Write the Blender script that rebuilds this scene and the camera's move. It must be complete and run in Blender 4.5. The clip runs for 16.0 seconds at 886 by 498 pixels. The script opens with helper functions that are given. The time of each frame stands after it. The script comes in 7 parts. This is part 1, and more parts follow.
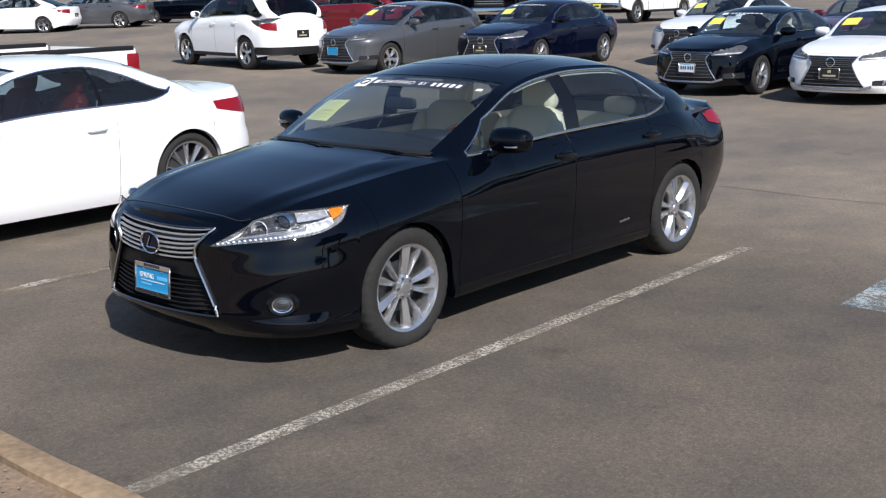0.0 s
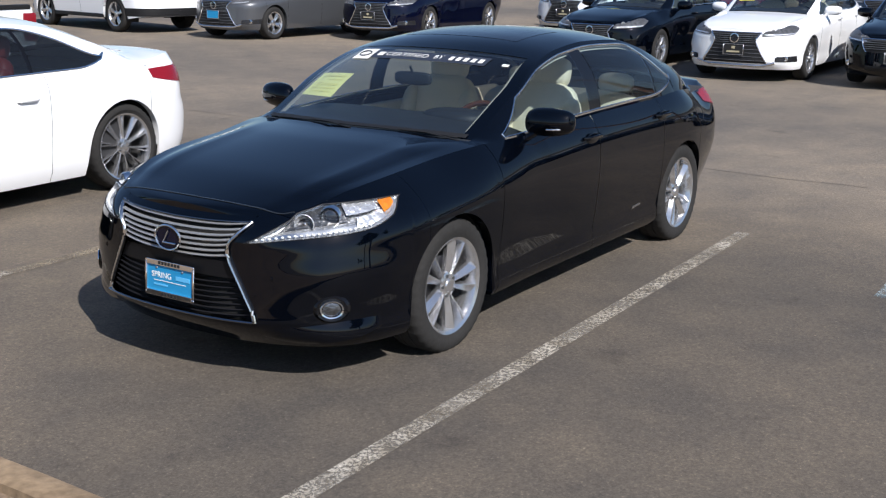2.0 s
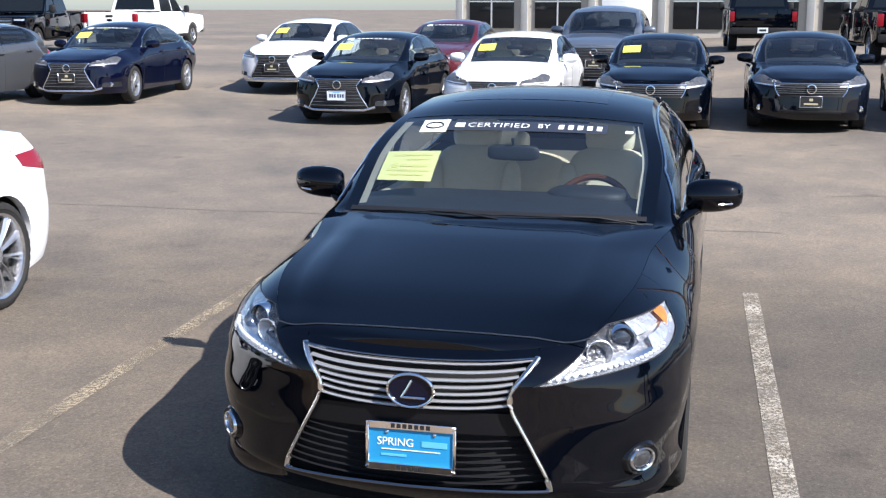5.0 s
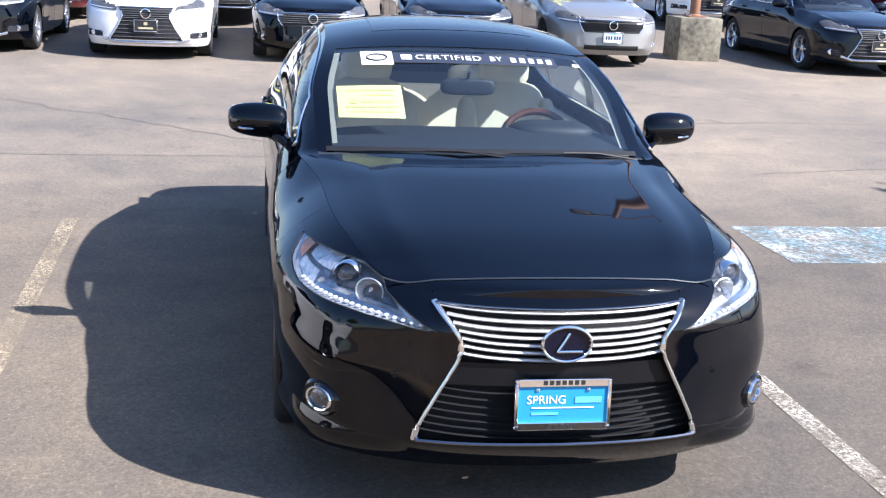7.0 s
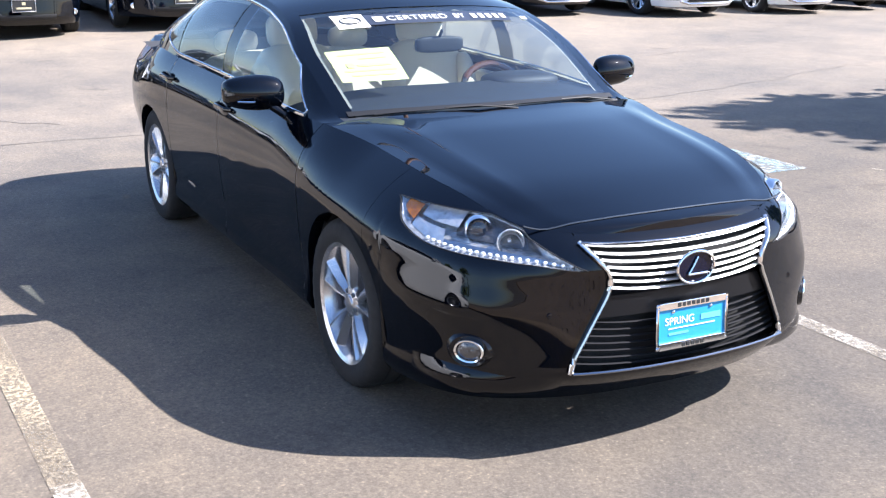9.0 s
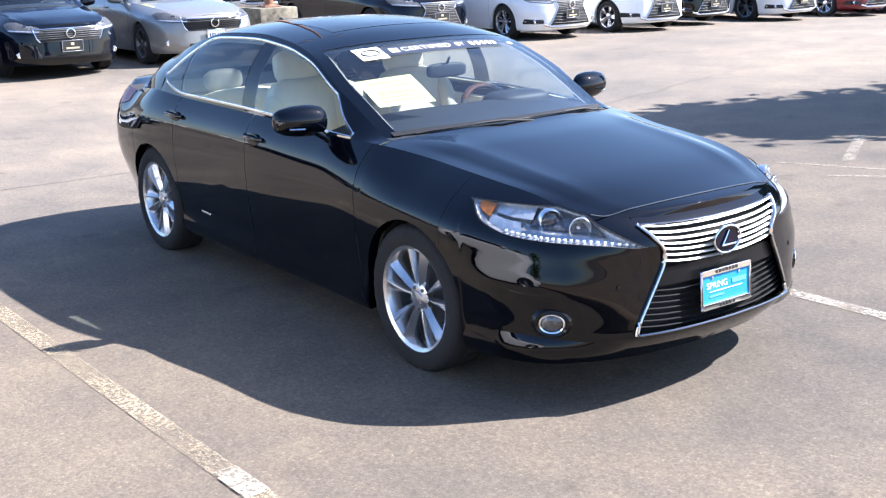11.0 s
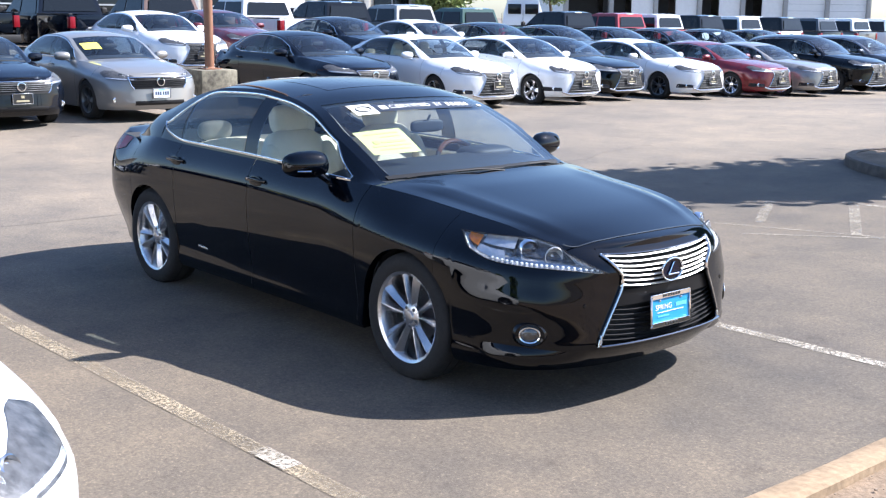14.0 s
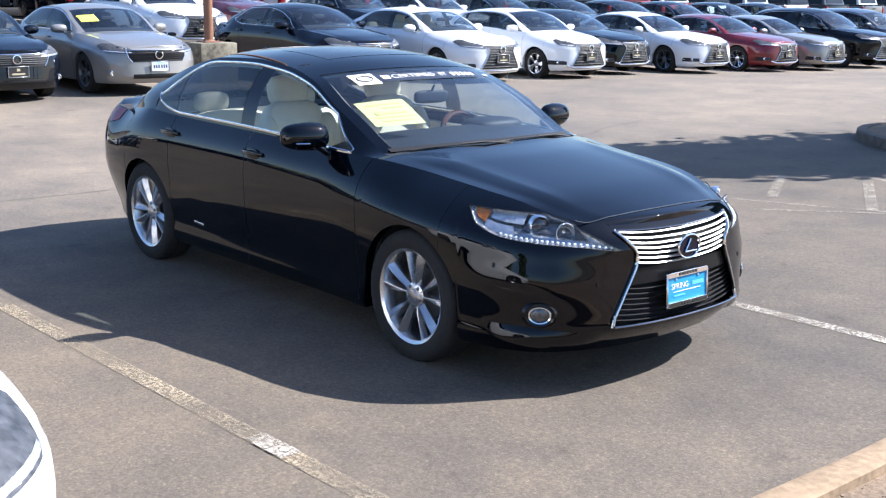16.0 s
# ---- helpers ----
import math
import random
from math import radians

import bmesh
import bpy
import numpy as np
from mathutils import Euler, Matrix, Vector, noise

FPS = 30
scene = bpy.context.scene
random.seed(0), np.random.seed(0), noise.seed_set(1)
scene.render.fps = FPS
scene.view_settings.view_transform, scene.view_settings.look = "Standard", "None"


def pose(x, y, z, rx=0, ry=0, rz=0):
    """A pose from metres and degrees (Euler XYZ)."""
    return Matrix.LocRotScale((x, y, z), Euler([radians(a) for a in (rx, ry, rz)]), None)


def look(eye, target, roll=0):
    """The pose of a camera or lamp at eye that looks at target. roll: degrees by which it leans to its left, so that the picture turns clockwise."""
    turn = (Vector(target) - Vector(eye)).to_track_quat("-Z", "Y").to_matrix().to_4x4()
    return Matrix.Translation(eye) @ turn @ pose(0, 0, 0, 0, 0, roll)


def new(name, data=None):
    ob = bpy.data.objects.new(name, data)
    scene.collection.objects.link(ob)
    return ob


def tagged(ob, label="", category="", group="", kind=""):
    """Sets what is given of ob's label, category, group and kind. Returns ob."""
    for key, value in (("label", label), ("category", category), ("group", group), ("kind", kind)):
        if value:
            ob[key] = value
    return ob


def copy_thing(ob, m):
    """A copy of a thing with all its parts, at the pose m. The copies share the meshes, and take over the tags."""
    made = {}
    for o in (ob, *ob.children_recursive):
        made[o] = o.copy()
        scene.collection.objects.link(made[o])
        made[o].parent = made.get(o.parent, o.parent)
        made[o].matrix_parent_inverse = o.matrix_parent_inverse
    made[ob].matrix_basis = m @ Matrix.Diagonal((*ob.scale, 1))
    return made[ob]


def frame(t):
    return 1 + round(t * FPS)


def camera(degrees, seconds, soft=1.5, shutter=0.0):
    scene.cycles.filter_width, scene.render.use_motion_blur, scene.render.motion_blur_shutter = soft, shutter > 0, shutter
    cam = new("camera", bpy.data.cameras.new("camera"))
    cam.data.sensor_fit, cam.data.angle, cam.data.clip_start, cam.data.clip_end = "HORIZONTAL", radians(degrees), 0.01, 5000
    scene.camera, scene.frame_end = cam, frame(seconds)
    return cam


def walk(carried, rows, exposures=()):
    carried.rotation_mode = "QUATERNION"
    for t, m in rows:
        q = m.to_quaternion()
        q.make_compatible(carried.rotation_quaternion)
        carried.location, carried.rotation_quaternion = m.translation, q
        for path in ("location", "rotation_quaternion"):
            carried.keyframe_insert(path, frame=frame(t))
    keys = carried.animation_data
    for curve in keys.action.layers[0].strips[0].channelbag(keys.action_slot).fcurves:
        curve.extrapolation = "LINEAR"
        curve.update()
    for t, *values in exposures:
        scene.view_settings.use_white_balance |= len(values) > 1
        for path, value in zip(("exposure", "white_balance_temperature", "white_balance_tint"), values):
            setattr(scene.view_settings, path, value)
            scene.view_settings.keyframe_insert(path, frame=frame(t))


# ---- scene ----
cam = camera(42.0, 16.0, 1.25)
PATH = [
    (0, (5.76, 5.001, 1.913), (4.304, 3.703, 1.47), -1.0),
    (0.5, (5.813, 4.824, 1.902), (4.335, 3.564, 1.428), 0.8),
    (1, (5.886, 4.568, 1.906), (4.356, 3.368, 1.437), 0.3),
    (1.5, (5.852, 4.181, 1.913), (4.317, 2.998, 1.419), -0.2),
    (2, (5.919, 3.78, 1.907), (4.302, 2.714, 1.408), 0.8),
    (2.5, (5.921, 3.275, 1.895), (4.263, 2.274, 1.4), -0.6),
    (3, (5.965, 2.858, 1.909), (4.266, 1.905, 1.457), 0.6),
    (3.5, (5.995, 2.354, 1.886), (4.229, 1.555, 1.393), 1.8),
    (4, (5.98, 1.891, 1.899), (4.222, 1.097, 1.37), 1.0),
    (4.2, (5.997, 1.705, 1.894), (4.195, 0.983, 1.413), 0.9),
    (6.3, (5.718, -0.301, 1.857), (3.793, -0.335, 1.316), 1.6),
    (6.5, (5.718, -0.488, 1.835), (3.789, -0.393, 1.314), 2.5),
    (7, (5.674, -0.959, 1.825), (3.768, -0.633, 1.316), 2.7),
    (7.5, (5.595, -1.375, 1.825), (3.717, -0.976, 1.267), 1.5),
    (8, (5.583, -1.8, 1.825), (3.755, -1.196, 1.28), 0.9),
    (8.5, (5.412, -2.152, 1.79), (3.612, -1.464, 1.253), -1.1),
    (9, (5.33, -2.506, 1.801), (3.632, -1.61, 1.24), 0.6),
    (9.5, (5.364, -2.8, 1.81), (3.695, -1.818, 1.309), -0.4),
    (9.7, (5.377, -2.893, 1.81), (3.703, -1.936, 1.279), -1.7),
    (11.8, (5.551, -4.08, 1.87), (4.038, -2.855, 1.411), -1.0),
    (12, (5.614, -4.186, 1.866), (4.082, -2.974, 1.437), -1.0),
    (12.5, (5.734, -4.353, 1.874), (4.214, -3.123, 1.451), -1.4),
    (13, (5.778, -4.488, 1.868), (4.296, -3.216, 1.438), -0.7),
    (13.5, (5.856, -4.491, 1.874), (4.356, -3.23, 1.477), 0.3),
    (14, (5.902, -4.47, 1.866), (4.413, -3.195, 1.469), 0.6),
    (14.5, (5.928, -4.449, 1.865), (4.429, -3.181, 1.485), 0.5),
    (15, (5.953, -4.428, 1.858), (4.458, -3.154, 1.482), -0.0),
    (15.5, (5.916, -4.397, 1.847), (4.443, -3.099, 1.461), -0.4),
    (16, (5.693, -4.314, 1.814), (4.209, -3.047, 1.376), 0.6),
]
walk(cam, [(t, look(eye, target, roll)) for t, eye, target, roll in PATH], ((0, 0.44, 5980, 12), (3.0, 0.45, 5930, 12), (4.2, 0.80, 5930, 12), (6.3, 1.50, 5760, 15), (9.0, 1.99, 5790, 15), (9.7, 2.06, 5790, 15), (12.5, 1.88, 5790, 14), (14.5, 1.56, 5760, 13), (16, 1.50, 5740, 13)))

# ---- light ----
SUN_AZ, SUN_EL = 63.5, 42.4
sun_data = bpy.data.lights.new("sun", "SUN")
sun_data.energy, sun_data.angle, sun_data.color = 4.9, radians(0.53), (1.0, 0.93, 0.83)
sun = new("sun", sun_data)
sun_dir = Vector((math.cos(radians(SUN_AZ)) * math.cos(radians(SUN_EL)), math.sin(radians(SUN_AZ)) * math.cos(radians(SUN_EL)), math.sin(radians(SUN_EL))))
sun.matrix_world = look(sun_dir * 60, (0, 0, 0))
world = bpy.data.worlds.new("sky")
scene.world = world
world.use_nodes = True
wn = world.node_tree
wn.nodes.clear()
sky = wn.nodes.new("ShaderNodeTexSky")
sky.sky_type, sky.sun_disc = "NISHITA", False
sky.sun_elevation, sky.sun_rotation = radians(SUN_EL), radians(90 - SUN_AZ)
sky.air_density, sky.dust_density, sky.ozone_density = 1.0, 0.8, 3.0
bg = wn.nodes.new("ShaderNodeBackground")
bg.inputs["Strength"].default_value = 0.08
wo = wn.nodes.new("ShaderNodeOutputWorld")
wn.links.new(sky.outputs[0], bg.inputs["Color"])
wn.links.new(bg.outputs[0], wo.inputs["Surface"])


# ---- materials ----
MATS = {}


def mat(name, color=(0.5, 0.5, 0.5), rough=0.5, metal=0.0, coat=0.0, spec=0.5, grain=0.0, scale=20.0, bump=0.0, tint=None, emit=0.0):
    """A node material: base colour with two scales of variation, relief and gloss."""
    if name in MATS:
        return MATS[name]
    m = bpy.data.materials.new(name)
    m.use_nodes = True
    nt = m.node_tree
    b = nt.nodes["Principled BSDF"]
    b.inputs["Base Color"].default_value = (*color, 1)
    b.inputs["Roughness"].default_value = rough
    b.inputs["Metallic"].default_value = metal
    b.inputs["Coat Weight"].default_value = coat
    b.inputs["Coat Roughness"].default_value = 0.02
    b.inputs["Specular IOR Level"].default_value = spec
    if emit:
        b.inputs["Emission Color"].default_value = (*color, 1)
        b.inputs["Emission Strength"].default_value = emit
    if grain or bump:
        co = nt.nodes.new("ShaderNodeTexCoord")
        fine = nt.nodes.new("ShaderNodeTexNoise")
        fine.inputs["Scale"].default_value, fine.inputs["Detail"].default_value = scale, 8
        broad = nt.nodes.new("ShaderNodeTexNoise")
        broad.inputs["Scale"].default_value, broad.inputs["Detail"].default_value = scale / 14, 4
        nt.links.new(co.outputs["Object"], fine.inputs["Vector"])
        nt.links.new(co.outputs["Object"], broad.inputs["Vector"])
        both = nt.nodes.new("ShaderNodeMath")
        both.operation = "ADD"
        nt.links.new(fine.outputs["Fac"], both.inputs[0])
        nt.links.new(broad.outputs["Fac"], both.inputs[1])
        ramp = nt.nodes.new("ShaderNodeValToRGB")
        lo, hi = [max(0, c * (1 - grain)) for c in color], [min(1, c * (1 + grain)) for c in (tint or color)]
        ramp.color_ramp.elements[0].position, ramp.color_ramp.elements[1].position = 0.3, 0.75
        ramp.color_ramp.elements[0].color, ramp.color_ramp.elements[1].color = (*lo, 1), (*hi, 1)
        half = nt.nodes.new("ShaderNodeMath")
        half.operation = "MULTIPLY"
        half.inputs[1].default_value = 0.5
        nt.links.new(both.outputs[0], half.inputs[0])
        nt.links.new(half.outputs[0], ramp.inputs["Fac"])
        nt.links.new(ramp.outputs["Color"], b.inputs["Base Color"])
        if bump:
            bp = nt.nodes.new("ShaderNodeBump")
            bp.inputs["Strength"].default_value, bp.inputs["Distance"].default_value = bump, 0.01
            nt.links.new(fine.outputs["Fac"], bp.inputs["Height"])
            nt.links.new(bp.outputs["Normal"], b.inputs["Normal"])
    MATS[name] = m
    return m


def paint(name, color, flake=0.0, rough=0.35):
    """Car paint: base with a clear coat, and metal flake where there is any."""
    if name in MATS:
        return MATS[name]
    m = mat(name, color, rough, 0.0, 1.0, 0.0 if max(color) < 0.02 else 0.3)
    nt = m.node_tree
    b = nt.nodes["Principled BSDF"]
    b.inputs["Metallic"].default_value = flake
    b.inputs["Coat IOR"].default_value = 1.43 if max(color) < 0.02 else 1.5
    co = nt.nodes.new("ShaderNodeTexCoord")
    dust = nt.nodes.new("ShaderNodeTexNoise")
    dust.inputs["Scale"].default_value, dust.inputs["Detail"].default_value = 7.0, 6
    nt.links.new(co.outputs["Object"], dust.inputs["Vector"])
    r = nt.nodes.new("ShaderNodeMapRange")
    r.inputs[1].default_value, r.inputs[2].default_value = 0.35, 0.8
    r.inputs[3].default_value, r.inputs[4].default_value = 0.015, 0.05
    nt.links.new(dust.outputs["Fac"], r.inputs[0])
    nt.links.new(r.outputs[0], b.inputs["Coat Roughness"])
    return m


def pane(name, tint, base=0.0, gloss=(1, 1, 1), ior=1.52, film=0.0):
    """A thin pane: tinted see-through with a Fresnel gloss."""
    if name in MATS:
        return MATS[name]
    m = bpy.data.materials.new(name)
    m.use_nodes = True
    nt = m.node_tree
    nt.nodes.clear()
    out = nt.nodes.new("ShaderNodeOutputMaterial")
    tr = nt.nodes.new("ShaderNodeBsdfTransparent")
    tr.inputs["Color"].default_value = (*tint, 1)
    gl = nt.nodes.new("ShaderNodeBsdfGlossy")
    gl.inputs["Color"].default_value, gl.inputs["Roughness"].default_value = (*gloss, 1), 0.0
    # gloss that rises from f0 to one at grazing angles, alike from both sides of the pane
    f0 = ((ior - 1) / (ior + 1)) ** 2
    lw = nt.nodes.new("ShaderNodeLayerWeight")
    lw.inputs["Blend"].default_value = 0.5
    pw = nt.nodes.new("ShaderNodeMath")
    pw.operation, pw.inputs[1].default_value = "POWER", 5.0
    nt.links.new(lw.outputs["Facing"], pw.inputs[0])
    fr = nt.nodes.new("ShaderNodeMath")
    fr.operation, fr.inputs[1].default_value, fr.inputs[2].default_value = "MULTIPLY_ADD", 1 - f0, f0
    nt.links.new(pw.outputs[0], fr.inputs[0])
    see = tr.outputs[0]
    if film:
        # a small pale diffuse share that veils the pane evenly
        du = nt.nodes.new("ShaderNodeBsdfDiffuse")
        du.inputs["Color"].default_value = (0.75, 0.76, 0.78, 1)
        fm = nt.nodes.new("ShaderNodeMixShader")
        fm.inputs[0].default_value = film
        nt.links.new(tr.outputs[0], fm.inputs[1])
        nt.links.new(du.outputs[0], fm.inputs[2])
        see = fm.outputs[0]
    mx = nt.nodes.new("ShaderNodeMixShader")
    nt.links.new(fr.outputs[0], mx.inputs[0])
    nt.links.new(see, mx.inputs[1])
    nt.links.new(gl.outputs[0], mx.inputs[2])
    nt.links.new(mx.outputs[0], out.inputs["Surface"])
    MATS[name] = m
    return m


BLACK = paint("black_paint", (0.0006, 0.0012, 0.0030), 0.0, 0.3)
WHITE = paint("white_paint", (0.85, 0.855, 0.86), 0.0, 0.4)
PEARL = paint("pearl_white_paint", (0.79, 0.795, 0.80), 0.0, 0.4)
SILVER = paint("silver_paint", (0.27, 0.262, 0.25), 0.45)
GREY = paint("grey_paint", (0.075, 0.078, 0.085), 0.3)
NAVY = paint("navy_paint", (0.002, 0.003, 0.013), 0.1)
RED = paint("red_paint", (0.15, 0.006, 0.012), 0.2)
DARKBLUE = paint("dark_paint", (0.003, 0.0045, 0.009), 0.1)
MAROON = paint("maroon_paint", (0.09, 0.008, 0.012), 0.2)
BROWN = paint("brown_paint", (0.09, 0.05, 0.035), 0.3)
GREEN = paint("green_paint", (0.015, 0.05, 0.035), 0.3)
CHROME = mat("chrome", (0.82, 0.83, 0.84), 0.06, 1.0)
SATIN = mat("satin_metal", (0.5, 0.51, 0.53), 0.22, 1.0)
ALLOY = mat("alloy", (0.60, 0.60, 0.61), 0.24, 0.9)
DARKALLOY = mat("dark_alloy", (0.16, 0.17, 0.18), 0.3, 0.8)
RUBBER = mat("rubber", (0.024, 0.023, 0.022), 0.85, spec=0.25, grain=0.25, scale=60, bump=0.15)
TRIM = mat("black_trim", (0.010, 0.010, 0.011), 0.6, spec=0.35)
WELL = mat("dark_liner", (0.006, 0.006, 0.006), 0.9)
GLASS = pane("clear_glass", (0.71, 0.77, 0.78), ior=1.9, film=0.004)
DEEPGLASS = pane("deep_glass", (0.40, 0.47, 0.50), ior=1.6, film=0.008)
SIDEGLASS = pane("side_glass", (0.74, 0.83, 0.85), ior=1.6, film=0.005)
PRIVACY = pane("privacy_glass", (0.12, 0.13, 0.14))
LENS = pane("lamp_lens", (0.95, 0.96, 0.97), ior=1.45)
REDLENS = mat("red_lens", (0.20, 0.006, 0.012), 0.25, coat=0.15, spec=0.3)
AMBER = mat("amber_lens", (0.58, 0.17, 0.008), 0.12, coat=0.5, grain=0.5, scale=40, bump=0.5)
CREAM = mat("cream_leather", (0.70, 0.62, 0.46), 0.5, grain=0.12, scale=30, bump=0.1)
REDSEAT = mat("red_leather", (0.2, 0.02, 0.015), 0.5, grain=0.12, scale=30, bump=0.1)
DASH = mat("dash_plastic", (0.018, 0.021, 0.026), 0.6, grain=0.2, scale=120, bump=0.1)
CABIN = mat("dark_cabin", (0.03, 0.03, 0.032), 0.8, grain=0.2, scale=40)
WOOD = mat("polished_wood", (0.12, 0.042, 0.014), 0.25, coat=0.8, grain=0.35, scale=18)
DISC = mat("brake_disc", (0.09, 0.09, 0.095), 0.45, 0.8, grain=0.2, scale=40)
BLUE = mat("blue_card", (0.02, 0.25, 0.50), 0.5, grain=0.05, scale=30)
YELLOW = mat("yellow_paper", (0.84, 0.80, 0.11), 0.6, grain=0.04, scale=30)
PAPER = mat("white_paper", (0.78, 0.78, 0.74), 0.6, grain=0.03, scale=30)
GOLD = mat("gold_print", (0.42, 0.37, 0.24), 0.4)
INK = mat("black_print", (0.015, 0.015, 0.015), 0.5)
GREYINK = mat("grey_print", (0.85, 0.79, 0.29), 0.6)
PLATEWHITE = mat("plate_white", (0.6, 0.66, 0.7), 0.4)
HEADLINER = mat("headliner", (0.38, 0.355, 0.30), 0.9, grain=0.1, scale=60)


# ---- building helpers ----
def mesh_of(name, verts, faces, smooth=True, sharp=None):
    me = bpy.data.meshes.new(name)
    me.from_pydata([tuple(v) for v in verts], [], [tuple(f) for f in faces])
    me.validate()
    if smooth:
        me.polygons.foreach_set("use_smooth", [True] * len(me.polygons))
        if sharp:
            me.set_sharp_from_angle(angle=radians(sharp))
    return me


def part_mesh(name, me, material, parent, label="", m=None):
    """One mesh object under a thing or a part; the material sits on the object."""
    ob = new(name, me)
    if not me.materials:
        me.materials.append(None)
    ob.material_slots[0].link = "OBJECT"
    ob.material_slots[0].material = material
    if parent is not None:
        ob.parent = parent
    if m is not None:
        ob.matrix_basis = m
    if label:
        ob["label"] = label
    return ob


def part(name, vf, material, parent, label="", smooth=True, sharp=40, m=None):
    return part_mesh(name, mesh_of(name, vf[0], vf[1], smooth, sharp), material, parent, label, m)


def thing(name, m, label, category, group=""):
    ob = new(name)
    ob.empty_display_size = 0.2
    ob.matrix_basis = m
    return tagged(ob, label, category, group)


def join(*vfs):
    V, F = [], []
    for v, f in vfs:
        k = len(V)
        V += [tuple(p) for p in v]
        F += [tuple(i + k for i in q) for q in f]
    return V, F


def moved(vf, m):
    return [tuple(m @ Vector(p)) for p in vf[0]], vf[1]


def flip_y(vf):
    return [(x, -y, z) for x, y, z in vf[0]], [tuple(reversed(f)) for f in vf[1]]


def grid_faces(n, m, closed=False):
    """Faces of an n x m grid of points, row by row; closed: the rows' ends meet."""
    F = []
    for i in range(n - 1):
        for j in range(m if closed else m - 1):
            k = (j + 1) % m
            F.append((i * m + j, i * m + k, (i + 1) * m + k, (i + 1) * m + j))
    return F


def sheet(P):
    """A surface from rows of points."""
    n, m = len(P), len(P[0])
    return [tuple(p) for row in P for p in row], grid_faces(n, m)


def slab(P, t):
    """A surface with thickness t behind it, closed at the rim."""
    A = np.array(P, float)
    du, dv = np.gradient(A, axis=0), np.gradient(A, axis=1)
    nrm = np.cross(du, dv)
    nrm /= np.linalg.norm(nrm, axis=2, keepdims=True) + 1e-12
    B = A - nrm * t
    n, m = A.shape[:2]
    V = [tuple(p) for p in A.reshape(-1, 3)] + [tuple(p) for p in B.reshape(-1, 3)]
    F = grid_faces(n, m) + [tuple(i + n * m for i in reversed(f)) for f in grid_faces(n, m)]
    rim = [j for j in range(m)] + [i * m + m - 1 for i in range(1, n)] + [(n - 1) * m + j for j in range(m - 2, -1, -1)] + [i * m for i in range(n - 2, 0, -1)]
    for a, b in zip(rim, rim[1:] + rim[:1]):
        F.append((b, a, a + n * m, b + n * m))
    return V, F


def lathe(profile, steps=48, axis="y", arc=1.0):
    """A turned shape: profile rows of (radius, along)."""
    V = []
    closed = arc >= 1.0
    for r, a in profile:
        for k in range(steps):
            w = 2 * math.pi * arc * k / (steps if closed else steps - 1)
            c, s = r * math.cos(w), r * math.sin(w)
            V.append((c, a, s) if axis == "y" else (c, s, a) if axis == "z" else (a, c, s))
    F = grid_faces(len(profile), steps, closed)
    if axis == "y":
        F = [tuple(reversed(f)) for f in F]
    return V, F


def box(cx, cy, cz, sx, sy, sz, bevel=0.0, seg=2):
    bm = bmesh.new()
    bmesh.ops.create_cube(bm, size=1.0, matrix=Matrix.Translation((cx, cy, cz)) @ Matrix.Diagonal((sx, sy, sz, 1)))
    if bevel:
        bmesh.ops.bevel(bm, geom=bm.edges[:], offset=bevel, segments=seg, affect="EDGES", profile=0.6)
    bm.verts.index_update()
    vf = [tuple(v.co) for v in bm.verts], [tuple(v.index for v in f.verts) for f in bm.faces]
    bm.free()
    return vf


def tube(points, r, sides=8, closed=False, flat=1.0):
    """A rod along points; flat squashes it."""
    P = [Vector(p) for p in points]
    V, n = [], len(P)
    for i, p in enumerate(P):
        a = P[(i - 1) % n] if closed or i else P[0]
        b = P[(i + 1) % n] if closed or i < n - 1 else P[-1]
        d = (b - a).normalized()
        up = Vector((0, 0, 1)) if abs(d.z) < 0.95 else Vector((1, 0, 0))
        e = d.cross(up).normalized()
        g = e.cross(d)
        for k in range(sides):
            w = 2 * math.pi * k / sides
            V.append(tuple(p + e * (r * flat * math.cos(w)) + g * (r * math.sin(w))))
    F = grid_faces(n, sides, True)
    if closed:
        F += [((n - 1) * sides + j, (n - 1) * sides + (j + 1) % sides, (j + 1) % sides, j) for j in range(sides)]
    else:
        F += [tuple(range(sides)), tuple((n - 1) * sides + j for j in reversed(range(sides)))]
    return V, F


def ball(cx, cy, cz, rx, ry, rz, n=16, m=10):
    V = []
    for i in range(m + 1):
        a = math.pi * i / m
        for k in range(n):
            w = 2 * math.pi * k / n
            V.append((cx + rx * math.sin(a) * math.cos(w), cy + ry * math.sin(a) * math.sin(w), cz + rz * math.cos(a)))
    return V, grid_faces(m + 1, n, True)


def prism(poly, y0, y1, bevel=0.0, seg=2):
    """A side-view outline (x, z) drawn out from y0 to y1."""
    bm = bmesh.new()
    vs = [bm.verts.new((x, y0, z)) for x, z in poly]
    f = bm.faces.new(vs)
    r = bmesh.ops.extrude_face_region(bm, geom=[f])
    bmesh.ops.translate(bm, verts=[v for v in r["geom"] if isinstance(v, bmesh.types.BMVert)], vec=(0, y1 - y0, 0))
    bmesh.ops.recalc_face_normals(bm, faces=bm.faces[:])
    if bevel:
        bmesh.ops.bevel(bm, geom=bm.edges[:], offset=bevel, segments=seg, affect="EDGES", profile=0.6)
    bm.verts.index_update()
    vf = [tuple(v.co) for v in bm.verts], [tuple(v.index for v in q.verts) for q in bm.faces]
    bm.free()
    return vf


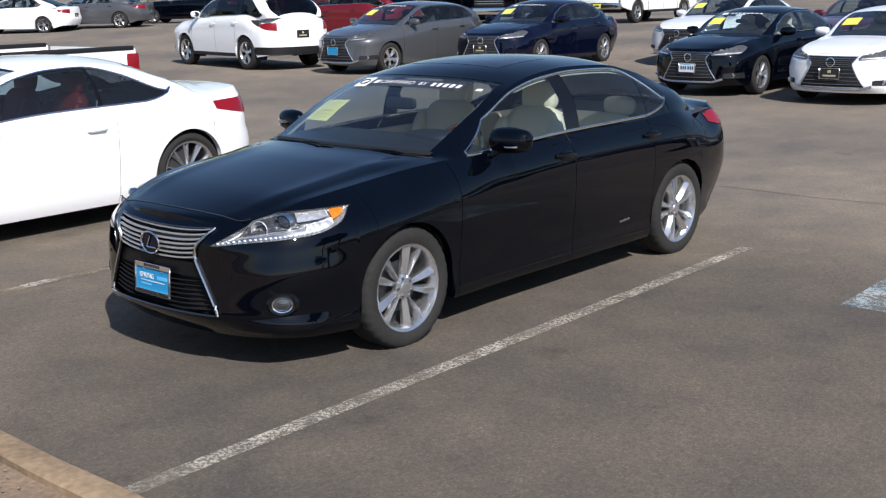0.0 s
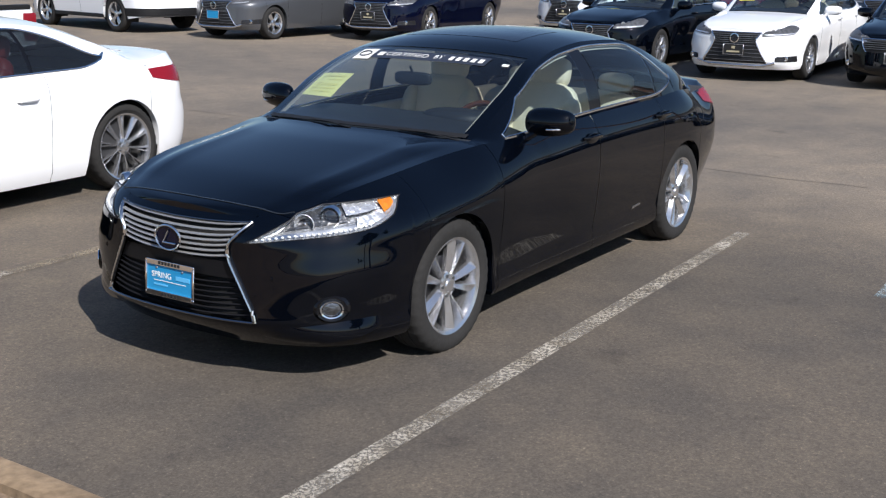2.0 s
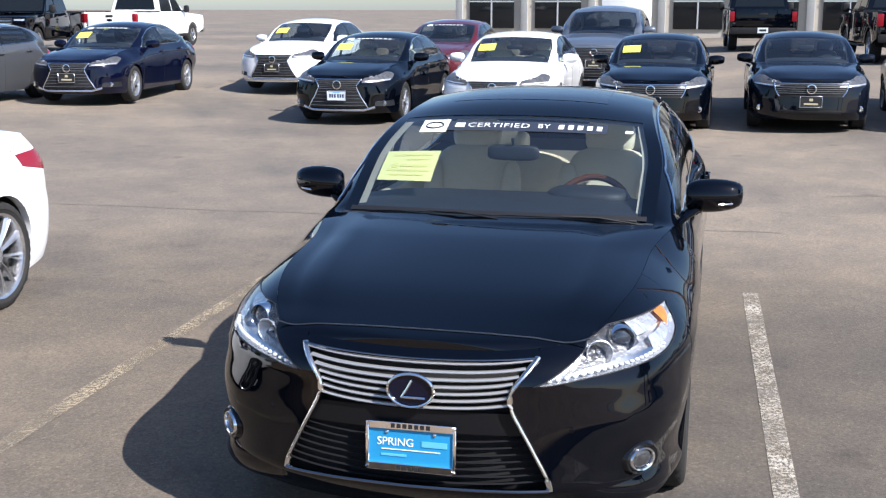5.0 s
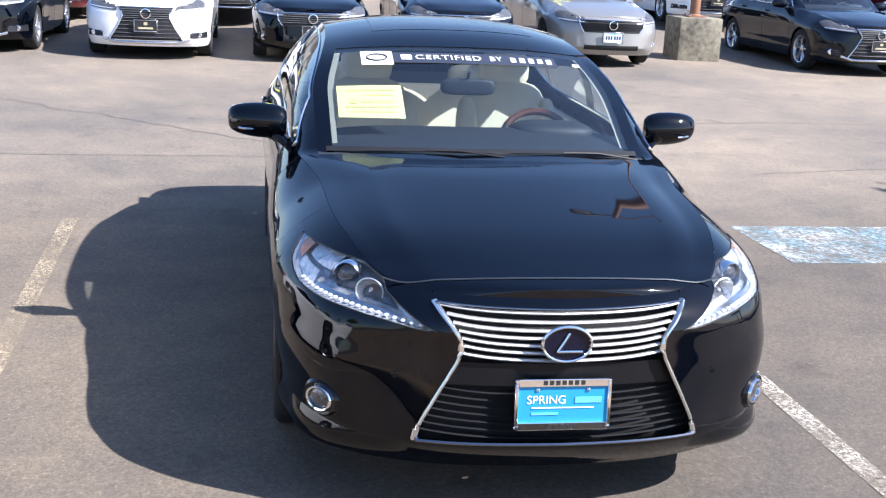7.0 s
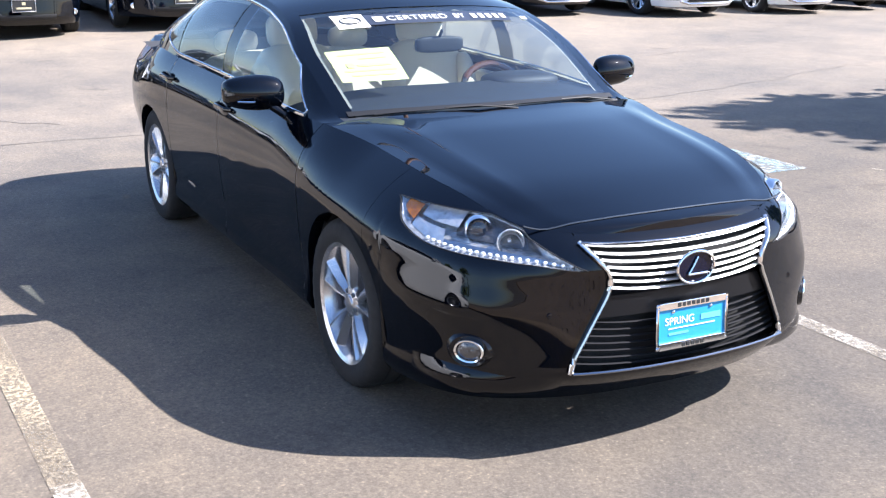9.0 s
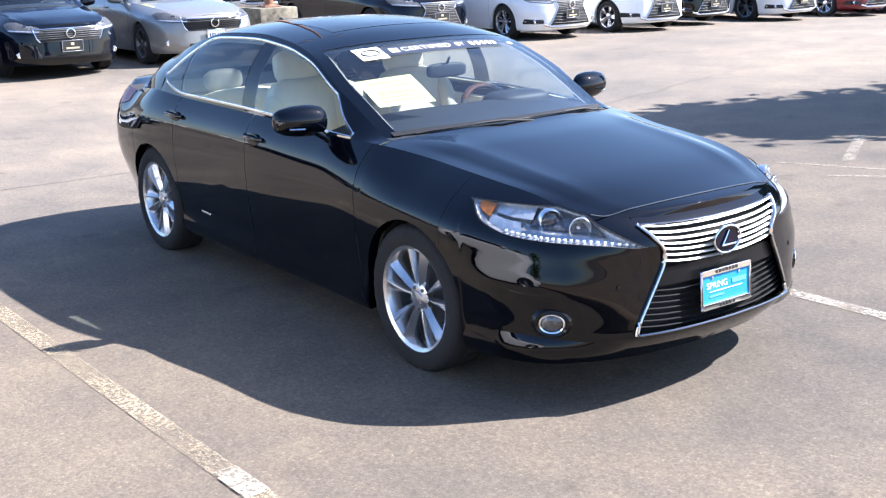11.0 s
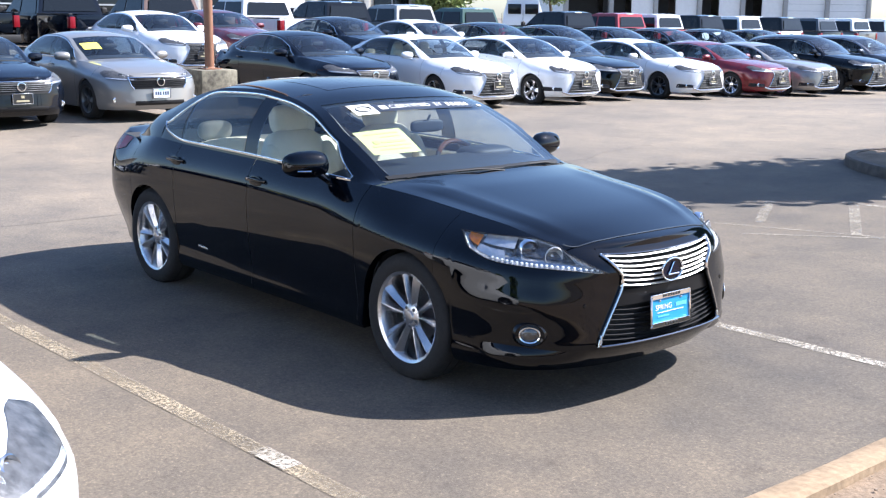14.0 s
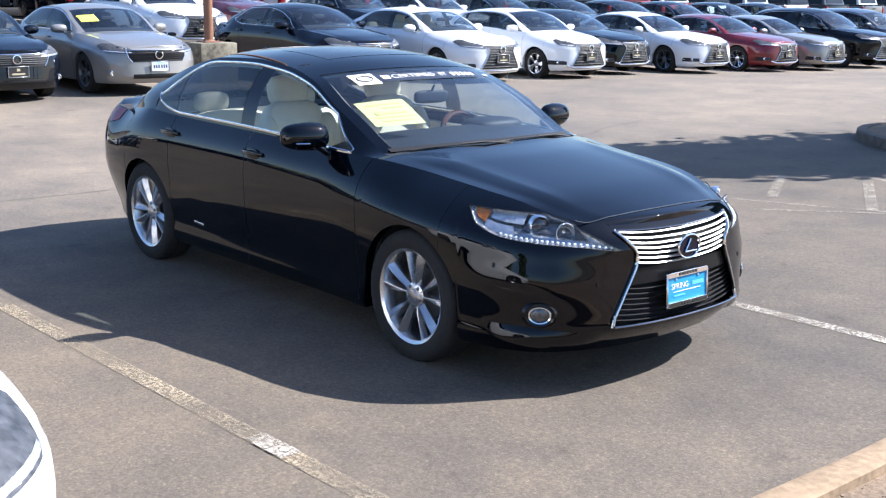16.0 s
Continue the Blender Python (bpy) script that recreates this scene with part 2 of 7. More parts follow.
def text_mesh(words, size, name="lettering", depth=0.0006, spacing=1.0):
    cu = bpy.data.curves.new(name, "FONT")
    cu.body, cu.size, cu.align_x, cu.align_y, cu.extrude, cu.space_character = words, size, "CENTER", "CENTER", depth, spacing
    tmp = new(name, cu)
    me = bpy.data.meshes.new_from_object(tmp)
    bpy.data.objects.remove(tmp)
    bpy.data.curves.remove(cu)
    me.materials.clear()
    return me


def curve(*keys):
    """A smooth curve through (x, value) keys that never overshoots them."""
    ks = sorted(keys)
    X, Y = np.array([k[0] for k in ks], float), np.array([k[1] for k in ks], float)
    h = np.diff(X)
    dl = np.diff(Y) / h
    d = np.zeros(len(X))
    d[0], d[-1] = dl[0], dl[-1]
    for i in range(1, len(X) - 1):
        if dl[i - 1] * dl[i] > 0:
            w1, w2 = 2 * h[i] + h[i - 1], h[i] + 2 * h[i - 1]
            d[i] = (w1 + w2) / (w1 / dl[i - 1] + w2 / dl[i])

    def f(x):
        x = np.clip(np.asarray(x, float), X[0], X[-1])
        i = np.clip(np.searchsorted(X, x) - 1, 0, len(X) - 2)
        t = (x - X[i]) / h[i]
        return (1 + 2 * t) * (1 - t) ** 2 * Y[i] + t * (1 - t) ** 2 * h[i] * d[i] + t * t * (3 - 2 * t) * Y[i + 1] + t * t * (t - 1) * h[i] * d[i + 1]

    return f


def spline(T, Y):
    """A natural cubic through values Y at T."""
    T, Y = np.array(T, float), np.array(Y, float)
    n, h = len(T), np.diff(T)
    A, r = np.eye(n), np.zeros(n)
    for i in range(1, n - 1):
        A[i, i - 1], A[i, i], A[i, i + 1] = h[i - 1], 2 * (h[i - 1] + h[i]), h[i]
        r[i] = 6 * ((Y[i + 1] - Y[i]) / h[i] - (Y[i] - Y[i - 1]) / h[i - 1])
    M = np.linalg.solve(A, r)

    def f(t):
        t = np.asarray(t, float)
        i = np.clip(np.searchsorted(T, t) - 1, 0, n - 2)
        a, b = T[i + 1] - t, t - T[i]
        return M[i] * a ** 3 / (6 * h[i]) + M[i + 1] * b ** 3 / (6 * h[i]) + (Y[i] / h[i] - M[i] * h[i] / 6) * a + (Y[i + 1] / h[i] - M[i + 1] * h[i] / 6) * b

    return f


# ---- car bodies ----
def smooth(a, b, x):
    t = min(1.0, max(0.0, (x - a) / (b - a)))
    return t * t * (3 - 2 * t)


class Shape:
    """The skin of a car: a wall round the plan, and a top from the wall's edge to the centre line."""

    def __init__(s, nose=2.42, tail=-2.48, half=0.91, axle=1.41, z_nose=0.765, z_fender=0.925, z_cowl=0.965, z_belt=(0.97, 1.01), z_deck=1.05,
                 tyre=0.334, arch=0.36, sill=0.19, square=1.0, centre=(), rail=(), cowl=0.98, ws_top=0.215, bl_top=-1.0, deck=-1.86, bow=0.17, back_bow=0.14,
                 tail_h=0.28, tail_roll=0.16, waist=0.0, shoulder=0.0):
        s.waist, s.corner = waist, 0.012 if waist else 0.0
        s.nose, s.tail, s.half, s.axle, s.tyre, s.arch, s.sill = nose, tail, half, axle, tyre, arch, sill
        s.cowl, s.ws_top, s.bl_top, s.deck, s.bow, s.back_bow = cowl, ws_top, bl_top, deck, bow, back_bow
        w, q = half, square
        knots = [  # x, y, edge height, roll, roll height
            (nose, 0, z_nose, 0.095, 0.10), (nose - 0.022 * q, 0.33 * w, z_nose + 0.003, 0.10, 0.10), (nose - 0.095 * q, 0.60 * w, z_nose + 0.02, 0.12, 0.14),
            (nose - 0.24 * q, 0.82 * w, z_nose + 0.06, 0.19, 0.20), (nose - 0.48 * q, 0.945 * w, z_nose + 0.105, 0.215, 0.23), (axle, 0.99 * w, z_fender, 0.20, 0.24),
            (axle - 0.45, w - waist * 0.5, z_cowl, 0.115 + shoulder * 0.4, 0.22), (axle - 0.8, w - waist, z_belt[0], 0.066 + shoulder, 0.17 + shoulder), (0, w - waist, (z_belt[0] + z_belt[1]) / 2, 0.062 + shoulder, 0.16 + shoulder * 1.5), (-axle + 0.4, w - waist * 0.7, z_belt[1] - 0.005, 0.066 + shoulder, 0.18 + shoulder),
            (-axle, 0.995 * w, z_belt[1] + 0.01, 0.10, 0.24), (tail + 0.55, 0.96 * w, z_deck - 0.03, tail_roll, tail_h), (tail + 0.24 * q, 0.86 * w, z_deck, tail_roll * 0.95, tail_h * 0.9),
            (tail + 0.085 * q, 0.66 * w, z_deck, 0.11, 0.2), (tail + 0.02 * q, 0.36 * w, z_deck, 0.08, 0.16), (tail, 0, z_deck, 0.07, 0.16)]
        K = np.array(knots)
        T = np.concatenate([[0], np.cumsum(np.linalg.norm(np.diff(K[:, :2], axis=0), axis=1))])
        s.length = T[-1]
        s.fx, s.fy = spline(T, K[:, 0]), spline(T, K[:, 1])
        s.fz, s.fr, s.fh = (curve(*zip(T, K[:, i])) for i in (2, 3, 4))
        s.U = np.linspace(0, T[-1], 1600)
        s.X = s.fx(s.U)
        s.b_corner = curve((0.2, 0.0), (0.34, 0.0), (0.49, -1.0), (0.52, -1.0), (0.66, 1.0), (0.72, 1.0), (0.84, 0.0), (1.2, 0.0))
        s.b_side = curve((0.14, 0.09), (0.19, 0.05), (0.225, 0.028), (0.255, 0.022), (0.275, 0.026), (0.30, 0.034), (0.34, 0.032), (0.42, 0.022), (0.52, 0.011), (0.66, 0.002), (0.74, 0.0), (0.80, 0.004), (1.3, 0.004)) if waist else curve((0.14, 0.10), (0.19, 0.065), (0.24, 0.042), (0.36, 0.026), (0.5, 0.012), (0.66, 0.002), (0.74, 0.0), (0.80, 0.004), (1.3, 0.004))
        s.b_front = curve((0.13, 0.17), (0.17, 0.13), (0.205, 0.095), (0.24, 0.055), (0.28, 0.018), (0.315, -0.004), (0.36, 0.0), (0.5, 0.012), (0.62, 0.020), (0.70, 0.022), (1.2, 0.022))
        s.b_rear = curve((0.14, 0.16), (0.25, 0.05), (0.38, 0.005), (0.52, 0.0), (0.6, 0.01), (0.66, 0.045), (0.85, 0.06), (1.05, 0.05), (1.3, 0.05))
        s.zc = curve(*centre)
        ra = [(x, y) for x, y, z in rail]
        rz = [(x, z) for x, y, z in rail]
        ca, cd = s.dome(cowl), s.dome(deck)
        s.ry = curve((deck, cd[0]), *ra, (cowl, ca[0]))
        s.rz = curve((deck, cd[1]), *rz, (cowl, ca[1]))

    def u_at(s, x):
        return float(np.interp(-x, -s.X, s.U))

    def frame2(s, u):
        e = 1e-3
        u = np.asarray(u, float)
        tx, ty = s.fx(np.clip(u + e, 0, s.length)) - s.fx(np.clip(u - e, 0, s.length)), s.fy(np.clip(u + e, 0, s.length)) - s.fy(np.clip(u - e, 0, s.length))
        k = np.hypot(tx, ty)
        return s.fx(u), s.fy(u), -ty / k * -1, tx / k * -1  # place and outward normal

    def wall(s, u, z):
        """A point of the wall at perimeter u, height z."""
        x, y, nx, ny = s.frame2(u)
        ze, roll, h = s.fz(u), s.fr(u), s.fh(u)
        t = np.clip((ze - z) / h, 0, 1)
        wf, wr = np.clip(nx, 0, 1) ** 1.5, np.clip(-nx, 0, 1) ** 1.5
        base = s.b_side(z) * (1 - wf - wr) + s.b_front(z) * wf + s.b_rear(z) * wr
        wc = np.clip((nx - 0.08) / 0.17, 0, 1) * np.clip((0.95 - nx) / 0.2, 0, 1)
        wt = np.clip((-s.axle - 0.2 - x) / 0.45, 0, 1) * np.clip((0.64 - z) / 0.36, 0, 1) ** 1.2
        d = base * (1 - (1 - t) ** 3) + 6 * s.corner * wt + s.corner * wc * s.b_corner(z) + roll * (1 - t) ** 2.2
        return x - nx * d, np.maximum(0.0, y - ny * d), z

    def edge(s, u):
        return s.wall(u, s.fz(u))

    def side_y(s, x, z):
        """Half width of the wall at a place along the side."""
        u = s.u_at(x)
        for _ in range(8):
            px, py, _z = s.wall(u, z)
            u += float(px - x)
        return float(s.wall(u, z)[1])

    def front_x(s, y, z, k=1):
        """How far forward the wall stands at a half width and height."""
        lo, hi = (0.0, s.u_at(s.axle + s.arch)) if k > 0 else (s.u_at(-s.axle - s.arch), s.length)
        for _ in range(40):
            mid = (lo + hi) / 2
            inside = float(s.wall(mid, z)[1]) < abs(y)
            if inside == (k > 0):
                lo = mid
            else:
                hi = mid
        return float(s.wall((lo + hi) / 2, z)[0])

    def bottom(s, u):
        x = float(s.fx(u))
        z = s.sill
        if x < -s.axle - s.arch:
            z = s.sill + (0.11 if s.waist else 0.06) * min(1, (-s.axle - s.arch - x) / 0.4)
        for a in (s.axle, -s.axle):
            d = abs(x - a)
            if d < s.arch:
                z = max(z, s.tyre + math.sqrt(s.arch ** 2 - d * d))
        return z

    def dome(s, x):
        """The hood's or deck's shoulder point (half width, height) at an edge place."""
        u = s.u_at_edge(x)
        ex, ey, ez = s.edge(u)
        q = 0.9
        zc = float(s.zc(ex + s.bow_at(ex, ey)))
        return float(ey * q), float(ez + (zc - ez) * (1 - q ** 2.4))

    def ridge(s, x, y, k):
        """Two soft creases along the hood."""
        if x < s.cowl:
            return 0.0
        fade = smooth(s.cowl, s.cowl + 0.35, x) * smooth(0.25, 0.55, y) * (1 - 0.8 * smooth(s.nose - 0.6, s.nose - 0.2, x))
        return fade * (0.016 * math.exp(-((k - 0.76) / 0.075) ** 2) + 0.010 * (1 - smooth(0.60, 0.80, k)))

    def u_at_edge(s, x):
        u = s.u_at(x)
        for _ in range(12):
            u += float(s.edge(u)[0] - x)
            u = min(max(u, 0), s.length)
        return u

    def bow_at(s, x, y):
        k = (y / (s.half * 0.9)) ** 2
        mid = (s.ws_top + s.bl_top) / 2
        if x > mid:
            return s.bow * k * min(1, (x - mid) / max(0.05, s.ws_top - mid)) * (0.75 if x < s.ws_top else 1.0 if x > s.cowl else 0.75 + 0.25 * (x - s.ws_top) / (s.cowl - s.ws_top))
        return -s.back_bow * k * min(1, (mid - x) / max(0.05, mid - s.bl_top))

    def top(s, u, q):
        """A point of the top: q 0..1 from the edge to the rail, 1..2 on to the centre line."""
        ex, ey, ez = (float(v) for v in s.edge(u))
        xc = ex + s.bow_at(ex, ey)
        zc = float(s.zc(xc))
        if s.deck < ex < s.cowl:
            yr, zr = float(s.ry(ex)), float(s.rz(ex))
            if q <= 1:
                bulge = 0.042 * math.sin(math.pi * q) * min(1, (zr - ez) / 0.4)
                return ex, ey + (yr - ey) * q + bulge, ez + (zr - ez) * q + bulge * 0.4
            k = 2 - q
            y = yr * k
            return ex + (xc - ex) * (1 - k * k), y, zr + (zc - zr) * (1 - k ** 2.4)
        k = 1 - 0.1 * q if q <= 1 else 0.9 * (2 - q)
        return ex + (xc - ex) * (1 - k * k), ey * k, ez + (zc - ez) * (1 - k ** 2.4) + s.ridge(ex, ey, k)

    # patches
    def wall_patch(s, x0, x1, m=20, step=0.045, z_top=None, lip=0.05, gap=0.002, ends=None):
        """The wall between two places along the side; ends 'nose' or 'tail' run on to the centre line."""
        u0 = 0.0 if ends == "nose" else s.u_at(x0) + gap
        u1 = s.length if ends == "tail" else s.u_at(x1) - gap
        us = set(np.linspace(u0, u1, max(3, int((u1 - u0) / step) + 2)))
        for a in (s.axle, -s.axle):
            for w in np.linspace(0.0, math.pi, 25):
                u = s.u_at(a + s.arch * math.cos(w) * 0.9999)
                if u0 < u < u1:
                    us.add(u)
        us = sorted(us)
        rows = []
        for u in us:
            zb, zt = s.bottom(u), float(s.fz(u))
            zs = zb + (zt - zb) * (1 - (1 - np.linspace(0, 1, m)) ** 1.35)
            px, py, pz = s.wall(u, zs)
            x, y, nx, ny = (float(v) for v in s.frame2(u))
            row = [(px[0] - nx * lip, max(0.0, py[0] - ny * lip), zb + 0.004)] + [(a, b, c) for a, b, c in zip(px, py, zs)]
            rows.append(row)
        return [list(r) for r in rows]

    def top_patch(s, x0, x1, q0, q1, step=0.06, m=8, ends=None, lift=0.0, n=None):
        """The top between two edge places and two q bounds, which may be functions of a 0..1 share of the way."""
        u0 = 0.0 if ends == "nose" else s.u_at_edge(x0)
        u1 = s.length if ends == "tail" else s.u_at_edge(x1)
        n = n or max(3, int((u1 - u0) / step) + 2)
        rows = []
        for i in range(n):
            t = i / (n - 1)
            u = u0 + (u1 - u0) * t
            a, b = (q(t) if callable(q) else q for q in (q0, q1))
            rows.append([Vector(s.top(u, a + (b - a) * j / (m - 1))) for j in range(m)])
        if lift:
            A = np.array([[tuple(p) for p in r] for r in rows])
            nrm = np.cross(np.gradient(A, axis=0), np.gradient(A, axis=1))
            nrm /= np.linalg.norm(nrm, axis=2, keepdims=True) + 1e-12
            rows = (A - nrm * lift).tolist()
        return rows


def both(P):
    """A patch and its mirror image across the centre line, as one surface."""
    v, f = sheet(P)
    f = [tuple(reversed(q)) for q in f]
    bm = bmesh.new()
    vs = [bm.verts.new(p) for p in v] + [bm.verts.new((p[0], -p[1], p[2])) for p in v]
    n = len(v)
    for q in f:
        try:
            bm.faces.new([vs[i] for i in q])
            bm.faces.new([vs[n + i] for i in reversed(q)])
        except ValueError:
            pass
    bmesh.ops.remove_doubles(bm, verts=bm.verts[:], dist=0.0004)
    bmesh.ops.dissolve_degenerate(bm, edges=bm.edges[:], dist=0.0002)
    bm.verts.index_update()
    out = [tuple(q.co) for q in bm.verts], [tuple(w.index for w in q.verts) for q in bm.faces]
    bm.free()
    return out


def one(P):
    v, f = sheet(P)
    return v, [tuple(reversed(q)) for q in f]


def clean(vf):
    bm = bmesh.new()
    vs = [bm.verts.new(p) for p in vf[0]]
    for q in vf[1]:
        try:
            bm.faces.new([vs[i] for i in q])
        except ValueError:
            pass
    bmesh.ops.remove_doubles(bm, verts=bm.verts[:], dist=0.0003)
    bm.verts.index_update()
    out = [tuple(q.co) for q in bm.verts], [tuple(w.index for w in q.verts) for q in bm.faces]
    bm.free()
    return out


# ---- wheels ----
WHEELS, TREAD = {}, 108


def wheel_meshes(radius, rim, width, style):
    key = (radius, rim, width, style)
    if key in WHEELS:
        return WHEELS[key]
    w = width / 2
    tyre = lathe([(rim - 0.012, -w * 0.8), (rim + 0.004, -w * 0.9), (radius - 0.05, -w), (radius - 0.022, -w * 0.96), (radius - 0.006, -w * 0.82), (radius, -w * 0.6), (radius, -w * 0.32), (radius - 0.006, -w * 0.3),
                  (radius - 0.006, -w * 0.27), (radius, -w * 0.25), (radius, w * 0.25), (radius - 0.006, w * 0.27), (radius - 0.006, w * 0.3), (radius, w * 0.32), (radius, w * 0.6), (radius - 0.006, w * 0.82), (radius - 0.022, w * 0.96),
                  (radius - 0.05, w), (rim + 0.03, w * 0.985), (rim + 0.004, w * 0.9), (rim - 0.012, w * 0.8)], TREAD)
    ringm = lathe([(rim - 0.02, -w * 0.85), (rim - 0.03, 0), (rim - 0.022, w * 0.6), (rim - 0.012, w * 0.84), (rim + 0.004, w * 0.92), (rim + 0.005, w * 0.88)], 56)
    # tread blocks: shoulders notched all round
    tv, tf = tyre
    notched = []
    for i, (x, y, z) in enumerate(tv):
        if (i % TREAD) % 3 == 0 and w * 0.5 < abs(y) < w * 0.97 and math.hypot(x, z) > radius - 0.025:
            x, z = x * (1 - 0.0055 / radius), z * (1 - 0.0055 / radius)
        notched.append((x, y, z))
    tyre = notched, tf
    n, pair, wide = {"ten": (10, 0.0, 0.031), "twin": (10, 0.18, 0.018), "five": (5, 0.0, 0.052), "mesh": (20, 0.16, 0.0085)}[style]
    spokes = []
    for k in range(n):
        a = 2 * math.pi * k / n
        if pair:
            a += pair * (0.5 if k % 2 else -0.5)
        elif style == "ten":
            a += 0.065 if k % 2 else -0.065
        r0, r1 = 0.045, rim - 0.014
        V = []
        for i in range(7):
            t = i / 6
            r = r0 + (r1 - r0) * t
            hw = wide * (0.42 + 0.55 * t) if style != "mesh" else wide * 0.8
            out = w * (0.80 - 0.16 * (1 - t) ** 2 + 0.04 * t)
            twist = (0.12 if k % 2 else -0.12) * (1 - t) if pair else 0
            cut = ((-hw, out - 0.040), (-hw, out - 0.020), (-hw * 0.1, out - 0.010), (hw * 0.72, out), (hw, out - 0.003), (hw, out - 0.040))
            if style == "ten":
                hw, g = wide * (0.30 + 0.62 * t), 1 if k % 2 else -1
                cut = [(-hw, out - 0.045), (-hw * 0.98, out - 0.024), (hw * 0.34, out), (hw * 0.56, out - 0.001), (hw, out - 0.027), (hw, out - 0.045)]
                cut = cut if g > 0 else [(-p, o) for p, o in cut[::-1]]
            for sx, o in cut:
                ca, sa = math.cos(a + twist * 0.6), math.sin(a + twist * 0.6)
                V.append((r * ca - sx * sa, o, r * sa + sx * ca))
        F = [tuple(reversed(f)) for f in grid_faces(7, 6, False)]
        spokes.append((V, F))
    hub = lathe([(0.068, w * 0.35), (0.066, w * 0.6), (0.05, w * 0.66), (0.034, w * 0.68), (0.03, w * 0.74), (0.02, w * 0.76), (0.0005, w * 0.765)], 28)
    nuts = [moved(lathe([(0.009, w * 0.6), (0.009, w * 0.69), (0.0005, w * 0.70)], 8), Matrix.Translation((0.05 * math.cos(0.31 + 1.2566 * k), 0, 0.05 * math.sin(0.31 + 1.2566 * k)))) for k in range(5)]
    disc = lathe([(0.0005, w * 0.1), (0.14, w * 0.1), (0.142, w * 0.05), (0.142, -w * 0.1)], 32)
    back = lathe([(rim - 0.02, -w * 0.2), (0.0005, -w * 0.2)], 24)
    out = {"tyre": mesh_of("tyre", *tyre, sharp=50), "rim": mesh_of("rim", *ringm, sharp=40), "spokes": [mesh_of("spoke", *sp, sharp=30) for sp in spokes],
           "hub": mesh_of("hub_cap", *hub, sharp=30), "nuts": [mesh_of("wheel_nut", *q, sharp=30) for q in nuts], "disc": mesh_of("brake_disc", *disc, sharp=30), "back": mesh_of("wheel_back", *back)}
    WHEELS[key] = out
    return out


def webbed(spokes):
    """All spokes of a far wheel as one casting, joined by a web round the hub."""
    v, f = join(*[([tuple(q.co) for q in sp.vertices], [tuple(p.vertices) for p in sp.polygons]) for sp in spokes])
    n = len(spokes)
    f = list(f)
    for k in range(n):
        a, b = 42 * k, 42 * ((k + 1) % n)
        f.append((a + 5, a + 11, b + 6, b))
    return mesh_of("wheel_face", v, f, sharp=30)


def add_wheels(car, shape, rim=0.222, width=0.215, style="ten", alloy=None, fine=True, track=0.0):
    alloy = alloy or ALLOY
    W = wheel_meshes(shape.tyre, rim, width, style)
    turn = 0
    for ax in (shape.axle, -shape.axle):
        for side in (1, -1):
            turn += 1
            y = (shape.half - width / 2 - 0.03 - track) * side
            m = Matrix.Translation((ax, y, shape.tyre)) @ Matrix.Rotation(0 if side > 0 else math.pi, 4, "Z") @ Matrix.Rotation(0.3 * turn, 4, "Y")
            wh = part_mesh("wheel", W["tyre"], RUBBER, car, "black rubber tyre on an alloy rim", m)
            part_mesh("rim", W["rim"], alloy, wh)
            part_mesh("wheel_back", W["back"], WELL, wh)
            if fine:
                part_mesh("brake_disc", W["disc"], DISC, wh)
                for sp in W["spokes"]:
                    part_mesh("spoke", sp, alloy, wh)
                for q in W["nuts"]:
                    part_mesh("wheel_nut", q, DARKALLOY, wh)
            else:
                part_mesh("wheel_face", W.setdefault("joined", webbed(W["spokes"])), alloy, wh)
            part_mesh("hub_cap", W["hub"], alloy, wh)


def wheel_wells(car, shape):
    for ax in (shape.axle, -shape.axle):
        for side in (1, -1):
            vf = lathe([(shape.arch + 0.004, 0.03), (shape.arch + 0.012, 0.30), (0.0005, 0.30)], 26, arc=0.62)
            vf = moved(vf, Matrix.Rotation(radians(21), 4, "Y"))
            vf = [(x + ax, (shape.half - 0.05) * side - y * side, max(0.12, z + shape.tyre)) for x, y, z in vf[0]], vf[1]
            part("wheel_well", vf, WELL, car)


# ---- cars in general ----
CAR_PARTS = {}


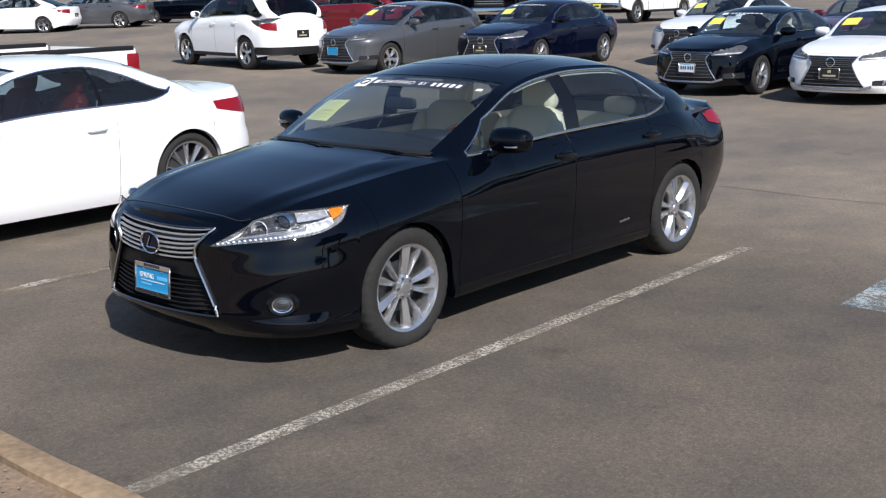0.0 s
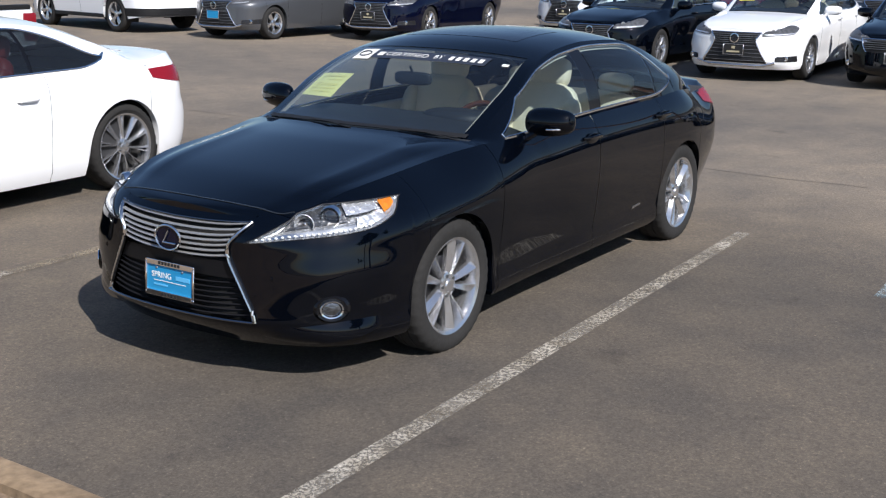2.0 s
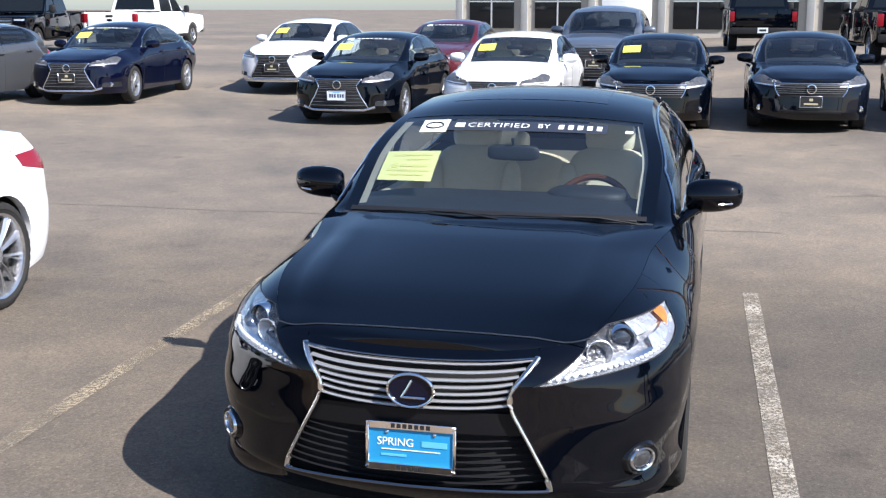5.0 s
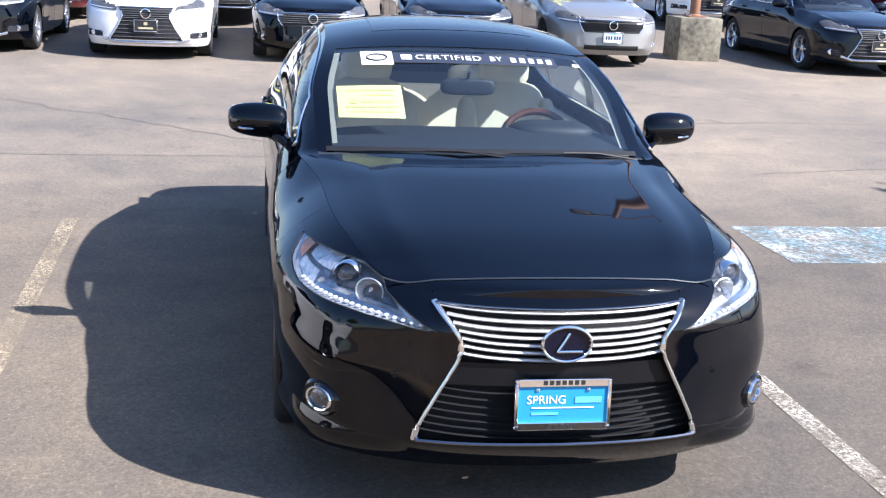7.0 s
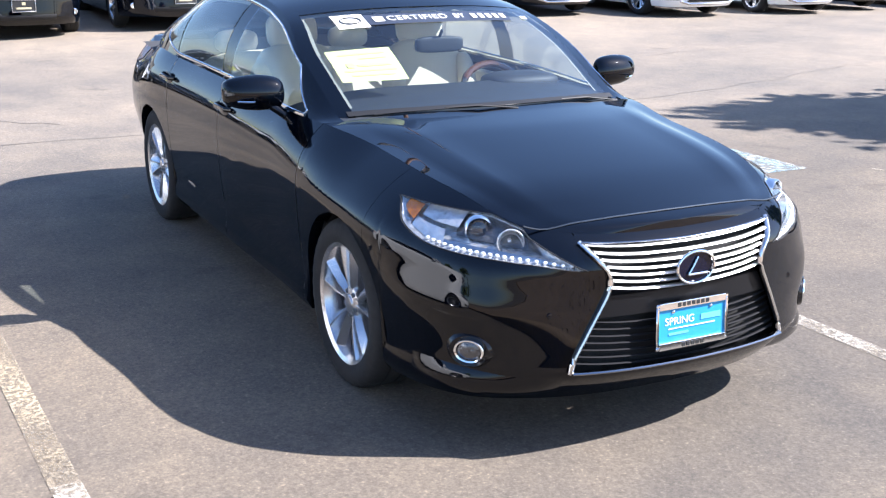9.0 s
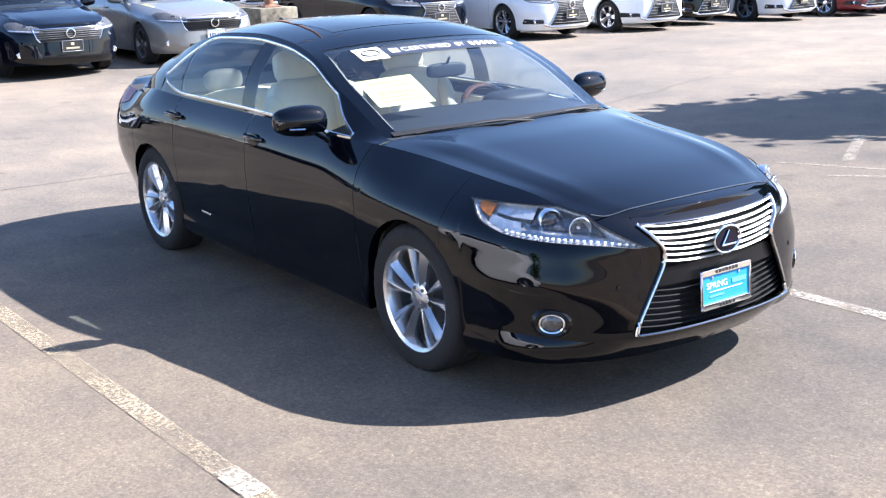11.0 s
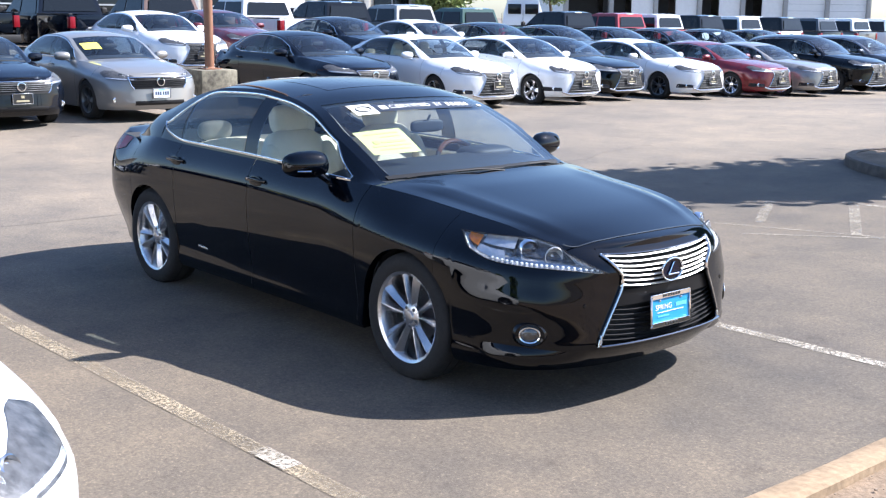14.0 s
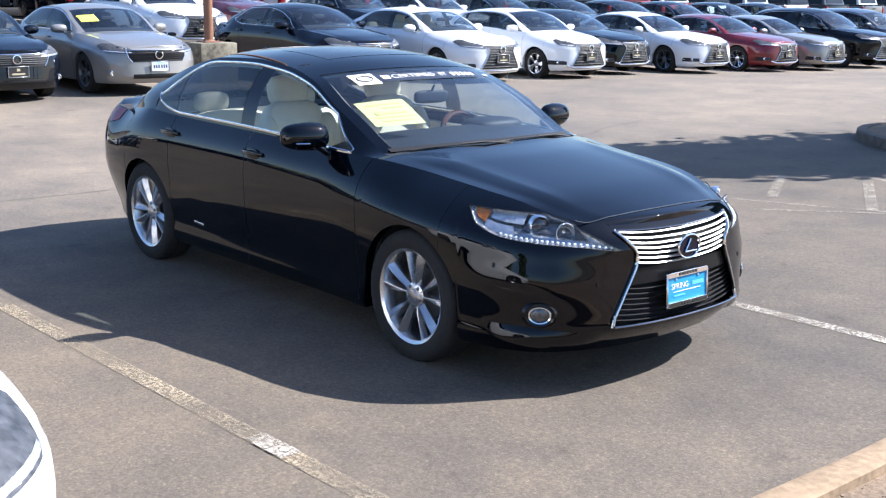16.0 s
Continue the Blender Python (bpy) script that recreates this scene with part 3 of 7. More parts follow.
def car_parts(kind, S, style):
    """Meshes of a car body by kind, as rows of (name, mesh, role, parent)."""
    if kind in CAR_PARTS:
        return CAR_PARTS[kind]
    fine = style.get("fine", False)
    st, m = (0.03, 26) if fine else (0.07, 14)
    R = []

    def add(name, vf, role, parent=None, sharp=35):
        R.append((name, mesh_of(name, *vf, sharp=sharp), role, parent))

    fa, ra, r = S.axle + S.arch, -S.axle - S.arch, S.arch
    cuts = style["cuts"]
    if fine:
        for name, vf in face_panels(S, Face(S), fa - 0.12):
            add(name, vf, "paint")
    else:
        add("front_bumper", both(S.wall_patch(None, fa - 0.12, m, st, ends="nose")), "paint")
    tail = S.wall_patch(ra + 0.1, None, m, st, ends="tail")
    add("rear_bumper", both(tail), "paint")
    names = ["front_fender"] + (["front_door", "rear_door"] if len(cuts) == 3 else ["door"]) + ["rear_quarter_panel"]
    xs = [fa - 0.12] + list(cuts) + [ra + 0.1]
    for name, a, b in zip(names, xs, xs[1:]):
        P = S.wall_patch(a, b, m, st)
        add(name, one(P), "paint")
        add(name, flip_y(one(P)), "paint")
    q = style.get("q", 12 if fine else 7)
    tst = 0.04 if fine else 0.09
    add("hood", both([row[0:] for row in S.top_patch(None, S.cowl + 0.01, 0.02, 2, tst, q * 2, ends="nose")]), "paint")
    # windscreen, roof, rear screen, deck
    for turned in (one, lambda P: flip_y(one(P))):
        add("windscreen_pillar", turned(S.top_patch(S.cowl, S.ws_top, 1, 1.09, tst, 3)), "paint")
        add("rear_screen_pillar", turned(S.top_patch(S.bl_top, S.deck, 1, 1.13, tst, 3)), "paint")
    add("windscreen", both(S.top_patch(S.cowl, S.ws_top + 0.012, 1.09, 2, tst, q)), "glass")
    add("roof", both(S.top_patch(S.ws_top, S.bl_top, 1, 2, tst, q)), "paint")
    add("rear_screen", both(S.top_patch(S.bl_top - 0.012, S.deck, 1.13, 2, tst, q)), "rearglass")
    add("boot_lid", both(S.top_patch(S.deck, None, 0.0, 2, tst, q * 2, ends="tail")), "paint")
    # sides of the cabin
    g0, g1 = style["glass"]  # x of the front and rear tips of the side glass
    tip = style.get("tip", 0.28)

    def lo(t):
        e = max(0.0, (t - 0.82) / 0.18)
        return 0.05 + style.get("lift", 0.36) * (1 - math.sqrt(max(0.0, 1 - e * e * 0.998)))

    def hi(t):
        k = 1 - t
        e = min(1, k / tip)
        f = min(1, t / 0.10)
        a = lo(t)
        return a + 0.015 + (0.90 - a) * (1 - (1 - e) ** 2.2) * (0.2 + 0.8 * f if f < 1 else 1)

    posts = style["posts"]  # x of the middle pillars
    n = 60 if fine else 28

    def share(x):
        a, b = S.u_at_edge(g0), S.u_at_edge(g1)
        return (S.u_at_edge(x) - a) / (b - a)

    rows = [("pillar_upper", S.top_patch(g0, g1, hi, 1.0, m=4, n=n)), ("belt_strip", S.top_patch(g0, g1, 0.0, lo, m=2, n=n)),
            ("front_pillar", S.top_patch(S.cowl + 0.012, g0, 0, 1, m=5, n=8)), ("rear_pillar", S.top_patch(g1, S.deck - 0.012, 0, 1, m=8, n=14))]
    for name, P in rows:
        add(name, one(P), "paint")
        add(name, flip_y(one(P)), "paint")
    pw = style.get("post_width", (0.045, 0.045))
    ends = [g0] + [x for p, w in zip(posts, pw) for x in (p + w, p - w)] + [g1]
    wins = ["front_window", "rear_window", "quarter_window"]
    for k in range(len(posts) + 1):
        a, b = share(ends[2 * k]), share(ends[2 * k + 1])
        hh = (lambda a, b: lambda t: hi(a + (b - a) * t))(a, b)
        ll = (lambda a, b: lambda t: lo(a + (b - a) * t))(a, b)
        P = S.top_patch(ends[2 * k], ends[2 * k + 1], ll, hh, m=7, n=24 if fine else 12, lift=-0.002)
        role = "sideglass" if k == 0 else "backglass"
        add(wins[k], one(P), role)
        add(wins[k], flip_y(one(P)), role)
        if k:
            c, d = share(ends[2 * k - 1]), a
            hh = (lambda a, b: lambda t: hi(a + (b - a) * t))(c, d)
            ll = (lambda a, b: lambda t: lo(a + (b - a) * t))(c, d)
            P = S.top_patch(ends[2 * k - 1], ends[2 * k], ll, hh, m=6, n=4, lift=0.001)
            add("door_pillar", one(P), "trim")
            add("door_pillar", flip_y(one(P)), "trim")
    ring = []
    N = 70 if fine else 30
    us = [S.u_at_edge(g0) + (S.u_at_edge(g1) - S.u_at_edge(g0)) * i / N for i in range(N + 1)]
    for i, u in enumerate(us):
        ring.append(Vector(S.top(u, hi(i / N))))
    for i, u in list(enumerate(us))[::-1]:
        ring.append(Vector(S.top(u, lo(i / N))))
    vf = tube(ring, 0.0095 if fine else 0.008, 8, True, 0.6 if fine else 1.0)
    add("window_trim", vf, "dlo")
    add("window_trim", flip_y(vf), "dlo")
    zf = S.sill + 0.03
    half_at = lambda x: float(np.interp(-x, -S.wall(S.U, np.full(1600, zf))[0], S.wall(S.U, np.full(1600, zf))[1])) - 0.07
    floor = [[(x, y * max(0.05, half_at(x)), zf) for y in (-1, 1)] for x in (S.nose - 0.30, S.nose - 0.42, S.nose - 0.55, S.axle + S.arch, -S.axle - S.arch, S.tail + 0.6, S.tail + 0.4)]
    add("underbody", sheet(floor), "well")
    CAR_PARTS[kind] = R
    return R


class Face:
    """The front of the car seen as a map: share t from the grille's edge round to the wheel arch, and height z."""

    def __init__(s, S, half=((0.30, 0.462), (0.34, 0.455), (0.45, 0.405), (0.54, 0.357), (0.59, 0.332), (0.625, 0.323), (0.66, 0.332), (0.70, 0.361), (0.73, 0.385), (0.765, 0.41)), lamp_y=0.405, lamp_end=1.745, low=0.325, high=0.742):
        s.S, s.low, s.high = S, low, high
        s.half = curve(*half)
        s.u1 = S.u_at(S.axle + S.arch - 0.12)
        s.cache = {}
        t = s.t_of
        s.t_in = t(u_y(S, lamp_y, 0.68), 0.68)
        s.t_out = t(S.u_at(lamp_end), 0.8)
        ti, to = s.t_in, s.t_out
        d = to - ti
        s.zb = curve((0, 0.668), (ti, 0.668), (ti + 0.22 * d, 0.690), (ti + 0.5 * d, 0.706), (ti + 0.7 * d, 0.722), (ti + 0.86 * d, 0.764), (to, 0.831), (1, 0.84))
        s.cap = curve((0, 0.668), (ti, 0.670), (ti + 0.10 * d, 0.735), (ti + 0.19 * d, 0.795), (ti + 0.32 * d, 0.815), (ti + 0.6 * d, 0.824), (ti + 0.8 * d, 0.828), (to, 0.832), (1, 0.84))

    def u_g(s, z):
        z = min(max(z, 0.30), 0.765)
        k = round(z, 3)
        if k not in s.cache:
            s.cache[k] = u_y(s.S, float(s.half(k)), k)
        return s.cache[k]

    def t_of(s, u, z):
        g = s.u_g(z)
        return (u - g) / (s.u1 - g)

    def u(s, t, z):
        g = s.u_g(z)
        return g + (s.u1 - g) * t

    def edge_z(s, t):
        z = 0.78
        for _ in range(4):
            z = float(s.S.fz(s.u(t, z)))
        return z

    def zt(s, t):
        e = s.edge_z(t) - 0.004
        return min(float(s.cap(t)), e) if t < s.t_out else float(s.zb(t))

    def at(s, t, z, out=0.0):
        u = s.u(t, z)
        x, y, z2 = s.S.wall(u, z)
        _, _, nx, ny = s.S.frame2(u)
        return Vector((float(x) + float(nx) * out, float(y) + float(ny) * out, z))


def u_y(S, y, z):
    us = np.linspace(0, S.u_at(S.axle + S.arch), 300)
    ys = S.wall(us, np.full(300, z))[1]
    return float(np.interp(y, ys, us))


def face_panels(S, f, x_end):
    """The bumper skin round the grille and the lamps, and the strip above them."""
    n, m = 70, 26
    ts = sorted(set(np.linspace(0, 1, n)) | set(np.linspace(f.t_in, f.t_in + 0.2 * (f.t_out - f.t_in), 14)) | {f.t_out})
    low, up = [], []
    for t in ts:
        zb = float(f.zb(t))
        u = f.u(t, 0.5)
        b = S.bottom(u) if t < 1 else S.bottom(f.u1)
        row = [f.at(t, b + 0.004, -0.05)] + [f.at(t, b + (zb - b) * k / (m - 1)) for k in range(m)]
        low.append([tuple(p) for p in row])
        zt, e = max(zb, f.zt(t)), f.edge_z(t)
        up.append([tuple(f.at(t, zt + (e - zt) * k / 5)) for k in range(6)])
    chin = []
    for i in range(16):
        g = i / 15
        col = []
        for k in range(8):
            z = S.sill + (f.low - S.sill) * k / 7
            u = f.u_g(z) * g
            x, y, _ = S.wall(u, z)
            col.append((float(x), float(y), z))
        x0, y0, z0 = col[0]
        chin.append([(x0 - 0.06, y0, z0)] + col)
    brow = []
    for i in range(16):
        g = i / 15
        col = []
        for k in range(5):
            u = f.u_g(0.76) * g
            e = float(S.fz(u))
            z = f.high + (e - f.high) * k / 4
            x, y, _ = S.wall(u, z)
            col.append((float(x), float(y), z))
        brow.append(col)
    # the skin is one moulding: sides and chin; the brow is the hood's nose
    v1 = join(one(low), flip_y(one(low)), both(chin))
    v2 = join(one(up), flip_y(one(up)), both(brow))
    return [("front_bumper", clean(v1)), ("nose_panel", clean(v2))]


def mirror_parts(S, x, z, y0):
    """Door mirror housing and its foot, for the left side."""
    y = y0 + 0.108
    shell = []
    for i in range(13):
        t = i / 12
        a = math.pi * t
        row = []
        for k in range(18):
            w = 2 * math.pi * k / 18
            rx, rz = 0.062 * (math.sin(a) ** 0.55 + 0.001), 0.078 * (math.sin(a) ** 0.42 + 0.001) * (1.10 - 0.26 * t)
            cx = x + 0.02 - 0.05 * t
            row.append((cx + rx * math.cos(w) * (1.15 if math.cos(w) > 0 else 0.7), y + 0.012 - 0.128 * math.cos(a), z + rz * math.sin(w) + 0.012 * t))
        shell.append(row)
    v = [p for r in shell for p in r]
    f = grid_faces(13, 18, True)
    foot = tube([(x + 0.045, y0 - 0.05, z - 0.115), (x + 0.04, y0 - 0.02, z - 0.10), (x + 0.03, y0 + 0.01, z - 0.075), (x + 0.012, y0 + 0.05, z - 0.045)], 0.021, 12, flat=1.5)
    signal = tube([(x + 0.085 - 0.02 * t - 0.05 * t * t, y + 0.02 + 0.10 * t, z - 0.022) for t in (0.1, 0.3, 0.5, 0.65, 0.72)], 0.0048, 6)
    return (v, f), foot, signal


def sedan_shape(**k):
    d = dict(centre=((2.42, 0.765), (2.3, 0.80), (2.0, 0.868), (1.6, 0.935), (1.25, 0.985), (1.15, 1.0), (0.7, 1.222), (0.3, 1.375), (0.12, 1.415), (-0.1, 1.44), (-0.4, 1.452), (-0.8, 1.438), (-1.1, 1.392), (-1.5, 1.245),
                     (-1.9, 1.085), (-1.99, 1.055), (-2.2, 1.038), (-2.42, 1.028), (-2.48, 1.015)),
             rail=((0.6, 0.70, 1.165), (0.25, 0.645, 1.312), (-0.05, 0.612, 1.368), (-0.4, 0.60, 1.392), (-0.8, 0.60, 1.38), (-1.15, 0.615, 1.315), (-1.45, 0.64, 1.215), (-1.7, 0.66, 1.125)))
    d.update(waist=0.022, shoulder=0.02, z_deck=1.018)
    d.update(k)
    return Shape(**d)


SEDAN = sedan_shape()


# ---- ground ----
LIE = curve((-60, 0.3), (-12, 0.16), (-7, 0.03), (-2, 0.0), (4, 0.06), (10, 0.02), (13, 0.0), (19, -0.13), (25, -0.27), (45, -0.45))


def ground_z(x, y):
    """The lot falls and rises gently away from the sedan."""
    return 0.02 * smooth(-9, -5, x) + float(LIE(y)) * smooth(-5, -11.5, x) + (0.28 + 0.27 * smooth(-6, 3, y)) * smooth(-13.5, -24, x)


def node_kit(name):
    m = bpy.data.materials.new(name)
    m.use_nodes = True
    nt = m.node_tree
    co = nt.nodes.new("ShaderNodeTexCoord")

    def tex(scale, detail=4, rough=0.6, kind="ShaderNodeTexNoise", stretch=None):
        n = nt.nodes.new(kind)
        n.inputs["Scale"].default_value = scale
        if kind == "ShaderNodeTexNoise":
            n.inputs["Detail"].default_value, n.inputs["Roughness"].default_value = detail, rough
        src = co.outputs["Object"]
        if stretch:
            mp = nt.nodes.new("ShaderNodeMapping")
            mp.inputs["Scale"].default_value = stretch
            nt.links.new(src, mp.inputs["Vector"])
            src = mp.outputs["Vector"]
        nt.links.new(src, n.inputs["Vector"])
        return n.outputs["Fac"] if kind == "ShaderNodeTexNoise" else n.outputs["Distance"]

    def ramp(src, lo, hi, p0, p1):
        r = nt.nodes.new("ShaderNodeValToRGB")
        r.color_ramp.elements[0].position, r.color_ramp.elements[1].position = p0, p1
        r.color_ramp.elements[0].color, r.color_ramp.elements[1].color = (*lo, 1), (*hi, 1)
        nt.links.new(src, r.inputs["Fac"])
        return r.outputs["Color"]

    def mix(a, b, mode="MULTIPLY", fac=1.0):
        x = nt.nodes.new("ShaderNodeMix")
        x.data_type, x.blend_type = "RGBA", mode
        if isinstance(fac, float):
            x.inputs["Factor"].default_value = fac
        else:
            nt.links.new(fac, x.inputs["Factor"])
        nt.links.new(a, x.inputs["A"])
        nt.links.new(b, x.inputs["B"])
        return x.outputs["Result"]

    def relief(src, strength, distance):
        b = nt.nodes.new("ShaderNodeBump")
        b.inputs["Strength"].default_value, b.inputs["Distance"].default_value = strength, distance
        nt.links.new(src, b.inputs["Height"])
        nt.links.new(b.outputs["Normal"], nt.nodes["Principled BSDF"].inputs["Normal"])

    return m, nt, nt.nodes["Principled BSDF"], tex, ramp, mix, relief


def asphalt():
    m, nt, b, tex, ramp, mix, relief = node_kit("asphalt")
    b.inputs["Roughness"].default_value = 0.82
    b.inputs["Specular IOR Level"].default_value = 0.25
    broad = ramp(tex(0.22, 6, 0.6), (0.104, 0.092, 0.079), (0.170, 0.142, 0.111), 0.36, 0.62)
    mottle = ramp(tex(1.7, 9, 0.72), (0.83, 0.84, 0.86), (1.11, 1.09, 1.04), 0.36, 0.66)
    stone = ramp(tex(85, 5, 0.8), (0.66, 0.66, 0.67), (1.34, 1.32, 1.28), 0.32, 0.69)
    grit = ramp(tex(38, 5, 0.75), (0.82, 0.82, 0.83), (1.16, 1.15, 1.12), 0.36, 0.64)
    spots = ramp(tex(2.3, 3, 0.5), (0.72, 0.72, 0.74), (1, 1, 1), 0.24, 0.36)
    chips = ramp(tex(85, 2, 0.5), (1, 1, 1), (1.40, 1.37, 1.32), 0.66, 0.74)
    sep = nt.nodes.new("ShaderNodeSeparateXYZ")
    crd = nt.nodes.new("ShaderNodeTexCoord")
    nt.links.new(crd.outputs["Object"], sep.inputs[0])
    wob = nt.nodes.new("ShaderNodeMath")
    wob.operation = "MULTIPLY_ADD"
    wob.inputs[1].default_value = 3.0
    nt.links.new(tex(0.5, 4, 0.6), wob.inputs[0])
    nt.links.new(sep.outputs["X"], wob.inputs[2])
    lane = nt.nodes.new("ShaderNodeMapRange")
    lane.interpolation_type = "SMOOTHSTEP"
    lane.inputs[1].default_value, lane.inputs[2].default_value = 1.2, -3.0
    nt.links.new(wob.outputs[0], lane.inputs[0])
    # the asphalt is lighter in the driving aisle than in the stalls
    broad = mix(broad, ramp(lane.outputs[0], (0.87, 0.87, 0.88), (1.31, 1.32, 1.34), 0.0, 1.0))
    c = mix(mix(mix(mix(mix(broad, mottle), stone), grit), spots), chips)
    nt.links.new(c, b.inputs["Base Color"])
    relief(tex(170, 6, 0.8), 0.5, 0.004)
    return m


def worn_paint(name, colour, second, wear=0.5, scale=9.0, tone=None):
    """Road paint that has worn through to the asphalt in places."""
    m, nt, b, tex, ramp, mix, relief = node_kit(name)
    b.inputs["Roughness"].default_value = 0.8
    c = mix(ramp(tex(scale * 0.6, 5, 0.7), colour, second, 0.40, 0.62), ramp(tex(60, 4, 0.7), (0.7, 0.7, 0.7), (1.15, 1.15, 1.15), 0.3, 0.7))
    nt.links.new(c, b.inputs["Base Color"])
    tr = nt.nodes.new("ShaderNodeBsdfTransparent")
    mx = nt.nodes.new("ShaderNodeMixShader")
    hole = mix(ramp(tex(scale * 5, 5, 0.8), (0, 0, 0), (1, 1, 1), wear - 0.10, wear + 0.06), ramp(tex(scale * 0.35, 4, 0.6), (0.35, 0.35, 0.35), (1, 1, 1), 0.35, 0.6))
    nt.links.new(hole, mx.inputs[0])
    nt.links.new(tr.outputs[0], mx.inputs[1])
    nt.links.new(b.outputs[0], mx.inputs[2])
    nt.links.new(mx.outputs[0], nt.nodes["Material Output"].inputs["Surface"])
    return m


ASPHALT = asphalt()
LINEPAINT = worn_paint("worn_line_paint", (0.52, 0.475, 0.40), (0.31, 0.27, 0.21), 0.50)
FRESHPAINT = worn_paint("white_line_paint", (0.46, 0.42, 0.36), (0.34, 0.30, 0.24), 0.48)
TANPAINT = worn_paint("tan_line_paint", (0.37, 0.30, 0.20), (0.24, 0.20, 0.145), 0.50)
FAINTPAINT = worn_paint("faint_line_paint", (0.36, 0.32, 0.25), (0.25, 0.22, 0.18), 0.50)
BLUEPAINT = worn_paint("worn_blue_paint", (0.20, 0.32, 0.37), (0.46, 0.47, 0.45), 0.50, 5.0)
xs = sorted(set(list(np.linspace(-40, 14, 55)) + [-700, -300, -120, -70, 40, 120, 400, 700]))
ys = sorted(set(list(np.linspace(-45, 50, 64)) + [-700, -300, -120, -70, 75, 120, 300, 700]))
gv, gf = sheet([[(x, y, ground_z(x, y)) for y in ys] for x in xs])
ground = part("ground", (gv, gf), ASPHALT, None, sharp=None)
tagged(ground, "weathered grey-brown asphalt of a large car lot", "ground", kind="structure")


def ribbon(name, pts, width, material, label, z=0.004):
    rows = []
    for i, p in enumerate(pts):
        a, b = Vector(pts[max(0, i - 1)]), Vector(pts[min(len(pts) - 1, i + 1)])
        d = (b - a).normalized()
        e = Vector((-d.y, d.x)) * width / 2
        rows.append([(p[0] + s * e.x, p[1] + s * e.y, ground_z(p[0], p[1]) + z) for s in (1, 0, -1)])
    v, f = sheet(rows)
    a, b, c = (Vector(v[i]) for i in f[0][:3])
    if (b - a).cross(c - a).z < 0:
        f = [tuple(reversed(q)) for q in f]
    ob = part(name, (v, f), material, None, smooth=False)
    return tagged(ob, label, "road marking", "painted stall lines", "structure")


def straight(a, b, n=24):
    return [(a[0] + (b[0] - a[0]) * i / n, a[1] + (b[1] - a[1]) * i / n) for i in range(n + 1)]


ribbon("stall_line", straight((-1.83, 1.20), (3.57, 1.31)), 0.10, LINEPAINT, "worn white stall line on the asphalt")
ribbon("stall_line", straight((1.82, -2.012), (2.08, -2.004), 4), 0.10, FRESHPAINT, "short bright patch of white paint on a stall line", 0.007)
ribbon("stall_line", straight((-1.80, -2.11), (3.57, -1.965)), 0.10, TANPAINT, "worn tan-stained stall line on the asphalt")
ribbon("stall_line", straight((-1.75, -5.35), (3.57, -5.15)), 0.10, LINEPAINT, "worn white stall line on the asphalt")
ribbon("stall_line", straight((0.05, 3.95), (1.05, 4.85)), 0.04, FAINTPAINT, "faint thin painted line on the asphalt")
ribbon("stall_line", straight((-0.55, 4.15), (1.6, 5.1)), 0.035, FAINTPAINT, "faint thin painted line on the asphalt")
ribbon("stall_line", straight((-0.18, 4.58), (-0.85, 5.75)), 0.10, FAINTPAINT, "faint stall line in front of the tree's shade")
ribbon("stall_line", straight((0.72, 4.72), (-0.20, 6.25)), 0.10, FAINTPAINT, "faint stall line in front of the tree's shade")
ribbon("stall_line", straight((-0.2, 6.3), (3.4, 7.2)), 0.10, LINEPAINT, "worn white line at the edge of the tree's shade")
bluev = [[(x, y + 0.03 * x, ground_z(x, y) + 0.004) for y in np.linspace(2.37, 3.75, 8)] for x in np.linspace(-1.72, -0.76, 6)]
v, f = sheet(bluev)
tagged(part("blue_parking_mark", (v, f), BLUEPAINT, None, smooth=False), "worn pale blue and white painted parking mark", "road marking", kind="structure")
CRACK = mat("crack_filler", (0.095, 0.084, 0.072), 0.7, grain=0.3, scale=30)


def crack(a, b, wob, width, n=40):
    rnd = random.Random(int(100 * (a[0] + b[1])))
    pts, off = [], 0.0
    for i in range(n + 1):
        t = i / n
        off = off * 0.85 + rnd.uniform(-wob, wob)
        d = Vector((b[0] - a[0], b[1] - a[1])).normalized()
        pts.append((a[0] + (b[0] - a[0]) * t - d.y * off, a[1] + (b[1] - a[1]) * t + d.x * off))
    ob = ribbon("asphalt_crack", pts, width, CRACK, "thin dark crack in the asphalt", 0.003)
    tagged(ob, category="crack", group="cracks in the asphalt")


crack((-3.9, -7.5), (-4.1, 1.5), 0.03, 0.011)
crack((-7.6, -4.0), (-4.9, -0.8), 0.06, 0.012)
crack((-6.2, 2.0), (-7.2, 9.0), 0.05, 0.012)
crack((-3.6, 3.4), (-5.0, 8.6), 0.04, 0.010)

# kerbed bed that the camera passes over
KERB = mat("kerb_concrete", (0.22, 0.15, 0.085), 0.9, grain=0.35, scale=26, bump=0.5, tint=(0.30, 0.215, 0.13))
GRAVEL = mat("gravel_bed", (0.21, 0.15, 0.098), 0.95, grain=0.45, scale=45, bump=0.8)
STONE = mat("pebble", (0.24, 0.18, 0.125), 0.8, grain=0.35, scale=15)


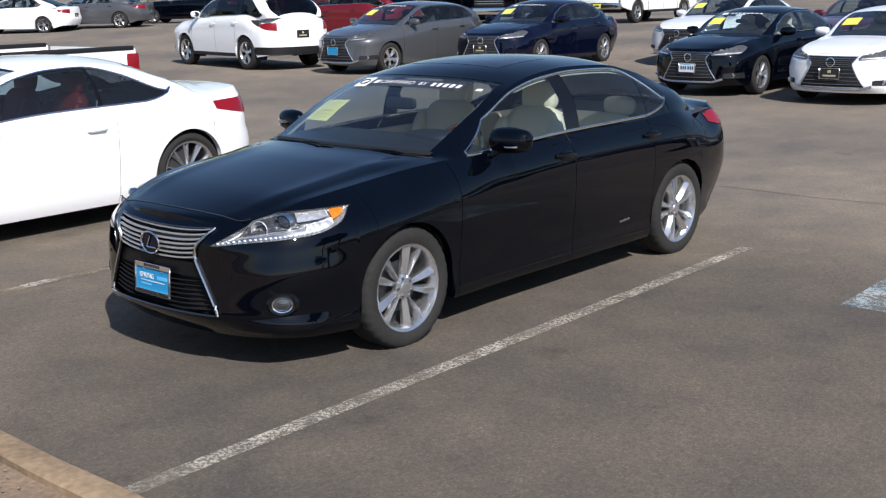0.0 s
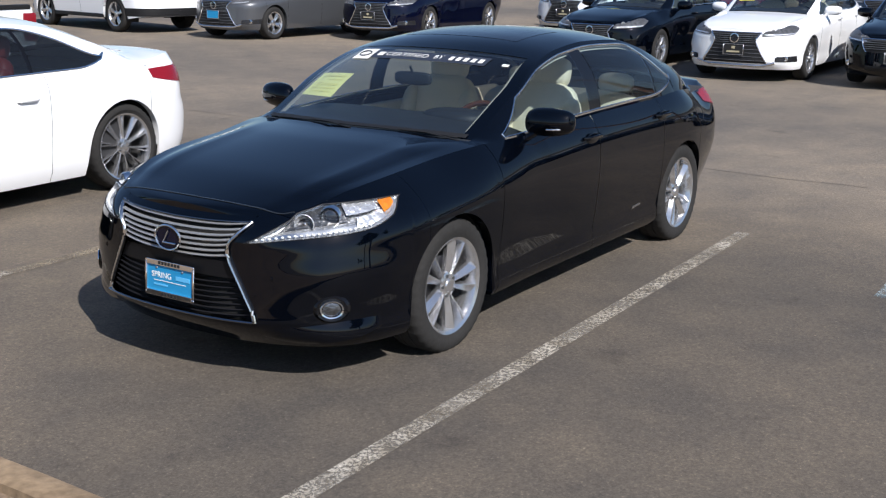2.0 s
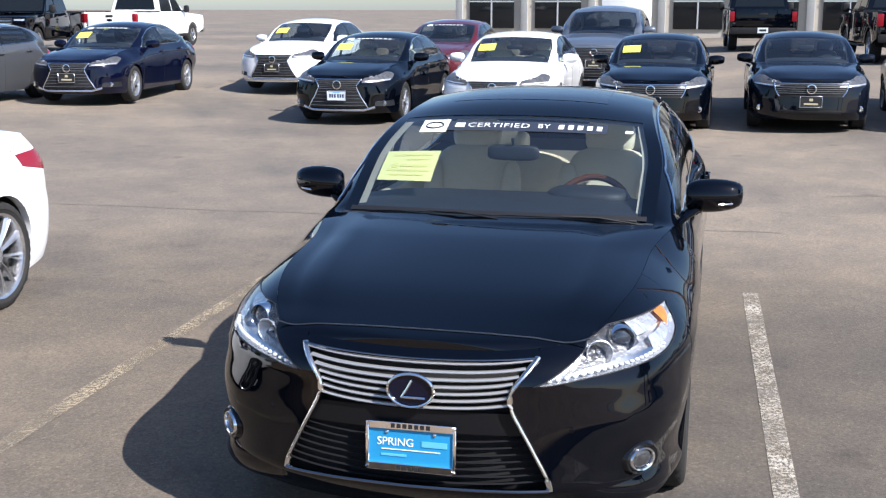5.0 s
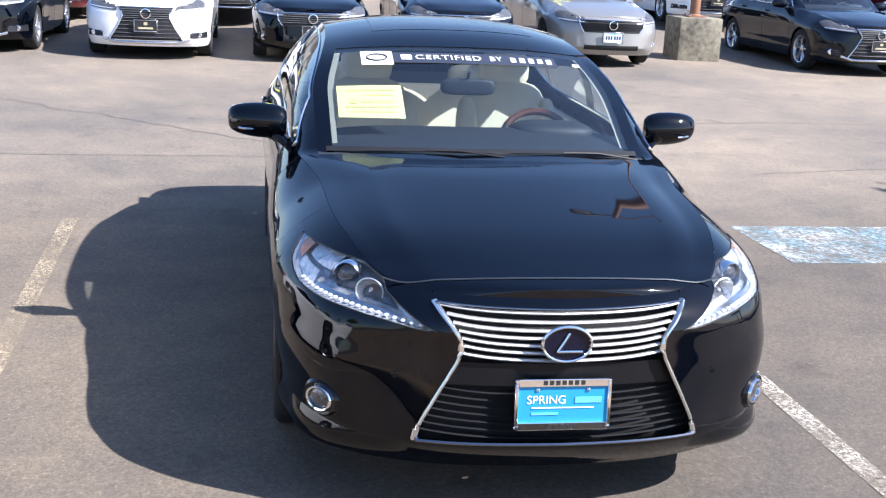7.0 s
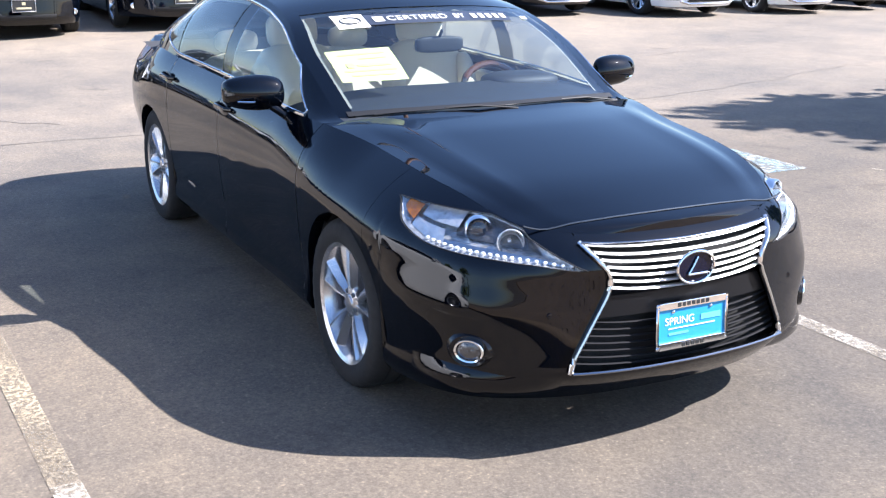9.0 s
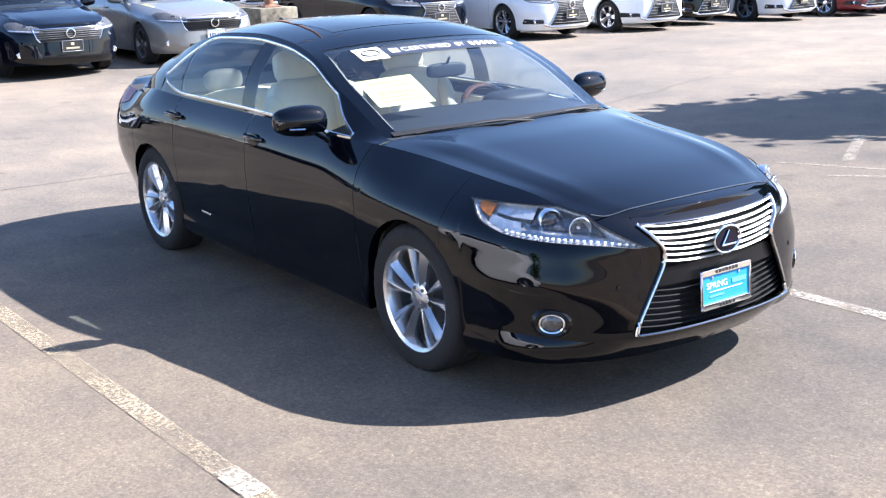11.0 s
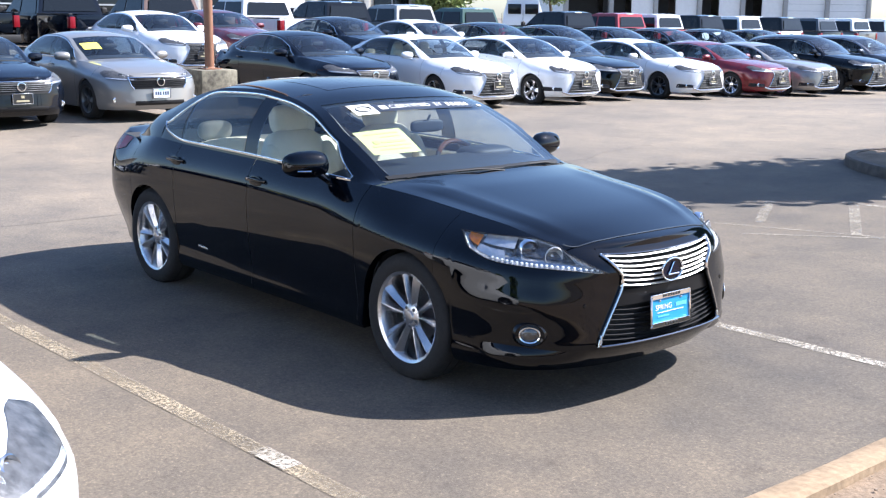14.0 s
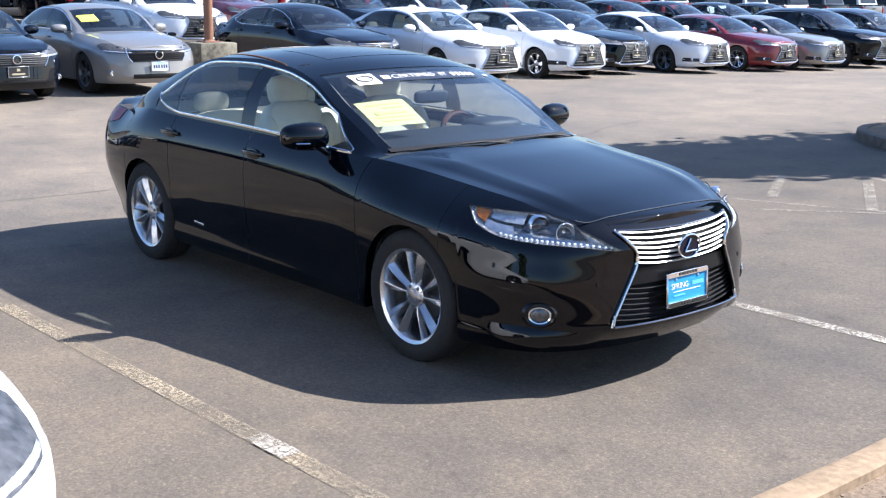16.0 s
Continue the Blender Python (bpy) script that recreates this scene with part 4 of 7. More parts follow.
def kerb_piece(x, y0, y1, side=1):
    prof = [(0.0, -0.03), (0.004, 0.10), (0.012, 0.128), (0.03, 0.14), (0.145, 0.142), (0.158, 0.135), (0.16, 0.05)]
    rows = [[(x + side * dx + 0.003 * math.sin(7 * y), y, z + 0.003 * math.sin(5 * y + dx * 30)) for dx, z in prof] for y in np.linspace(y0, y1, 13)]
    v, f = sheet(rows)
    f = [tuple(reversed(q)) for q in f] if side < 0 else f
    n, m = 13, len(prof)
    return v, f + [tuple(range(m))[::-1], tuple((n - 1) * m + j for j in range(m))]


kerb = new("kerb")
tagged(kerb, "sun-bleached tan concrete kerb round a gravel bed", "kerb", kind="structure")
for k in range(12):
    part("kerb_stone", kerb_piece(3.585, -14.98 + 2.5 * k, -12.495 + 2.5 * k), KERB, kerb)
    part("kerb_stone", kerb_piece(9.0, -14.98 + 2.5 * k, -12.495 + 2.5 * k, -1), KERB, kerb)
bed = part("gravel_bed", sheet([[(x, y, 0.105 + 0.012 * noise.noise((x * 2, y * 2, 0))) for y in np.linspace(-15, 15, 80)] for x in np.linspace(3.725, 8.86, 20)]), GRAVEL, None)
tagged(bed, "brown gravel bed behind the kerb", "planting bed", kind="structure")
rnd = random.Random(5)
V, F = [], []
for k in range(700):
    x, y, r = 3.76 + 1.2 * rnd.random() ** 1.5, rnd.uniform(-3, 3), rnd.uniform(0.003, 0.009)
    q = ball(0, 0, 0, r, r * rnd.uniform(0.7, 1.2), r * 0.6, 5, 3)
    q = moved(q, Matrix.Translation((x, y, 0.112 + r * 0.3)) @ Matrix.Rotation(rnd.random() * 6, 4, "Z"))
    n = len(V)
    V += q[0]
    F += [tuple(i + n for i in w) for w in q[1]]
tagged(part("pebbles", (V, F), STONE, None), "loose brown pebbles on the gravel bed", "pebbles", kind="stuff")


# ---- things: the parts that cars share ----
def roles_of(colour, dlo, tint=None):
    return {"paint": colour, "glass": GLASS, "rearglass": PRIVACY, "sideglass": SIDEGLASS, "backglass": tint or SIDEGLASS, "trim": DARKGLOSS, "dlo": dlo, "well": WELL}


def cushion(cx, cy, cz, sx, sy, sz, p=3.2, n=18, m=12, lean=0.0):
    """A soft block: a rounded super-ellipsoid, leaning back by some degrees."""
    V = []
    sg = lambda v, e: math.copysign(abs(v) ** e, v)
    e = 2 / p
    for i in range(m + 1):
        a = -math.pi / 2 + math.pi * i / m
        for k in range(n):
            w = 2 * math.pi * k / n
            V.append((sx / 2 * sg(math.cos(a), e) * sg(math.cos(w), e), sy / 2 * sg(math.cos(a), e) * sg(math.sin(w), e), sz / 2 * sg(math.sin(a), e)))
    mt = Matrix.Translation((cx, cy, cz)) @ Matrix.Rotation(radians(-lean), 4, "Y")
    return moved((V, grid_faces(m + 1, n, True)), mt)


def front_seat(car, x, y, leather, z=0.0):
    part("seat", join(cushion(x + 0.16, y, 0.50 + z, 0.56, 0.52, 0.18, 4), cushion(x + 0.20, y - 0.23, 0.53 + z, 0.50, 0.10, 0.17, 3), cushion(x + 0.20, y + 0.23, 0.53 + z, 0.50, 0.10, 0.17, 3)), leather, car)
    back = part("backrest", join(cushion(x - 0.18, y, 0.82 + z, 0.15, 0.46, 0.64, 4, lean=17), cushion(x - 0.13, y - 0.215, 0.80 + z, 0.17, 0.11, 0.52, 3, lean=17), cushion(x - 0.13, y + 0.215, 0.80 + z, 0.17, 0.11, 0.52, 3, lean=17)), leather, car)
    part("headrest", cushion(x - 0.295, y, 1.19 + z, 0.12, 0.27, 0.19, 3.4, lean=12), leather, back)
    for dy in (0.06, -0.06) if leather is CREAM else ():
        part("headrest_post", tube([(x - 0.27, y + dy, 1.02 + z), (x - 0.30, y + dy, 1.16 + z)], 0.007), SATIN, back)


def cabin(car, S, leather=None, lining=None, wheel_arc=True, z=0.0, rear=True):
    leather, lining = leather or CABIN, lining or CABIN
    w = S.half - 0.13
    x0, x1 = S.cowl + 0.02, S.deck + 0.15
    part("cabin_floor", sheet([[(x0, -w, 0.32 + z), (x0, w, 0.32 + z)], [(x1, -w, 0.36 + z), (x1, w, 0.36 + z)]]), CABIN, car)
    for side in (1, -1):
        zt = float(S.fz(S.u_at(0))) - 0.05
        vf = box((x0 + x1) / 2 - 0.14, side * (S.half - 0.125 - 2 * S.waist), (0.32 + z + zt) / 2, x0 - x1 - 0.44, 0.07, zt - 0.32 - z, 0.02)
        part("door_lining", vf, lining, car)
    # dashboard: a swept shelf with a rounded brow
    top = S.top(S.u_at_edge(S.cowl - 0.03), 1.0)[2] - 0.03
    prof = [(S.cowl + 0.10, top - 0.25), (S.cowl + 0.09, top - 0.015), (S.cowl - 0.10, top + 0.012), (S.cowl - 0.40, top + 0.012), (S.cowl - 0.49, top - 0.02), (S.cowl - 0.51, top - 0.12), (S.cowl - 0.40, top - 0.3), (S.cowl - 0.38, 0.45 + z)]
    lift = (0, 0.02, 0.055, 0.075, 0.06, 0.02, 0, 0)
    rows = [[(x + 0.10 * (1 - (y / w) ** 2), y, zz + up * (1 - (y / w) ** 4)) for y in np.linspace(-w, w, 15)] for (x, zz), up in zip(prof, lift)]
    part("dashboard", sheet(rows), DASH, car, "dark moulded dashboard")
    part("instrument_hood", cushion(S.cowl - 0.34, 0.37, top + 0.065, 0.24, 0.38, 0.10, 3), DASH, car)
    for y in (0.37, -0.37):
        front_seat(car, S.cowl - 1.12, y, leather, z)
    if rear:
        part("rear_bench", join(cushion(S.cowl - 1.98, 0, 0.52 + z, 0.55, 1.30, 0.18, 4), cushion(S.cowl - 2.28, 0, 0.77 + z, 0.16, 1.30, 0.46, 4, lean=20)), leather, car)
        for y in (0.36, -0.36):
            part("rear_headrest", cushion(S.cowl - 2.39, y, 1.04 + z, 0.10, 0.26, 0.14, 3), leather, car)
    # steering wheel
    c, tilt = Vector((S.cowl - 0.56, 0.37, top - 0.05)), radians(62)
    mt = Matrix.Translation(c) @ Matrix.Rotation(-(math.pi / 2 - tilt) + math.pi / 2, 4, "Y")
    ring = [tuple(mt @ Vector((0.185 * math.cos(a), 0.185 * math.sin(a), 0))) for a in np.linspace(0, 2 * math.pi, 40, endpoint=False)]
    sw = part("steering_wheel", join(tube(ring, 0.015, 8, True), moved(cushion(0, 0, -0.02, 0.15, 0.17, 0.05), mt), moved(box(0, 0.11, -0.015, 0.03, 0.12, 0.02, 0.006), mt), moved(box(0, -0.11, -0.015, 0.03, 0.12, 0.02, 0.006), mt)), DASH, car, "dark steering wheel with a wood-rimmed upper arc" if wheel_arc else "")
    if wheel_arc:
        arc = [tuple(mt @ Vector((-0.185 * math.cos(a), 0.185 * math.sin(a), 0))) for a in np.linspace(-0.9, 0.9, 18)]
        part("rim_inlay", tube(arc, 0.0175, 8), WOOD, sw, "polished brown wood arc")
    # inner mirror
    p = S.top(S.u_at_edge(S.ws_top + 0.22), 1.97)
    part("inner_mirror", join(cushion(p[0] - 0.05, 0, p[2] - 0.075, 0.035, 0.25, 0.075, 4), tube([(p[0] - 0.02, 0, p[2] - 0.005), (p[0] - 0.05, 0, p[2] - 0.05)], 0.007)), DASH, car)
    # lining of roof and pillars
    for nm, P in (("headliner", S.top_patch(S.ws_top - 0.01, S.bl_top, 1.02, 2, 0.12, 7, lift=0.025)),):
        part(nm, both(P), HEADLINER if lining is not CABIN else CABIN, car)
    for turned in (one, lambda P: flip_y(one(P))):
        part("pillar_lining", turned(S.top_patch(S.cowl - 0.02, S.ws_top, 0.94, 1.118, 0.08, 5, lift=0.022)), HEADLINER if lining is not CABIN else CABIN, car)
        part("roof_rail_lining", turned(S.top_patch(S.ws_top, S.deck + 0.05, 0.88, 1.05, 0.1, 4, lift=0.02)), HEADLINER if lining is not CABIN else CABIN, car)
    for turned in (one, lambda P: flip_y(one(P))):
        part("deck_lining", turned(S.top_patch(S.deck + 0.12, S.deck - 0.12, 0.02, 1.15, 0.06, 6, lift=0.014)), WELL, car)
    p = S.deck
    part("parcel_shelf", sheet([[(p + 0.28, -w, 0.96 + z), (p + 0.28, w, 0.96 + z)], [(p - 0.12, -w, 1.0 + z), (p - 0.12, w, 1.0 + z)]]), CABIN, car)


def wall_strip(S, pts, r, flat=1.0):
    """A bead along places (x, z) on the left side."""
    return tube([(x, S.side_y(x, z), z) for x, z in pts], r, 6, flat=flat)


def door_handles(car, S, places, colour, chrome=False):
    for x, z in places:
        for side in (1, -1):
            y = S.side_y(x, z)
            cup = ball(0, 0, 0, 0.075, 0.006, 0.042, 18, 8)
            cup = moved(cup, Matrix.Translation((x, side * (y + 0.0005), z)))
            h = part("door_handle", tube([(x + 0.10, side * (y - 0.004), z + 0.012), (x + 0.08, side * (y + 0.022), z + 0.014), (x - 0.06, side * (y + 0.026), z + 0.016), (x - 0.10, side * (y - 0.004), z + 0.016)], 0.012, 8, flat=0.7), CHROME if chrome else colour, car)
            if colour is BLACK:
                part("handle_recess", cup, colour, h)


def door_mirrors(car, S, x, z, y0, colour):
    shell, foot, signal = mirror_parts(S, x, z, y0)
    for f in (lambda v: v, flip_y):
        mi = part("door_mirror", f(shell), colour, car)
        part("mirror_foot", f(foot), colour, mi)
        if colour is BLACK:
            part("mirror_lamp", f(signal), CHROME, mi)
        gl = [(x - 0.050, y0 + 0.116 + 0.072 * math.cos(a), z + 0.008 + 0.056 * math.sin(a)) for a in np.linspace(0, 2 * math.pi, 24, endpoint=False)]
        gv = f((gl, [tuple(range(24))]))
        part("mirror_glass", gv, CHROME, mi, smooth=False)


def front_patch(S, y0, y1, z0, z1, n=12, m=6, out=0.004, lo=None, hi=None):
    """A patch on the nose between two half widths, of heights that may follow a function of the share along."""
    rows = []
    for i in range(n):
        t = i / (n - 1)
        a = lo(t) if lo else z0
        b = hi(t) if hi else z1
        col = []
        for k in range(m):
            z = a + (b - a) * k / (m - 1)
            y = y0 + (y1 - y0) * t
            u = u_y(S, abs(y), z)
            x, yy, _ = S.wall(u, z)
            _, _, nx, ny = S.frame2(u)
            col.append((float(x + nx * out), math.copysign(float(yy + ny * out), y) if abs(y) > 1e-6 else 0.0, z))
        rows.append(col)
    return rows


def wrap_patch(S, u0, u1, lo, hi, n=14, m=6, out=0.004):
    """A patch on the wall between perimeter places, heights by functions of the share along."""
    rows = []
    for i in range(n):
        t = i / (n - 1)
        u = u0 + (u1 - u0) * t
        a, b = lo(t), hi(t)
        col = []
        for k in range(m):
            z = a + (b - a) * k / (m - 1)
            x, y, _ = S.wall(u, z)
            _, _, nx, ny = S.frame2(u)
            col.append((float(x + nx * out), float(y + ny * out), z))
        rows.append(col)
    return rows


def plate(car, S, z, front=True, kind="dealer", x=None, tilt=0.0, y=0.0, size=1.0):
    """A number plate with a frame; its characters are plain bars."""
    x = x if x is not None else (S.front_x(0, z) + 0.012 if front else S.front_x(0, z, -1) - 0.012)
    turn = Matrix.Translation((x, y, z)) @ Matrix.Rotation(radians(90 if front else -90), 4, "Z") @ Matrix.Rotation(radians(90 - tilt), 4, "X") @ Matrix.Diagonal((size, size, 1, 1))
    fill = {"dealer": INK, "blue": BLUE, "number": PLATEWHITE, "yellow": YELLOW}[kind]
    pl = part("number_plate", moved(box(0, 0, 0, 0.305, 0.152, 0.004, 0.0015, 1), turn), fill, car, {"dealer": "black dealer plate with gold bars", "blue": "sky-blue dealer card in a chrome frame", "number": "pale number plate with dark bars", "yellow": "yellow plate with dark bars"}[kind])
    fr = join(box(0, 0.079, 0.004, 0.325, 0.014, 0.010, 0.003, 1), box(0, -0.079, 0.004, 0.325, 0.014, 0.010, 0.003, 1), box(0.156, 0, 0.004, 0.013, 0.146, 0.010, 0.003, 1), box(-0.156, 0, 0.004, 0.013, 0.146, 0.010, 0.003, 1))
    part("plate_frame", moved(fr, turn), CHROME if kind == "blue" else SATIN, pl)
    bars = {"dealer": [(0, -0.032, 0.2, 0.026, GOLD), (0, 0.03, 0.05, 0.04, GOLD)], "number": [(-0.107 + 0.041 * k + 0.012 * (k > 2), -0.004, 0.026, 0.056, PLATEINK) for k in range(6)] + [(0, 0.052, 0.12, 0.012, PALEBLUE)], "yellow": [(0, 0, 0.2, 0.06, INK)], "blue": []}[kind]
    for bx, by, bw, bh, mt in bars:
        part("bar", moved(box(bx, by, 0.0032, bw, bh, 0.002), turn), mt, pl, smooth=False)
    return pl, turn


def ws_point(S, x_edge, y, out=0.003):
    """A place on the windscreen at a station and half width."""
    u = S.u_at_edge(x_edge)
    yr = float(S.ry(x_edge))
    e = 0.004
    f = lambda uu, yy: Vector((lambda p: (p[0], math.copysign(p[1], yy), p[2]))(S.top(uu, 2 - min(0.999, abs(yy) / yr))))
    p = f(u, y)
    n = (f(u + e, y) - f(u - e, y)).cross(f(u, y + e) - f(u, y - e)).normalized()
    if n.z < 0:
        n = -n
    return p + n * out


def ws_card(S, x0, x1, y0, y1, skew=0.0, out=0.004, n=8, m=6):
    return [[tuple(ws_point(S, x0 + (x1 - x0) * i / (n - 1) + skew * (j / (m - 1)), y0 + (y1 - y0) * j / (m - 1), out)) for j in range(m)] for i in range(n)]


def card(P):
    """A sheet that faces up."""
    v, f = sheet(P)
    a, b, c = (Vector(v[i]) for i in f[0][:3])
    return v, f if (b - a).cross(c - a).z > 0 else [tuple(reversed(q)) for q in f]


def wipers(car, S, arms=True):
    for y0, y1 in ((0.62, 0.0), (0.02, -0.56)):
        pts = [ws_point(S, S.cowl - 0.004 - 0.03 * t * (1 - t), y0 + (y1 - y0) * t, 0.003) for t in np.linspace(0, 1, 9)]
        w = part("wiper", tube(pts, 0.0032, 6), TRIM, car)
        if arms:
            part("wiper_arm", tube([pts[0] + Vector((0.03, 0.03, -0.01)), pts[2] + Vector((0.012, 0, 0.006)), pts[4] + Vector((0, 0, 0.003))], 0.0042, 6), TRIM, w)


def tail_lamps(car, S, x_side, z0, z1, y_in=0.42):
    u0, u1 = S.u_at(x_side), S.length - (S.length - u_rear(S, y_in, z1))
    P = wrap_patch(S, u0, u1, lambda t: z0 + (z1 - z0) * (0.45 * (1 - t) ** 2 + 0.1), lambda t: z1 - 0.02 * (1 - t), 14, 5, 0.004)
    for f in (lambda P: one(P), lambda P: flip_y(one(P))):
        part("tail_lamp", f(P), REDLENS, car, "red tail lamp lens")


def u_rear(S, y, z):
    us = np.linspace(S.u_at(-S.axle - S.arch), S.length, 300)
    ys = S.wall(us, np.full(300, z))[1]
    return float(np.interp(-y, -ys, us))


def car_front(car, S, amber=False, big=True, mesh_dark=True, badge=True, kind="dealer", lamp=(0.40, 0.40), z_lamp=None, spindle=True):
    """Grille, lamps and plate of a parked car of the row."""
    zn = float(S.fz(0)) - 0.765
    zt = 0.74 + zn
    if spindle:
        half = curve((0.22, 0.53), (0.28, 0.50), (0.34, 0.47), (0.45, 0.40), (0.55, 0.35), (0.625, 0.318), (0.68, 0.345), (0.76, 0.41))
        zs = np.linspace(0.285, zt, 16)
    else:
        half = curve((0.2, 0.30), (0.5, 0.42), (0.62, 0.50), (0.8, 0.54))
        zs = np.linspace(0.54, zt - 0.01, 10)
    hw = lambda z: float(half(z - zn * 0.6))
    rows = []
    for z in zs:
        row = []
        for k in range(13):
            y = hw(z) * (k / 6 - 1)
            row.append((S.front_x(abs(y), z) + 0.004, y, z))
        rows.append(row)
    g = part("grille", (lambda v, f: (v, f))(*sheet(rows)), TRIM, car, "dark grille with bright bars")
    outline = [(S.front_x(hw(z), z) + 0.010, hw(z), z) for z in zs]
    part("grille_frame", tube([(S.front_x(hw(zs[-1]) * k / 4, zs[-1]) + 0.01, hw(zs[-1]) * k / 4, zs[-1]) for k in range(-4, 5)][::-1] + [(x, -y, z) for x, y, z in outline[::-1]], 0.010, 6), CHROME, g)
    part("grille_frame", tube(outline, 0.010, 6), CHROME, g)
    bars = []
    zr = [z for z in np.arange(zt - 0.03, (0.56 if spindle else 0.56) + zn * 0.5, -0.030)]
    for z in zr:
        w = hw(z) - 0.012
        bars.append(tube([(S.front_x(abs(w * k / 4), z) + 0.012, w * k / 4, z) for k in range(-4, 5)], 0.0048, 5))
    if spindle:
        for z in np.arange(0.325, 0.55, 0.055):
            w = hw(z) - 0.012
            bars.append(tube([(S.front_x(abs(w * k / 4), z) + 0.010, w * k / 4, z) for k in range(-4, 5)], 0.004, 5))
        # chin lip; the alloy colour stands in for sunlight glinting along it
        lip = [(0.60 * k / 10, 0.250 + 0.05 * max(0.0, abs(k) / 10 - 0.7) / 0.3) for k in range(-10, 11)]
        part("front_lip", tube([(S.front_x(abs(y), z) + 0.008, y, z) for y, z in lip], 0.022, 8), ALLOY, car, "chin lip with its sun glint put in as alloy colour")
    else:
        P = front_patch(S, -0.44, 0.44, 0.27, 0.345, 12, 4, 0.005)
        part("lower_intake", sheet(P), TRIM, car)
    part("grille_insert", join(*bars), GRILLEDARK if kind == "number" and not spindle else BARMETAL, g)
    if badge:
        zb = zt - 0.085
        em = part("emblem", moved(lathe([(0.072, -0.006), (0.072, 0.006), (0.058, 0.008), (0.056, 0.0)], 28, "x"), Matrix.Translation((S.front_x(0, zb) + 0.02, 0, zb))), CHROME, g)
    z0 = (z_lamp or 0.69) + zn
    ui = u_y(S, lamp[0], z0)
    uo = S.u_at(S.axle + 0.42)
    lo = lambda t: z0 - 0.005 + 0.045 * t + 0.08 * max(0, t - 0.7) / 0.3
    hi = lambda t: min(z0 + 0.03 + 0.13 * min(1, t / 0.2), float(S.fz(ui + (uo - ui) * t)) - 0.012) if t < 0.97 else lo(t) + 0.012
    P = wrap_patch(S, ui, uo, lo, hi, 16, 5, 0.005)
    Q = wrap_patch(S, ui + 0.05, uo - 0.20, lambda t: lo(0.1 + 0.6 * t) + 0.012, lambda t: lo(0.1 + 0.6 * t) + 0.028, 8, 3, 0.008)
    for f in (lambda v: v, flip_y):
        h = part("headlamp", f(one(P)), LAMPFACE, car, "clear headlamp with dark inner bezel")
        part("lamp_reflector", f(one(Q)), LAMPBRIGHT, h)
        pr = S.wall(ui + (uo - ui) * 0.36, z0 + 0.085)
        _, _, nx, ny = S.frame2(ui + (uo - ui) * 0.36)
        turn = Matrix.Translation((float(pr[0]) - 0.012, float(pr[1]) - 0.004, z0 + 0.075)) @ Matrix.Rotation(math.atan2(float(ny), float(nx)), 4, "Z") @ Matrix.Rotation(radians(-25), 4, "Y")
        part("lamp_projector", f(moved(join(lathe([(0.040, -0.01), (0.040, 0.016), (0.034, 0.020), (0.030, 0.012), (0.028, 0.0)], 20, "x"), ball(0.002, 0, 0, 0.012, 0.027, 0.027, 14, 8)), turn)), SATIN, h)
        pr = S.wall(ui + (uo - ui) * 0.22, z0 + 0.07)
        turn = Matrix.Translation((float(pr[0]) - 0.010, float(pr[1]) - 0.004, z0 + 0.066)) @ Matrix.Rotation(math.atan2(float(ny), float(nx)) * 0.8, 4, "Z") @ Matrix.Rotation(radians(-25), 4, "Y")
        part("reflector_bowl", f(moved(lathe([(0.036, -0.01), (0.036, 0.014), (0.031, 0.017), (0.022, 0.004), (0.0005, -0.004)], 18, "x"), turn)), LAMPBRIGHT, h)
        am = wrap_patch(S, uo - 0.16, uo - 0.07, lambda t: lo(0.86) + 0.0, lambda t: lo(0.86) + 0.035, 4, 3, 0.009)
        if amber:
            part("turn_lamp", f(one(am)), AMBER, h)
        fz = 0.36 + zn * 0.3
        fx = S.front_x(0.72, fz)
        if spindle:
            ci = front_patch(S, 0.60, 0.83, 0, 0, 8, 4, 0.003, lambda t: fz - 0.045 - 0.005 * t, lambda t: fz + 0.02 + 0.025 * t)
            it = part("corner_intake", f(sheet(ci)), TRIM, car, "dark bumper intake")
            part("intake_grille", f(join(*[tube([(S.front_x(y, fz + dz) + 0.006, y, fz + dz) for y in (0.62, 0.68, 0.74, 0.80)], 0.004, 5) for dz in (-0.03, 0.0, 0.03)])), DARKCHROME, it)
        part("fog_lamp", f(moved(lathe([(0.045, -0.02), (0.045, 0.006), (0.034, 0.010), (0.030, 0.002), (0.0005, 0.0)], 18, "x"), Matrix.Translation((fx + 0.0, 0.72, fz)))), CHROME, car)
    if kind:
        zp = 0.485 + zn * 0.6 if spindle else 0.47 + zn * 0.4
        plate(car, S, zp, True, kind, x=S.front_x(0, zp) + 0.032)


LAMPFACE = mat("lamp_bezel", (0.10, 0.102, 0.108), 0.3, 0.35, 0.0, 0.3, grain=0.9, scale=26, bump=0.3)
BARMETAL = mat("bar_metal", (0.10, 0.105, 0.112), 0.5, 0.0, spec=0.3)
PLATEINK = mat("plate_print", (0.02, 0.035, 0.09), 0.5)
PALEBLUE = mat("pale_blue_print", (0.12, 0.45, 0.75), 0.5)
LAMPBRIGHT = mat("lamp_reflector", (0.78, 0.79, 0.8), 0.16, 0.7, 0.8, grain=0.3, scale=60, bump=0.8)
LED = mat("led_white", (0.86, 0.86, 0.84), 0.15, coat=1.0, emit=0.02)
DARKGLOSS = mat("black_gloss", (0.005, 0.005, 0.006), 0.15, coat=0.2, spec=0.25)


# ---- the black sedan ----
STYLE = dict(cuts=(0.99, -0.12, -1.04), glass=(0.82, -1.36), posts=(-0.20, -1.06), post_width=(0.074, 0.014), tip=0.22, lift=0.38)
